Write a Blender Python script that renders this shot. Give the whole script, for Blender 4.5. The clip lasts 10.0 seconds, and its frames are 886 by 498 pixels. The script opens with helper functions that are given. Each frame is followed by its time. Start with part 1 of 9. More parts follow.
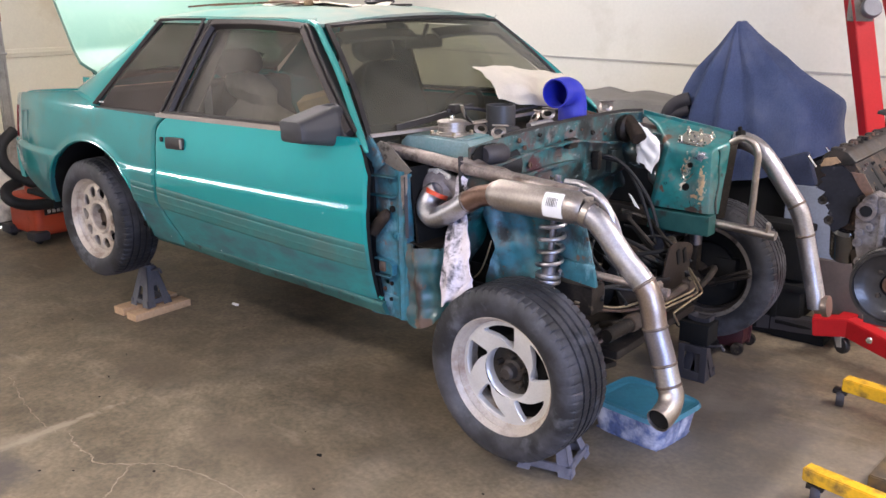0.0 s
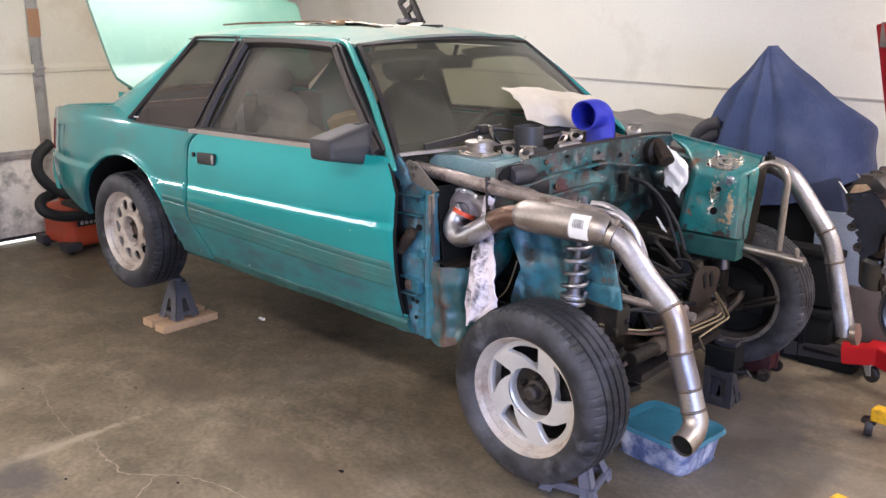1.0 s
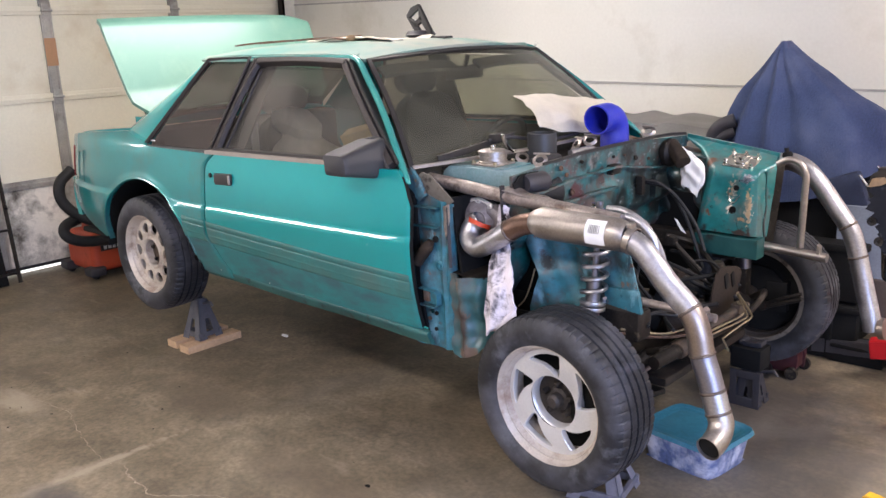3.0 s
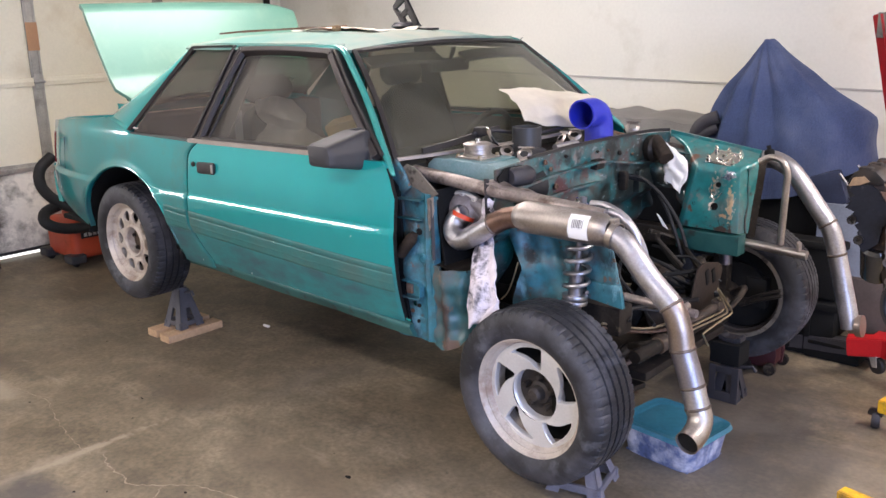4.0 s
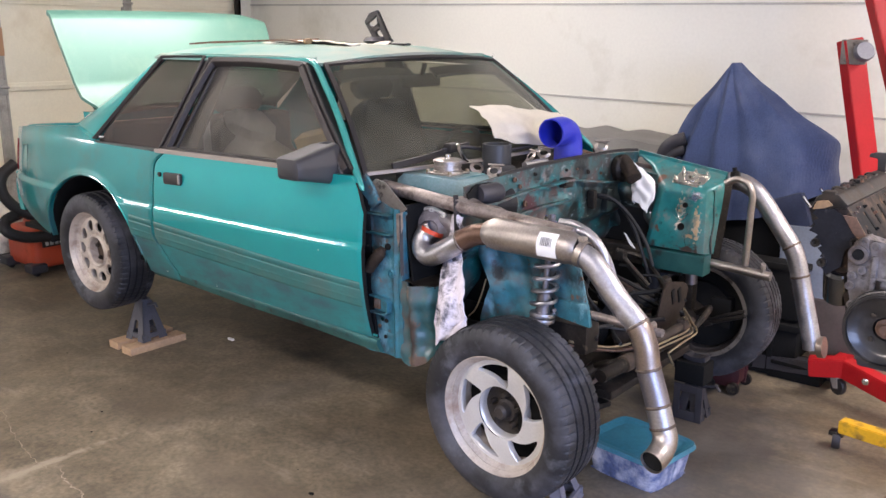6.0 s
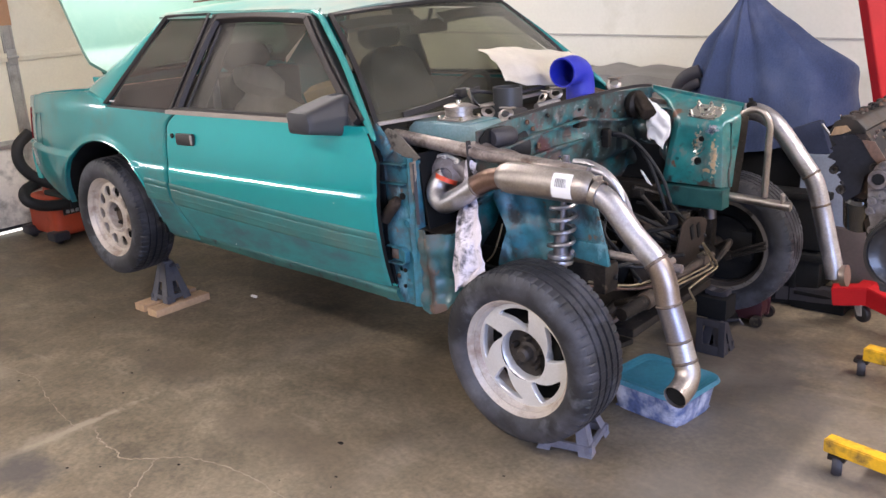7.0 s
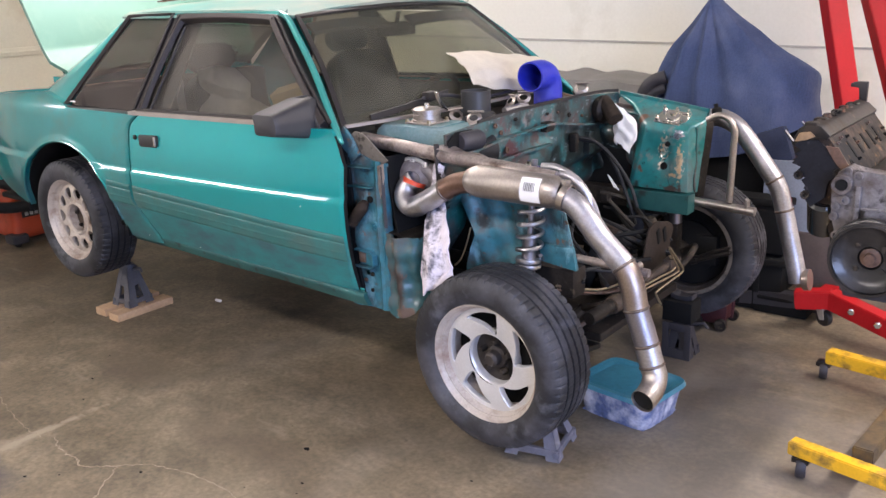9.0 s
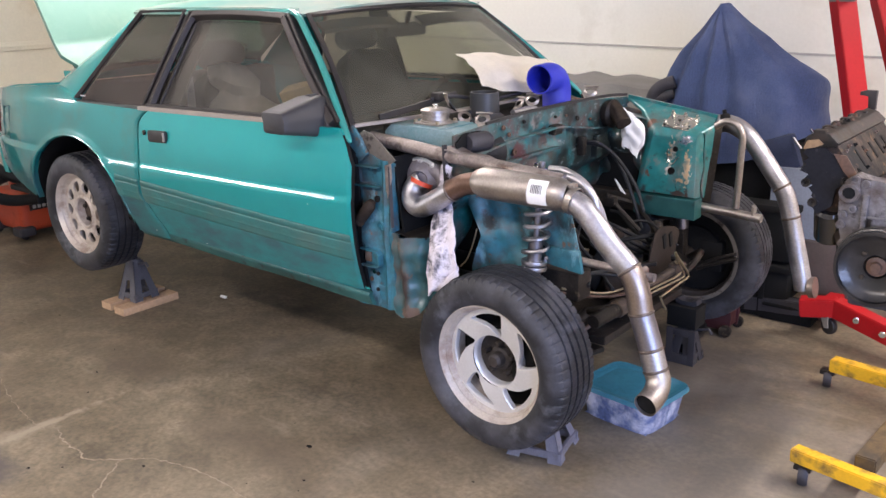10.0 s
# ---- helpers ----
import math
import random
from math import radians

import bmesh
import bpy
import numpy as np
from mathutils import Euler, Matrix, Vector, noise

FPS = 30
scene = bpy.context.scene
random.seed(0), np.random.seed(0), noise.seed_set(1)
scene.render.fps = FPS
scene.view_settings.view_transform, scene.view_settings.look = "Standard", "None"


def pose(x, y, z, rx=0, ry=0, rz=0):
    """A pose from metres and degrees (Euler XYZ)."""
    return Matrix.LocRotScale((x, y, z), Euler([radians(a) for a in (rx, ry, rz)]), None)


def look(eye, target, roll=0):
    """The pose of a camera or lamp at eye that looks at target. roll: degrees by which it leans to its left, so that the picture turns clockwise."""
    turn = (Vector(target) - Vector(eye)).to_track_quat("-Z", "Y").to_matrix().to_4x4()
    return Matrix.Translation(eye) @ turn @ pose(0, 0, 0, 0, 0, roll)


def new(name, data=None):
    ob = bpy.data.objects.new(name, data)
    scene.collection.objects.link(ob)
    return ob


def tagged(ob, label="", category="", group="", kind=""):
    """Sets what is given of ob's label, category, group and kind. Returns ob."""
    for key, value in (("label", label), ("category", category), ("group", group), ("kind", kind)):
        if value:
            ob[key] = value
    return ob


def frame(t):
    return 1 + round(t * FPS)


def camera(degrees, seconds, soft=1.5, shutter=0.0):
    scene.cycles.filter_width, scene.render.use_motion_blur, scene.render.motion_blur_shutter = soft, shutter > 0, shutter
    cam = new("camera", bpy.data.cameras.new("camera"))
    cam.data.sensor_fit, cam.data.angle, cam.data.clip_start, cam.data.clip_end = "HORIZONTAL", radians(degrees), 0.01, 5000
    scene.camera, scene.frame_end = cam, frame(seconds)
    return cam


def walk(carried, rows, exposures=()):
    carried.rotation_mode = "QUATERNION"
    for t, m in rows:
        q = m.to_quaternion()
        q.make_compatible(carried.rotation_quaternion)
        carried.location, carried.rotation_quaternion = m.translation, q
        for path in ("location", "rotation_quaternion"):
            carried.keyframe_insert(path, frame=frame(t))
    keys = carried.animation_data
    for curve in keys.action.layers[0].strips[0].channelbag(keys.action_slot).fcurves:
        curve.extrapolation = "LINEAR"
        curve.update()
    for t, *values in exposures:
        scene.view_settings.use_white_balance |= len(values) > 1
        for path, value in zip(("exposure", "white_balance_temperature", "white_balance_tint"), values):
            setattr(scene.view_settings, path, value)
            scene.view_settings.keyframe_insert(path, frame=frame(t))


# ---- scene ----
cam = camera(54.0, 10.0)
PATH = [
    (0, (4.1296, -3.0326, 1.6315), (2.9076, -1.5481, 1.0810), -0.33),
    (0.5, (4.1349, -3.0378, 1.6348), (2.8801, -1.5702, 1.1140), -0.13),
    (1, (4.1395, -3.0417, 1.6384), (2.8642, -1.5880, 1.1284), 0.34),
    (1.5, (4.1437, -3.0388, 1.6419), (2.8199, -1.6297, 1.1299), -0.69),
    (2, (4.1459, -3.0304, 1.6406), (2.8131, -1.6262, 1.1385), -1.22),
    (2.5, (4.1500, -3.0226, 1.6391), (2.8396, -1.5990, 1.1330), -1.84),
    (2.7, (4.1550, -3.0225, 1.6412), (2.8352, -1.6015, 1.1524), -2.38),
    (4, (4.1524, -3.0282, 1.6480), (2.8670, -1.5827, 1.1395), -1.30),
    (4.5, (4.1423, -3.0228, 1.6508), (2.9109, -1.5203, 1.1751), 2.10),
    (5, (4.1412, -3.0257, 1.6525), (2.9011, -1.5265, 1.1890), 1.30),
    (6.5, (4.1495, -3.0203, 1.6448), (2.9166, -1.5346, 1.1225), -0.87),
    (7, (4.1549, -3.0126, 1.6411), (2.9027, -1.5681, 1.0534), -3.08),
    (7.5, (4.1436, -3.0063, 1.6374), (2.9330, -1.5210, 1.0644), -2.23),
    (8, (4.1380, -3.0052, 1.6360), (2.9315, -1.5272, 1.0363), -3.44),
    (8.5, (4.1421, -3.0066, 1.6365), (2.9206, -1.5347, 1.0523), -3.41),
    (9, (4.1392, -3.0058, 1.6365), (2.9468, -1.5095, 1.0540), -2.27),
    (9.5, (4.1412, -3.0108, 1.6368), (2.9417, -1.5222, 1.0493), -1.28),
    (10, (4.1399, -3.0132, 1.6370), (2.9384, -1.5233, 1.0570), -1.26),
]
walk(cam, [(t, look(eye, target, roll)) for t, eye, target, roll in PATH])

# ---------------------------------------------------------------- light
world = bpy.data.worlds.new("world")
scene.world = world
world.use_nodes = True
wn = world.node_tree
sky = wn.nodes.new("ShaderNodeTexSky")
sky.sky_type, sky.sun_disc = "NISHITA", False
sky.sun_elevation, sky.sun_rotation = radians(40), radians(150)
wn.links.new(sky.outputs[0], wn.nodes["Background"].inputs[0])
wn.nodes["Background"].inputs[1].default_value = 0.08
scene.view_settings.exposure = 0.03


def area_lamp(name, at, aim, sx, sy, power, colour):
    d = bpy.data.lights.new(name, "AREA")
    d.shape, d.size, d.size_y, d.energy, d.color = "RECTANGLE", sx, sy, power, colour
    ob = new(name, d)
    ob.matrix_world = look(at, aim)
    return ob


WARM, COOL, DAY = (1.0, 0.893, 0.872), (1.0, 0.93, 0.94), (0.45, 0.57, 1.0)
# unseen lamps: assumed fluorescents under the ceiling, daylight through an assumed doorway behind the camera
area_lamp("tube_light_near", (2.35, -3.3, 2.66), (2.35, -3.3, 0), 2.4, 0.20, 120, WARM)
area_lamp("tube_light_rear", (0.50, 0.0, 2.66), (0.50, 0.0, 0), 0.20, 2.4, 72, WARM)
area_lamp("tube_light_front", (4.95, 0.35, 2.66), (4.95, 0.35, 0), 0.20, 2.4, 150, WARM)
# strip lamp added to draw the highlight along the car's crease
area_lamp("crease_strip_light", (-2.47, -4.115, 1.70), (0.0, -4.115, 1.70), 4.16, 0.075, 70, COOL)
area_lamp("doorway_light", (6.35, -3.0, 1.45), (2.0, -1.0, 0.75), 2.6, 1.45, 182, DAY)

# ---------------------------------------------------------------- materials
def nodes_of(m):
    return m.node_tree.nodes, m.node_tree.links


def mat(name, colour, rough=0.5, metal=0.0, vary=0.25, scale=6.0, grain=60.0, bump=0.15, coat=0.0,
        dirt=None, dirt_amount=0.45, dirt_scale=3.0, spec=0.5, piece=0.0):
    """A surface with a large and a small variation of its colour, an optional second colour in stains, and fine relief."""
    m = bpy.data.materials.new(name)
    m.use_nodes = True
    n, l = nodes_of(m)
    b = n["Principled BSDF"]
    b.inputs["Roughness"].default_value, b.inputs["Metallic"].default_value = rough, metal
    b.inputs["Coat Weight"].default_value, b.inputs["Coat Roughness"].default_value = coat, 0.12
    b.inputs["Specular IOR Level"].default_value = spec
    co = n.new("ShaderNodeTexCoord")
    big, small = n.new("ShaderNodeTexNoise"), n.new("ShaderNodeTexNoise")
    big.inputs["Scale"].default_value, big.inputs["Detail"].default_value = scale, 6
    small.inputs["Scale"].default_value, small.inputs["Detail"].default_value = grain, 4
    for t in (big, small):
        l.new(co.outputs["Object"], t.inputs["Vector"])
    ramp = n.new("ShaderNodeValToRGB")
    lo, hi = [max(0, c * (1 - vary)) for c in colour], [min(1, c * (1 + vary)) for c in colour]
    ramp.color_ramp.elements[0].color, ramp.color_ramp.elements[1].color = (*lo, 1), (*hi, 1)
    ramp.color_ramp.elements[0].position, ramp.color_ramp.elements[1].position = 0.3, 0.7
    add = n.new("ShaderNodeMath")
    add.operation = "MULTIPLY_ADD"
    add.inputs[1].default_value = 0.45
    l.new(small.outputs["Fac"], add.inputs[0])
    half = n.new("ShaderNodeMath")
    half.operation = "MULTIPLY"
    half.inputs[1].default_value = 0.55
    l.new(big.outputs["Fac"], half.inputs[0])
    l.new(half.outputs[0], add.inputs[2])
    l.new(add.outputs[0], ramp.inputs[0])
    out = ramp.outputs[0]
    if dirt:
        st = n.new("ShaderNodeTexNoise")
        st.inputs["Scale"].default_value, st.inputs["Detail"].default_value, st.inputs["Roughness"].default_value = dirt_scale, 8, 0.65
        l.new(co.outputs["Object"], st.inputs["Vector"])
        sr = n.new("ShaderNodeValToRGB")
        sr.color_ramp.elements[0].position = 1 - dirt_amount - 0.1
        sr.color_ramp.elements[1].position = min(1, 1 - dirt_amount + 0.12)
        l.new(st.outputs["Fac"], sr.inputs[0])
        mx = n.new("ShaderNodeMix")
        mx.data_type = "RGBA"
        l.new(sr.outputs[0], mx.inputs[0])
        l.new(out, mx.inputs[6])
        mx.inputs[7].default_value = (*dirt, 1)
        out = mx.outputs[2]
        rr = n.new("ShaderNodeMapRange")
        rr.inputs[3].default_value, rr.inputs[4].default_value = rough, max(rough, 0.75)
        l.new(sr.outputs[0], rr.inputs[0])
        l.new(rr.outputs[0], b.inputs["Roughness"])
        mm = n.new("ShaderNodeMapRange")
        mm.inputs[3].default_value, mm.inputs[4].default_value = metal, 0.0
        l.new(sr.outputs[0], mm.inputs[0])
        l.new(mm.outputs[0], b.inputs["Metallic"])
    l.new(out, b.inputs["Base Color"])
    if bump:
        bp = n.new("ShaderNodeBump")
        bp.inputs["Strength"].default_value, bp.inputs["Distance"].default_value = bump, 0.004
        l.new(add.outputs[0], bp.inputs["Height"])
        l.new(bp.outputs[0], b.inputs["Normal"])
    return m


def glass_mat(name, tint, dust, dust_amount, rough=0.02):
    """Thin tinted glass under a film of dust."""
    m = bpy.data.materials.new(name)
    m.use_nodes = True
    n, l = nodes_of(m)
    n.remove(n["Principled BSDF"])
    tr, gl, df = n.new("ShaderNodeBsdfTransparent"), n.new("ShaderNodeBsdfGlossy"), n.new("ShaderNodeBsdfDiffuse")
    tr.inputs[0].default_value, df.inputs[0].default_value = (*tint, 1), (*dust, 1)
    gl.inputs["Roughness"].default_value = rough
    co, no = n.new("ShaderNodeTexCoord"), n.new("ShaderNodeTexNoise")
    no.inputs["Scale"].default_value, no.inputs["Detail"].default_value = 4.0, 7
    l.new(co.outputs["Object"], no.inputs["Vector"])
    mr = n.new("ShaderNodeMapRange")
    mr.inputs[1].default_value, mr.inputs[2].default_value = 0.3, 0.7
    mr.inputs[3].default_value, mr.inputs[4].default_value = dust_amount * 0.5, dust_amount * 1.5
    l.new(no.outputs["Fac"], mr.inputs[0])
    lw = n.new("ShaderNodeLayerWeight")
    lw.inputs[0].default_value = 0.5
    pw, sc = n.new("ShaderNodeMath"), n.new("ShaderNodeMath")
    pw.operation, pw.inputs[1].default_value = "POWER", 4.0
    sc.operation, sc.inputs[1].default_value, sc.inputs[2].default_value = "MULTIPLY_ADD", 0.55, 0.025
    l.new(lw.outputs["Facing"], pw.inputs[0])
    l.new(pw.outputs[0], sc.inputs[0])
    m1, m2 = n.new("ShaderNodeMixShader"), n.new("ShaderNodeMixShader")
    l.new(mr.outputs[0], m1.inputs[0])
    l.new(tr.outputs[0], m1.inputs[1])
    l.new(df.outputs[0], m1.inputs[2])
    l.new(sc.outputs[0], m2.inputs[0])
    l.new(m1.outputs[0], m2.inputs[1])
    l.new(gl.outputs[0], m2.inputs[2])
    l.new(m2.outputs[0], n["Material Output"].inputs[0])
    return m


TEAL = (0.009, 0.292, 0.295)
M = {}
M["paint"] = mat("teal_paint", TEAL, 0.45, 0.28, 0.12, 2.5, 900, 0.012, coat=1.0)
M["paint"].node_tree.nodes["Principled BSDF"].inputs["Coat Roughness"].default_value = 0.05


def grime_shade_below(m_, height, depth, colour, amount):
    """Road grime on the lower part of a panel: smears of a dull colour, thinning out upwards; the colour also holds the
    shade low on the side.
    """
    n_, l_ = nodes_of(m_)
    b_ = n_["Principled BSDF"]
    co_ = n_.new("ShaderNodeTexCoord")
    sep = n_.new("ShaderNodeSeparateXYZ")
    l_.new(co_.outputs["Object"], sep.inputs[0])
    mp_ = n_.new("ShaderNodeMapping")
    mp_.inputs["Scale"].default_value = (2.2, 1, 5.5)
    l_.new(co_.outputs["Object"], mp_.inputs[0])
    no_ = n_.new("ShaderNodeTexNoise")
    no_.inputs["Scale"].default_value, no_.inputs["Detail"].default_value, no_.inputs["Roughness"].default_value = 1.5, 9, 0.6
    l_.new(mp_.outputs[0], no_.inputs["Vector"])
    up = n_.new("ShaderNodeMapRange")
    up.inputs[1].default_value, up.inputs[2].default_value = height, height - depth
    l_.new(sep.outputs[2], up.inputs[0])
    sm = n_.new("ShaderNodeMapRange")
    sm.inputs[1].default_value, sm.inputs[2].default_value = 0.34, 0.64
    sm.inputs[3].default_value = 0.30
    l_.new(no_.outputs["Fac"], sm.inputs[0])
    mu = n_.new("ShaderNodeMath")
    mu.operation = "MULTIPLY"
    l_.new(up.outputs[0], mu.inputs[0])
    l_.new(sm.outputs[0], mu.inputs[1])
    am = n_.new("ShaderNodeMath")
    am.operation = "MULTIPLY"
    am.inputs[1].default_value = amount
    l_.new(mu.outputs[0], am.inputs[0])
    old = b_.inputs["Base Color"].links[0].from_socket
    mx_ = n_.new("ShaderNodeMix")
    mx_.data_type = "RGBA"
    l_.new(am.outputs[0], mx_.inputs[0])
    l_.new(old, mx_.inputs[6])
    mx_.inputs[7].default_value = (*colour, 1)
    l_.new(mx_.outputs[2], b_.inputs["Base Color"])
    for name_, clean, dirty in (("Roughness", 0.42, 0.65), ("Metallic", 0.28, 0.08), ("Coat Weight", 1.0, 0.25)):
        mr_ = n_.new("ShaderNodeMapRange")
        mr_.inputs[3].default_value, mr_.inputs[4].default_value = clean, dirty
        l_.new(am.outputs[0], mr_.inputs[0])
        l_.new(mr_.outputs[0], b_.inputs[name_])
    return m_


M["paint_side"] = mat("teal_paint_side", TEAL, 0.45, 0.28, 0.12, 2.5, 900, 0.012, coat=1.0)
M["paint_side"].node_tree.nodes["Principled BSDF"].inputs["Coat Roughness"].default_value = 0.035
grime_shade_below(M["paint_side"], 0.775, 0.05, (0.050, 0.100, 0.110), 1.0)


def specks(m_, scale, size, colour):
    """Small pale chips scattered over a panel."""
    n_, l_ = nodes_of(m_)
    b_ = n_["Principled BSDF"]
    co_, vo = n_.new("ShaderNodeTexCoord"), n_.new("ShaderNodeTexVoronoi")
    vo.inputs["Scale"].default_value = scale
    l_.new(co_.outputs["Object"], vo.inputs["Vector"])
    lt = n_.new("ShaderNodeMath")
    lt.operation, lt.inputs[1].default_value = "LESS_THAN", size
    l_.new(vo.outputs["Distance"], lt.inputs[0])
    mx_ = n_.new("ShaderNodeMix")
    mx_.data_type = "RGBA"
    l_.new(lt.outputs[0], mx_.inputs[0])
    l_.new(b_.inputs["Base Color"].links[0].from_socket, mx_.inputs[6])
    mx_.inputs[7].default_value = (*colour, 1)
    l_.new(mx_.outputs[2], b_.inputs["Base Color"])


specks(M["paint_side"], 9, 0.030, (0.55, 0.62, 0.60))
M["paint_quarter"] = mat("dulled_teal_paint", (0.012, 0.225, 0.228), 0.46, 0.28, 0.18, 2.5, 300, 0.02, coat=0.8, dirt=(0.045, 0.155, 0.150), dirt_amount=0.42, dirt_scale=3)
M["paint_quarter"].node_tree.nodes["Principled BSDF"].inputs["Coat Roughness"].default_value = 0.10
grime_shade_below(M["paint_quarter"], 0.775, 0.05, (0.050, 0.100, 0.110), 1.0)
specks(M["paint_quarter"], 9, 0.030, (0.55, 0.62, 0.60))
M["moulding"] = mat("dusty_teal_moulding", (0.018, 0.150, 0.145), 0.50, 0.1, 0.25, 4, 120, 0.05, coat=0.2, dirt=(0.050, 0.128, 0.114), dirt_amount=0.48, dirt_scale=5)
for name_ in ("paint", "paint_side", "paint_quarter"):
    M[name_].node_tree.nodes["Principled BSDF"].inputs["Specular IOR Level"].default_value = 0.08
# dusted teal made paler: a bright reflection is put into the colour
M["paint_pillar"] = mat("highlit_dusted_teal_paint", (0.035, 0.30, 0.275), 0.24, 0.3, 0.12, 3, 300, 0.02, coat=1.0, dirt=(0.12, 0.30, 0.27), dirt_amount=0.36, dirt_scale=4)
M["paint_roof"] = mat("dust_covered_teal_paint", (0.09, 0.25, 0.22), 0.55, 0.05, 0.12, 3, 300, 0.03, coat=0.2, dirt=(0.30, 0.33, 0.275), dirt_amount=0.52, dirt_scale=1.8)
# dusty pale teal, lightened too for the bright room it reflects
M["paint_pale"] = mat("dusty_glare_teal_paint", (0.19, 0.29, 0.31), 0.5, 0.05, 0.25, 5, 120, 0.06, coat=0.2, dirt=(0.07, 0.20, 0.21), dirt_amount=0.42, dirt_scale=4)
# grimy teal, darkened further for the rocker's shaded, down-turned face
M["paint_low"] = mat("darkened_grimy_teal_paint", (0.009, 0.074, 0.076), 0.45, 0.25, 0.15, 3, 200, 0.04, coat=0.2, dirt=(0.03, 0.13, 0.12), dirt_amount=0.50, dirt_scale=3.5)
M["paint_bay"] = mat("worn_teal_paint", (0.009, 0.108, 0.115), 0.36, 0.1, 0.6, 7, 34, 0.42, coat=0.7, dirt=(0.085, 0.058, 0.052), dirt_amount=0.48, dirt_scale=6)
# teal metal with bluish daylight mixed into its base colour
M["paint_blue"] = mat("daylit_teal_metal", (0.034, 0.165, 0.215), 0.50, 0.1, 0.5, 6, 30, 0.40, coat=0.12, dirt=(0.07, 0.052, 0.045), dirt_amount=0.45, dirt_scale=8)
M["rust"] = mat("rusty_steel", (0.13, 0.075, 0.05), 0.75, 0.3, 0.5, 12, 90, 0.4, dirt=(0.20, 0.19, 0.18), dirt_amount=0.4, dirt_scale=9)
M["black_trim"] = mat("black_trim", (0.020, 0.0175, 0.0175), 0.5, 0, 0.3, 8, 200, 0.05)
M["frame_trim"] = mat("worn_window_trim", (0.030, 0.024, 0.022), 0.58, 0, 0.25, 8, 200, 0.05)
M["grey_trim"] = mat("grey_belt_trim", (0.35, 0.31, 0.28), 0.4, 0.4, 0.2, 8, 200, 0.05)
M["mirror_plastic"] = mat("grey_plastic", (0.030, 0.030, 0.034), 0.55, 0, 0.15, 10, 300, 0.08)
M["rubber"] = mat("tyre_rubber", (0.015, 0.016, 0.020), 0.55, 0, 0.4, 9, 120, 0.18, dirt=(0.072, 0.072, 0.084), dirt_amount=0.46, dirt_scale=4.5)
M["alloy"] = mat("dirty_alloy", (0.66, 0.655, 0.65), 0.36, 0.45, 0.10, 8, 150, 0.05, dirt=(0.34, 0.27, 0.21), dirt_amount=0.30, dirt_scale=7)
M["dark_rim"] = mat("dark_rim_alloy", (0.060, 0.052, 0.048), 0.6, 0.3, 0.4, 9, 120, 0.1)
M["alloy_dull"] = mat("dull_alloy", (0.52, 0.465, 0.405), 0.48, 0.3, 0.2, 8, 150, 0.08, dirt=(0.24, 0.16, 0.12), dirt_amount=0.42, dirt_scale=9)
M["volute"] = mat("grey_cast_iron", (0.20, 0.185, 0.20), 0.42, 0.3, 0.25, 10, 120, 0.15, dirt=(0.11, 0.085, 0.075), dirt_amount=0.38, dirt_scale=9)
M["hub"] = mat("greasy_hub", (0.045, 0.038, 0.034), 0.6, 0.4, 0.4, 20, 120, 0.2)
M["steel"] = mat("brushed_steel", (0.43, 0.425, 0.45), 0.40, 1.0, 0.32, 9, 140, 0.10, dirt=(0.25, 0.21, 0.19), dirt_amount=0.36, dirt_scale=14)
M["chrome"] = mat("polished_metal", (0.72, 0.70, 0.66), 0.16, 1.0, 0.1, 6, 200, 0.02)
M["heat_steel"] = mat("heat_tinted_steel", (0.16, 0.10, 0.075), 0.42, 0.8, 0.35, 14, 150, 0.08)
M["warm_steel"] = mat("straw_tinted_steel", (0.400, 0.365, 0.340), 0.43, 1.0, 0.28, 9, 140, 0.09, dirt=(0.25, 0.20, 0.17), dirt_amount=0.34, dirt_scale=12)
M["straw_steel"] = mat("heat_stained_steel", (0.36, 0.30, 0.262), 0.40, 1.0, 0.25, 9, 200, 0.05)
M["blued_steel"] = mat("dull_blued_steel", (0.27, 0.26, 0.29), 0.42, 1.0, 0.25, 9, 200, 0.05)
M["weld"] = mat("weld_bead", (0.16, 0.13, 0.11), 0.5, 0.8, 0.5, 60, 300, 0.5)
M["dark_steel"] = mat("dark_greasy_steel", (0.026, 0.022, 0.019), 0.5, 0.4, 0.5, 10, 90, 0.3, dirt=(0.062, 0.048, 0.036), dirt_amount=0.36, dirt_scale=10, spec=0.3)
M["gloss_black"] = mat("gloss_black", (0.010, 0.0095, 0.0095), 0.34, 0, 0.3, 8, 90, 0.08, coat=0.25, dirt=(0.05, 0.042, 0.036), dirt_amount=0.40, dirt_scale=9)
M["filter_black"] = mat("wet_black_enamel", (0.010, 0.0095, 0.010), 0.20, 0, 0.2, 8, 90, 0.04, coat=1.0)
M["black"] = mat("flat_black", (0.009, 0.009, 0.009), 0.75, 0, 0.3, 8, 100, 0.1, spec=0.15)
M["line"] = mat("brass_line", (0.36, 0.30, 0.20), 0.35, 0.8, 0.2, 10, 100, 0.1)
M["hose"] = mat("black_hose", (0.018, 0.018, 0.019), 0.55, 0, 0.3, 10, 100, 0.15, spec=0.3)
M["coupler"] = mat("charcoal_silicone", (0.035, 0.036, 0.038), 0.45, 0, 0.2, 10, 200, 0.05)
M["blue_silicone"] = mat("blue_silicone", (0.018, 0.028, 0.42), 0.40, 0, 0.12, 6, 150, 0.04, dirt=(0.07, 0.075, 0.40), dirt_amount=0.42, dirt_scale=8)
M["orange"] = mat("orange_plastic", (0.42, 0.055, 0.02), 0.5, 0, 0.15, 5, 100, 0.08, dirt=(0.22, 0.06, 0.035), dirt_amount=0.35, dirt_scale=5)
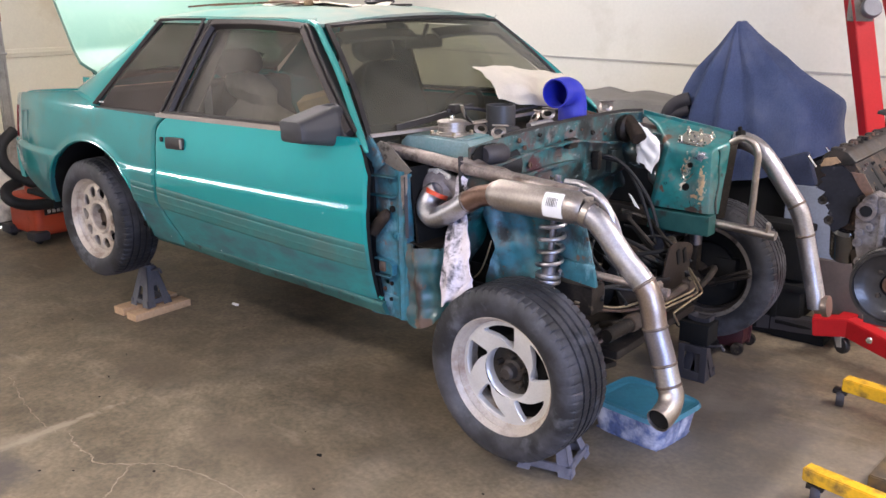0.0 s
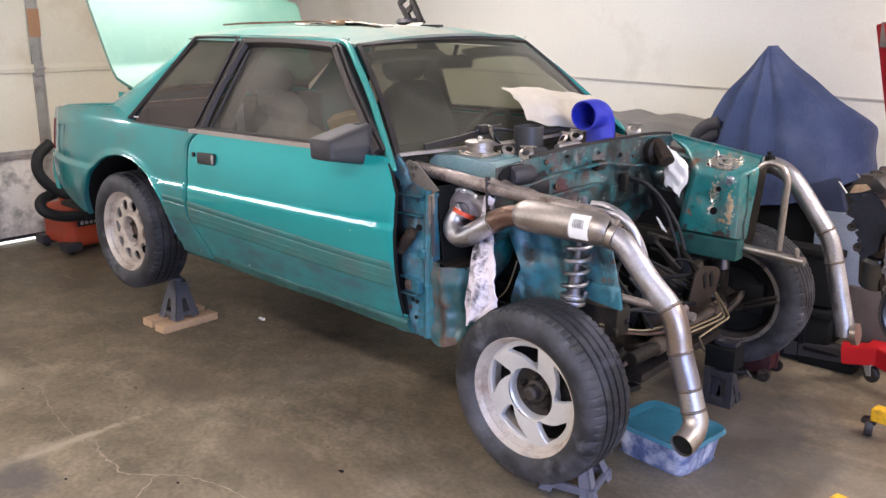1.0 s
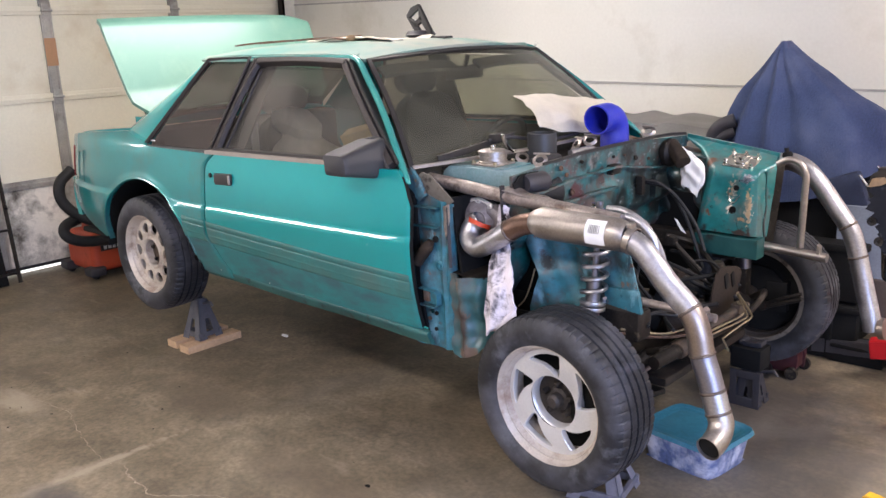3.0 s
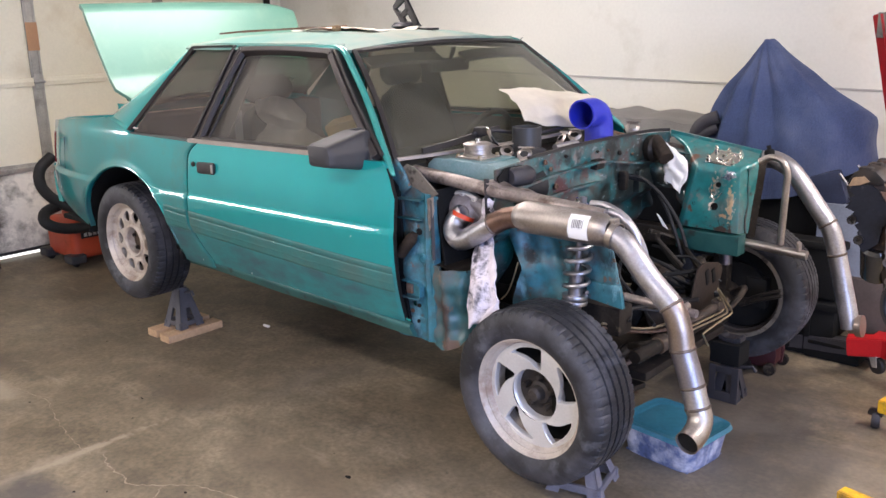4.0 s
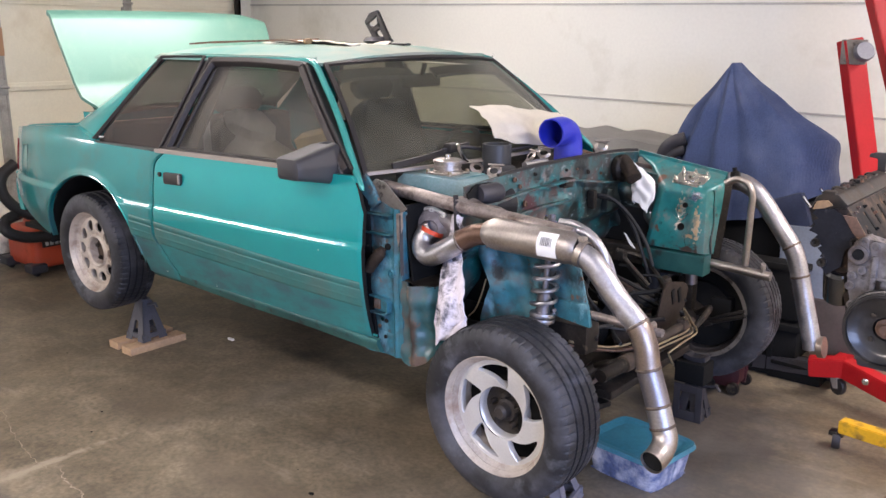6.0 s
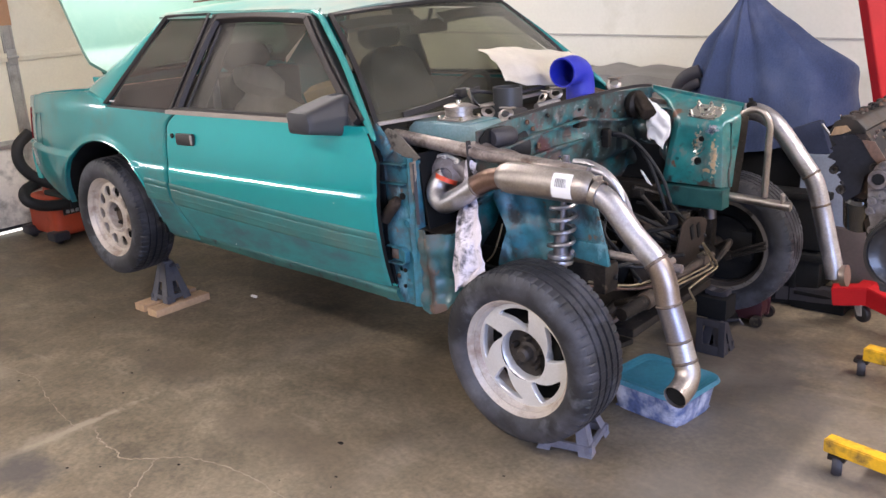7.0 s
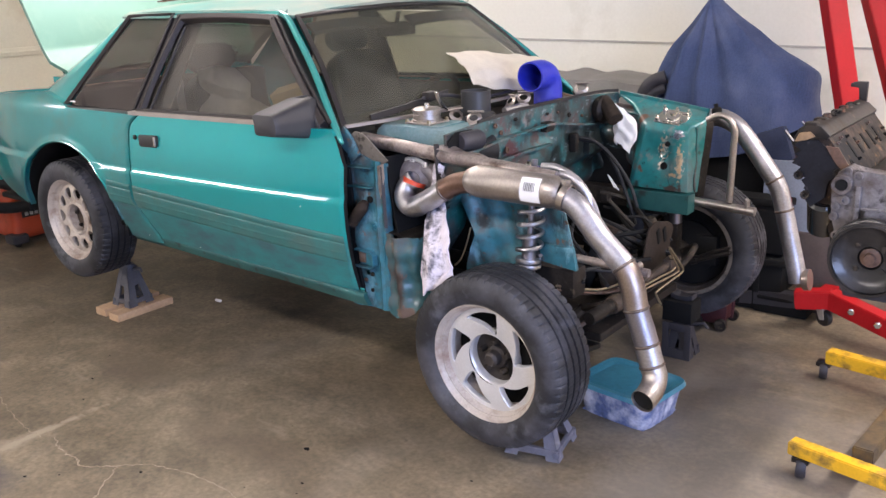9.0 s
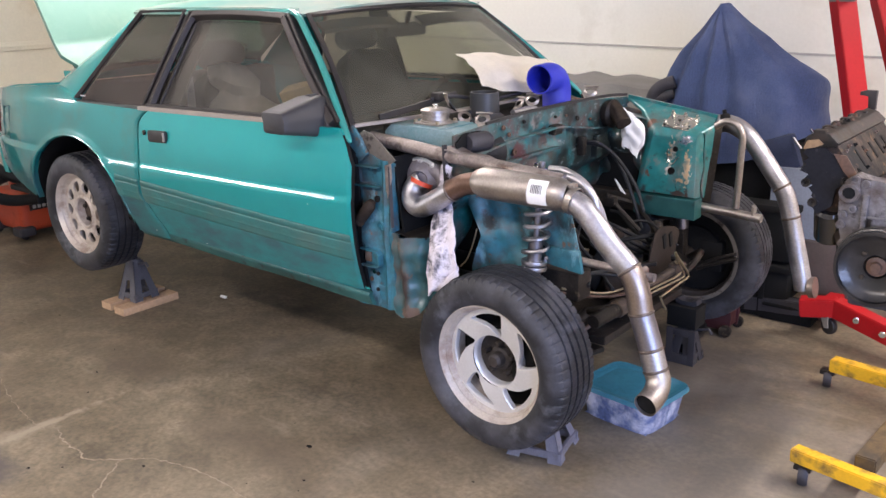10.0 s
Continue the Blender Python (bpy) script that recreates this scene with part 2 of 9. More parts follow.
M["red_silicone"] = mat("red_silicone", (0.55, 0.06, 0.02), 0.4, 0, 0.1, 8, 100, 0.05)
# paler, less glossy teal than the body, with lighter patches
M["paint_lid"] = mat("pale_teal_lid_paint", (0.120, 0.285, 0.220), 0.45, 0.1, 0.08, 2, 300, 0.02, coat=0.5, dirt=(0.215, 0.360, 0.275), dirt_amount=0.40, dirt_scale=1.6)
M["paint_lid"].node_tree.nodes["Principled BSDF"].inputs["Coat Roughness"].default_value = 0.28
M["paint_tower"] = mat("scuffed_teal_paint", (0.016, 0.200, 0.205), 0.34, 0.2, 0.35, 5, 30, 0.30, coat=0.8, dirt=(0.085, 0.120, 0.115), dirt_amount=0.44, dirt_scale=6)


def wear_spot(m_, centre, radius, colour, metal, rough, ragged=0.06, scale=14, edge=0.006, squeeze=(1, 1, 1)):
    """A patch with a ragged rim round one place: bare metal, rust, grease, dirt or a darker tone."""
    n_, l_ = nodes_of(m_)
    b_ = n_["Principled BSDF"]
    co_ = n_.new("ShaderNodeTexCoord")
    off, fit = n_.new("ShaderNodeVectorMath"), n_.new("ShaderNodeVectorMath")
    off.operation, fit.operation = "SUBTRACT", "MULTIPLY"
    off.inputs[1].default_value, fit.inputs[1].default_value = centre, squeeze
    far = n_.new("ShaderNodeVectorMath")
    far.operation = "LENGTH"
    l_.new(co_.outputs["Object"], off.inputs[0])
    l_.new(off.outputs[0], fit.inputs[0])
    l_.new(fit.outputs[0], far.inputs[0])
    no_ = n_.new("ShaderNodeTexNoise")
    no_.inputs["Scale"].default_value, no_.inputs["Detail"].default_value, no_.inputs["Roughness"].default_value = scale, 6, 0.7
    l_.new(co_.outputs["Object"], no_.inputs["Vector"])
    ad = n_.new("ShaderNodeMath")
    ad.operation, ad.inputs[1].default_value = "MULTIPLY_ADD", ragged * 4
    l_.new(no_.outputs["Fac"], ad.inputs[0])
    l_.new(far.outputs["Value"], ad.inputs[2])
    mr_ = n_.new("ShaderNodeMapRange")
    mr_.inputs[1].default_value, mr_.inputs[2].default_value = radius + ragged * 2 + edge, radius + ragged * 2 - edge
    l_.new(ad.outputs[0], mr_.inputs[0])
    for key, value in (("Base Color", (*colour, 1)), ("Metallic", metal), ("Roughness", rough), ("Coat Weight", 0.0)):
        mx_ = n_.new("ShaderNodeMix")
        mx_.data_type = "RGBA" if key == "Base Color" else "FLOAT"
        i, j, k = (6, 7, 2) if key == "Base Color" else (2, 3, 0)
        l_.new(mr_.outputs[0], mx_.inputs[0])
        if b_.inputs[key].links:
            l_.new(b_.inputs[key].links[0].from_socket, mx_.inputs[i])
        else:
            mx_.inputs[i].default_value = b_.inputs[key].default_value
        mx_.inputs[j].default_value = value
        l_.new(mx_.outputs[k], b_.inputs[key])
    return m_


def mottle(m_, colour, scale, low, high, stretch=(1, 1, 1), rough=None):
    """Scuffs, chips or stains scattered over a worn surface."""
    n_, l_ = nodes_of(m_)
    b_ = n_["Principled BSDF"]
    co_, mp_, no_, mr_, mx_ = (n_.new("ShaderNode" + k) for k in ("TexCoord", "Mapping", "TexNoise", "MapRange", "Mix"))
    mp_.inputs["Scale"].default_value = stretch
    mp_.inputs["Location"].default_value = (scale * 0.37, scale * 0.11, scale * 0.23)
    no_.inputs["Scale"].default_value, no_.inputs["Detail"].default_value, no_.inputs["Roughness"].default_value = scale, 7, 0.62
    mr_.inputs[1].default_value, mr_.inputs[2].default_value = low, high
    mx_.data_type = "RGBA"
    l_.new(co_.outputs["Object"], mp_.inputs[0])
    l_.new(mp_.outputs[0], no_.inputs["Vector"])
    l_.new(no_.outputs["Fac"], mr_.inputs[0])
    l_.new(mr_.outputs[0], mx_.inputs[0])
    l_.new(b_.inputs["Base Color"].links[0].from_socket, mx_.inputs[6])
    mx_.inputs[7].default_value = (*colour, 1)
    l_.new(mx_.outputs[2], b_.inputs["Base Color"])


BARE, RUST = (0.68, 0.61, 0.52), (0.13, 0.065, 0.040)
GOLD = (0.58, 0.43, 0.27)
wear_spot(M["paint_tower"], (2.605, 0.455, 0.930), 0.015, BARE, 0.65, 0.28, 0.03, 60, 0.003, (1.1, 0.5, 0.42))
wear_spot(M["paint_tower"], (2.600, 0.455, 0.935), 0.008, GOLD, 0.55, 0.32, 0.025, 60, 0.003, (1.2, 0.5, 0.36))
wear_spot(M["paint_tower"], (2.682, 0.452, 0.870), 0.018, BARE, 0.65, 0.28, 0.03, 60, 0.003, (1.3, 0.5, 0.34))
wear_spot(M["paint_tower"], (2.682, 0.452, 0.875), 0.015, GOLD, 0.55, 0.32, 0.025, 60, 0.003, (1.3, 0.5, 0.26))
wear_spot(M["paint_tower"], (2.655, 0.452, 0.822), 0.012, GOLD, 0.55, 0.32, 0.025, 50, 0.003, (0.6, 0.5, 1.4))
wear_spot(M["paint_tower"], (2.602, 0.450, 0.862), 0.015, BARE, 0.65, 0.30, 0.025, 50, 0.003)
wear_spot(M["paint_tower"], (2.662, 0.462, 0.996), 0.020, (0.40, 0.42, 0.50), 1.0, 0.25, 0.03, 40, 0.003)
wear_spot(M["paint_tower"], (2.50, 0.450, 0.84), 0.010, RUST, 0.2, 0.7, 0.04)
wear_spot(M["paint_tower"], (2.66, 0.445, 0.775), 0.018, (0.050, 0.032, 0.026), 0.2, 0.6, 0.05)
wear_spot(M["paint_tower"], (2.56, 0.440, 0.765), 0.008, (0.050, 0.032, 0.026), 0.2, 0.6, 0.05)
wear_spot(M["paint_tower"], (2.478, 0.505, 1.040), 0.018, RUST, 0.2, 0.6, 0.03)
for y_, z_, r_, c_ in ((-0.30, 1.125, 0.016, (0.11, 0.045, 0.045)), (-0.25, 1.095, 0.014, (0.11, 0.045, 0.045)), (-0.25, 1.016, 0.040, (0.080, 0.030, 0.034)), (-0.12, 1.125, 0.022, (0.19, 0.165, 0.155)),
                       (0.03, 1.085, 0.040, (0.16, 0.125, 0.118)), (0.16, 1.110, 0.028, (0.030, 0.026, 0.024)), (-0.04, 1.050, 0.030, (0.070, 0.048, 0.044)), (-0.33, 1.060, 0.020, (0.20, 0.18, 0.165))):
    wear_spot(M["paint_bay"], (2.295, y_, z_), r_, c_, 0.2, 0.6, 0.05, 16, 0.012)
# large near-black patches by the booster and low on the bulkhead
for y_, z_, r_ in ((0.42, 1.02, 0.10), (0.25, 0.94, 0.09), (0.05, 0.88, 0.09), (0.45, 0.88, 0.10)):
    wear_spot(M["paint_bay"], (2.28, y_, z_), r_, (0.016, 0.022, 0.020), 0.1, 0.45, 0.10, 11, 0.03)
M["splash_metal"] = mat("rust_eaten_panel", (0.030, 0.120, 0.140), 0.42, 0.1, 0.45, 6, 34, 0.5, coat=0.3, dirt=(0.10, 0.080, 0.068), dirt_amount=0.50, dirt_scale=6)
wear_spot(M["splash_metal"], (2.18, -0.77, 0.48), 0.055, (0.15, 0.105, 0.085), 0.2, 0.75, 0.05, 9)
wear_spot(M["splash_metal"], (2.135, -0.77, 0.62), 0.035, (0.15, 0.105, 0.085), 0.2, 0.75, 0.05, 11)
wear_spot(M["splash_metal"], (2.140, -0.77, 0.575), 0.030, (0.050, 0.038, 0.034), 0.2, 0.6, 0.03, 14, 0.010, (1.3, 0.4, 0.36))
wear_spot(M["splash_metal"], (2.12, -0.77, 0.74), 0.030, (0.24, 0.19, 0.16), 0.4, 0.6, 0.05, 11)
M["rail_metal"] = mat("worn_rail_steel", (0.33, 0.285, 0.262), 0.36, 0.7, 0.3, 8, 120, 0.12, dirt=(0.085, 0.058, 0.044), dirt_amount=0.42, dirt_scale=7)
M["grey_cover"] = mat("grey_band_cloth", (0.22, 0.21, 0.20), 0.85, 0, 0.15, 4, 120, 0.25)
M["cardboard"] = mat("brown_cardboard", (0.080, 0.062, 0.055), 0.8, 0, 0.2, 6, 80, 0.12)
M["greasy_brown"] = mat("greasy_brown_iron", (0.036, 0.019, 0.011), 0.55, 0.0, 0.6, 10, 60, 0.5, dirt=(0.009, 0.008, 0.008), dirt_amount=0.55, dirt_scale=9, spec=0.25)
M["gasket"] = mat("black_gasket", (0.012, 0.012, 0.015), 0.75, 0, 0.35, 10, 120, 0.3, spec=0.2)
M["cloth_white"] = mat("clean_white_rag", (0.80, 0.79, 0.78), 0.9, 0, 0.08, 9, 160, 0.35)
M["cloth"] = mat("white_rag", (0.64, 0.59, 0.50), 0.9, 0, 0.12, 9, 160, 0.35)
M["cloth_stained"] = mat("stained_rag", (0.68, 0.64, 0.71), 0.9, 0, 0.16, 12, 160, 0.35)
for spot_ in ((2.24, -0.67, 0.870), (2.265, -0.69, 0.820), (2.30, -0.73, 0.775), (2.33, -0.76, 0.73), (2.265, -0.65, 0.985), (2.30, -0.76, 0.69)):
    wear_spot(M["cloth_stained"], spot_, 0.033, (0.05, 0.052, 0.07), 0.0, 0.9, 0.055, 34, 0.030)
wear_spot(M["cloth_stained"], (2.27, -0.74, 0.72), 0.014, (0.66, 0.45, 0.52), 0.0, 0.9, 0.03, 20, 0.03)
M["blanket"] = mat("blue_quilted_blanket", (0.046, 0.068, 0.150), 0.92, 0, 0.30, 5, 120, 0.5, dirt=(0.090, 0.108, 0.180), dirt_amount=0.42, dirt_scale=2.5)
n_, l_ = nodes_of(M["blanket"])
wave, ripple, co_ = n_.new("ShaderNodeTexWave"), n_.new("ShaderNodeBump"), n_.new("ShaderNodeTexCoord")
wave.inputs["Scale"].default_value, wave.inputs["Distortion"].default_value, wave.inputs["Detail"].default_value, wave.inputs["Detail Scale"].default_value = 11.0, 2.6, 2, 1.6
ripple.inputs["Strength"].default_value, ripple.inputs["Distance"].default_value = 0.55, 0.004
l_.new(co_.outputs["Object"], wave.inputs["Vector"])
l_.new(wave.outputs["Fac"], ripple.inputs["Height"])
old_ = n_["Principled BSDF"].inputs["Normal"].links
if old_:
    l_.new(old_[0].from_socket, ripple.inputs["Normal"])
l_.new(ripple.outputs[0], n_["Principled BSDF"].inputs["Normal"])
M["red"] = mat("red_paint", (0.36, 0.009, 0.012), 0.42, 0, 0.15, 6, 120, 0.06, spec=0.25, dirt=(0.24, 0.02, 0.02), dirt_amount=0.30, dirt_scale=7)
M["dark_red"] = mat("dark_red_paint", (0.040, 0.006, 0.009), 0.55, 0, 0.3, 8, 100, 0.1)
M["yellow"] = mat("yellow_paint", (0.72, 0.40, 0.015), 0.45, 0, 0.12, 6, 100, 0.08, dirt=(0.10, 0.065, 0.03), dirt_amount=0.42, dirt_scale=12)
M["stand_grey"] = mat("grey_hammered_paint", (0.13, 0.13, 0.145), 0.5, 0.4, 0.2, 10, 150, 0.15, dirt=(0.08, 0.07, 0.06), dirt_amount=0.35, dirt_scale=10)
M["stand_lilac"] = mat("pale_grey_paint", (0.21, 0.21, 0.26), 0.45, 0.3, 0.15, 10, 150, 0.12, dirt=(0.12, 0.11, 0.11), dirt_amount=0.34, dirt_scale=10)
M["yellow_greasy"] = mat("greasy_yellow_paint", (0.12, 0.075, 0.025), 0.5, 0, 0.3, 6, 80, 0.15, dirt=(0.05, 0.038, 0.025), dirt_amount=0.50, dirt_scale=7)
M["stand_dark"] = mat("dark_grey_paint", (0.038, 0.036, 0.042), 0.55, 0.2, 0.2, 10, 150, 0.15)
M["pine"] = mat("pine_board", (0.52, 0.35, 0.21), 0.75, 0, 0.2, 6, 60, 0.25, dirt=(0.28, 0.18, 0.11), dirt_amount=0.35, dirt_scale=6)
M["lid_blue"] = mat("blue_plastic_lid", (0.045, 0.21, 0.29), 0.38, 0, 0.25, 6, 60, 0.1, dirt=(0.13, 0.25, 0.32), dirt_amount=0.4, dirt_scale=5)
M["tub"] = mat("milky_plastic", (0.12, 0.16, 0.32), 0.35, 0, 0.45, 16, 60, 0.12, dirt=(0.66, 0.67, 0.76), dirt_amount=0.46, dirt_scale=13)
M["iron"] = mat("cast_iron", (0.014, 0.012, 0.010), 0.48, 0.1, 0.5, 9, 70, 0.5, dirt=(0.050, 0.030, 0.018), dirt_amount=0.38, dirt_scale=8, spec=0.3)
M["aluminium"] = mat("oily_cast_aluminium", (0.215, 0.205, 0.21), 0.45, 0.5, 0.35, 12, 90, 0.3, dirt=(0.065, 0.045, 0.033), dirt_amount=0.52, dirt_scale=7)
M["bare"] = mat("bare_dusty_metal", (0.17, 0.150, 0.128), 0.55, 0.4, 0.25, 8, 90, 0.1, dirt=(0.13, 0.11, 0.09), dirt_amount=0.4, dirt_scale=8)
M["seam"] = mat("grey_seam", (0.46, 0.44, 0.40), 0.6, 0, 0.2, 6, 80, 0.1)
M["tan_dark"] = mat("dusty_brown_steel", (0.030, 0.022, 0.017), 0.8, 0.1, 0.45, 14, 80, 0.3, spec=0.2)
M["arm_brown"] = mat("dirty_brown_steel", (0.085, 0.060, 0.042), 0.6, 0.3, 0.4, 14, 80, 0.3, dirt=(0.03, 0.022, 0.017), dirt_amount=0.42, dirt_scale=11)
M["tan"] = mat("scraped_gasket_tan", (0.24, 0.15, 0.075), 0.7, 0, 0.35, 14, 80, 0.3)
M["seat"] = mat("grey_seat_cloth", (0.066, 0.064, 0.060), 0.9, 0, 0.2, 6, 140, 0.25)
M["interior"] = mat("dark_interior", (0.06, 0.058, 0.055), 0.75, 0, 0.3, 5, 100, 0.12)
M["bag"] = mat("pale_plastic_bag", (0.50, 0.49, 0.46), 0.45, 0, 0.10, 8, 60, 0.2, dirt=(0.40, 0.39, 0.36), dirt_amount=0.40, dirt_scale=7)
M["carton"] = mat("yellow_carton", (0.62, 0.50, 0.25), 0.7, 0, 0.15, 6, 60, 0.1)
M["tail_red"] = mat("red_lens", (0.28, 0.012, 0.02), 0.15, 0, 0.15, 12, 100, 0.03, coat=0.5)
M["paper"] = mat("white_label", (0.80, 0.79, 0.77), 0.6, 0, 0.04, 10, 100, 0.03)
M["ink"] = mat("print_black", (0.13, 0.13, 0.135), 0.6, 0, 0.1, 10, 100, 0.0)
M["wall_white"] = mat("white_wall_panel", (0.80, 0.775, 0.69), 0.55, 0, 0.05, 1.2, 50, 0.06, dirt=(0.62, 0.585, 0.48), dirt_amount=0.36, dirt_scale=1.3)
M["door_cream"] = mat("cream_door_panel", (0.90, 0.84, 0.67), 0.6, 0, 0.06, 1.5, 60, 0.08, dirt=(0.74, 0.64, 0.45), dirt_amount=0.36, dirt_scale=1.6)
M["door_stained"] = mat("stained_door_panel", (0.76, 0.72, 0.64), 0.7, 0, 0.1, 3, 60, 0.12, dirt=(0.115, 0.10, 0.08), dirt_amount=0.47, dirt_scale=5)
M["galv"] = mat("galvanised_steel", (0.44, 0.42, 0.38), 0.45, 0.35, 0.25, 8, 90, 0.1, dirt=(0.20, 0.18, 0.15), dirt_amount=0.4, dirt_scale=5)
M["tan_tape"] = mat("tan_tape", (0.50, 0.28, 0.15), 0.6, 0, 0.12, 8, 90, 0.1)
M["ceiling"] = mat("white_ceiling", (0.72, 0.70, 0.66), 0.8, 0, 0.05, 2, 60, 0.08)
mottle(M["paint_bay"], (0.20, 0.25, 0.26), 26, 0.60, 0.68, (1, 1, 2.2))
mottle(M["paint_bay"], (0.105, 0.032, 0.032), 13, 0.63, 0.67)
mottle(M["paint_bay"], (0.012, 0.016, 0.016), 9, 0.56, 0.66)
mottle(M["paint_blue"], (0.17, 0.36, 0.44), 11, 0.57, 0.67, (1, 1, 0.5))
mottle(M["paint_blue"], (0.014, 0.022, 0.026), 8, 0.60, 0.67)
mottle(M["paint_blue"], (0.13, 0.085, 0.065), 21, 0.63, 0.67)
mottle(M["rail_metal"], (0.095, 0.066, 0.052), 18, 0.54, 0.68)
mottle(M["bare"], (0.045, 0.036, 0.030), 24, 0.54, 0.64)
mottle(M["paint_tower"], (0.14, 0.20, 0.195), 16, 0.58, 0.68)
mottle(M["paint_tower"], (0.030, 0.036, 0.034), 10, 0.60, 0.68)
mottle(M["greasy_brown"], (0.13, 0.075, 0.035), 20, 0.58, 0.66)
mottle(M["iron"], (0.085, 0.060, 0.040), 24, 0.60, 0.68)
mottle(M["aluminium"], (0.030, 0.024, 0.020), 15, 0.55, 0.65)
mottle(M["gasket"], (0.05, 0.048, 0.045), 26, 0.60, 0.68)
mottle(M["dark_steel"], (0.095, 0.075, 0.056), 28, 0.60, 0.68)
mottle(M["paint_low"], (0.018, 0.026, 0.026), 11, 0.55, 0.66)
mottle(M["rubber"], (0.095, 0.100, 0.115), 7, 0.57, 0.70)
M["glass"] = glass_mat("dusty_side_glass", (0.66, 0.64, 0.60), (0.15, 0.142, 0.125), 0.42)
M["glass_far"] = glass_mat("thinly_dusted_glass", (0.56, 0.56, 0.49), (0.16, 0.16, 0.13), 0.20)
M["glass_dark"] = glass_mat("dusty_quarter_glass", (0.42, 0.39, 0.36), (0.17, 0.145, 0.13), 0.30)
M["glass_rear"] = glass_mat("grimy_rear_glass", (0.34, 0.33, 0.30), (0.12, 0.11, 0.10), 0.45)
M["windscreen"] = glass_mat("dusty_windscreen", (0.72, 0.73, 0.64), (0.17, 0.165, 0.128), 0.31, 0.05)

# quilting on the blanket: fine stitched channels
n, l = nodes_of(M["blanket"])
co, wv = n.new("ShaderNodeTexCoord"), n.new("ShaderNodeTexWave")
wv.wave_type, wv.bands_direction = "BANDS", "X"
wv.inputs["Scale"].default_value, wv.inputs["Distortion"].default_value, wv.inputs["Detail"].default_value = 26.0, 9.0, 3
l.new(co.outputs["Object"], wv.inputs["Vector"])
quilt = n.new("ShaderNodeBump")
quilt.inputs["Strength"].default_value, quilt.inputs["Distance"].default_value = 0.22, 0.008
l.new(wv.outputs["Fac"], quilt.inputs["Height"])
l.new(quilt.outputs[0], n["Principled BSDF"].inputs["Normal"])

# concrete: broad stains, fine speckle, pale cracks, dark oil spots, painted light and shade
m = bpy.data.materials.new("stained_shaded_concrete")
m.use_nodes = True
n, l = nodes_of(m)
b = n["Principled BSDF"]
co = n.new("ShaderNodeTexCoord")


def noise_ramp(scale, detail, stops, stretch=None):
    t, r = n.new("ShaderNodeTexNoise"), n.new("ShaderNodeValToRGB")
    t.inputs["Scale"].default_value, t.inputs["Detail"].default_value, t.inputs["Roughness"].default_value = scale, detail, 0.62
    if stretch:
        mp = n.new("ShaderNodeMapping")
        mp.inputs["Scale"].default_value = stretch
        l.new(co.outputs["Object"], mp.inputs[0])
        l.new(mp.outputs[0], t.inputs["Vector"])
    else:
        l.new(co.outputs["Object"], t.inputs["Vector"])
    e = r.color_ramp.elements
    e[0].position, e[0].color = stops[0]
    e[1].position, e[1].color = stops[1]
    l.new(t.outputs["Fac"], r.inputs[0])
    return r.outputs[0]


def mixed(a, b_, fac, mode="MIX"):
    x = n.new("ShaderNodeMix")
    x.data_type, x.blend_type = "RGBA", mode
    for sock, v in ((x.inputs[6], a), (x.inputs[7], b_)):
        if isinstance(v, tuple):
            sock.default_value = v
        else:
            l.new(v, sock)
    if isinstance(fac, float):
        x.inputs[0].default_value = fac
    else:
        l.new(fac, x.inputs[0])
    return x.outputs[2]


grey = noise_ramp(1.1, 8, [(0.32, (0.122, 0.095, 0.063, 1)), (0.70, (0.255, 0.211, 0.150, 1))])
blotch = noise_ramp(2.9, 7, [(0.34, (0.76, 0.75, 0.72, 1)), (0.66, (1.14, 1.13, 1.10, 1))])
grey = mixed(grey, blotch, 1.0, "MULTIPLY")
middle = noise_ramp(9, 10, [(0.38, (0.78, 0.77, 0.75, 1)), (0.62, (1.13, 1.13, 1.12, 1))])
grey = mixed(grey, middle, 0.8, "MULTIPLY")
fine = noise_ramp(46, 9, [(0.36, (0.74, 0.74, 0.74, 1)), (0.64, (1.14, 1.14, 1.14, 1))])
base = mixed(grey, fine, 1.0, "MULTIPLY")
scuff = noise_ramp(5, 12, [(0.60, (0, 0, 0, 1)), (0.68, (1, 1, 1, 1))], (0.5, 2.0, 1))
base = mixed(base, (0.30, 0.255, 0.19, 1), mixed((0, 0, 0, 1), scuff, 0.35))
oil = noise_ramp(1.7, 9, [(0.57, (0, 0, 0, 1)), (0.74, (1, 1, 1, 1))], (1, 1.4, 1))
base = mixed(base, (0.052, 0.044, 0.036, 1), mixed((0, 0, 0, 1), oil, 0.55))
spots = noise_ramp(9, 3, [(0.70, (0, 0, 0, 1)), (0.75, (1, 1, 1, 1))])
base = mixed(base, (0.035, 0.03, 0.025, 1), mixed((0, 0, 0, 1), spots, 0.7))
pale = noise_ramp(0.8, 10, [(0.60, (0, 0, 0, 1)), (0.80, (1, 1, 1, 1))], (1.6, 0.7, 1))
base = mixed(base, (0.26, 0.225, 0.18, 1), mixed((0, 0, 0, 1), pale, 0.5))


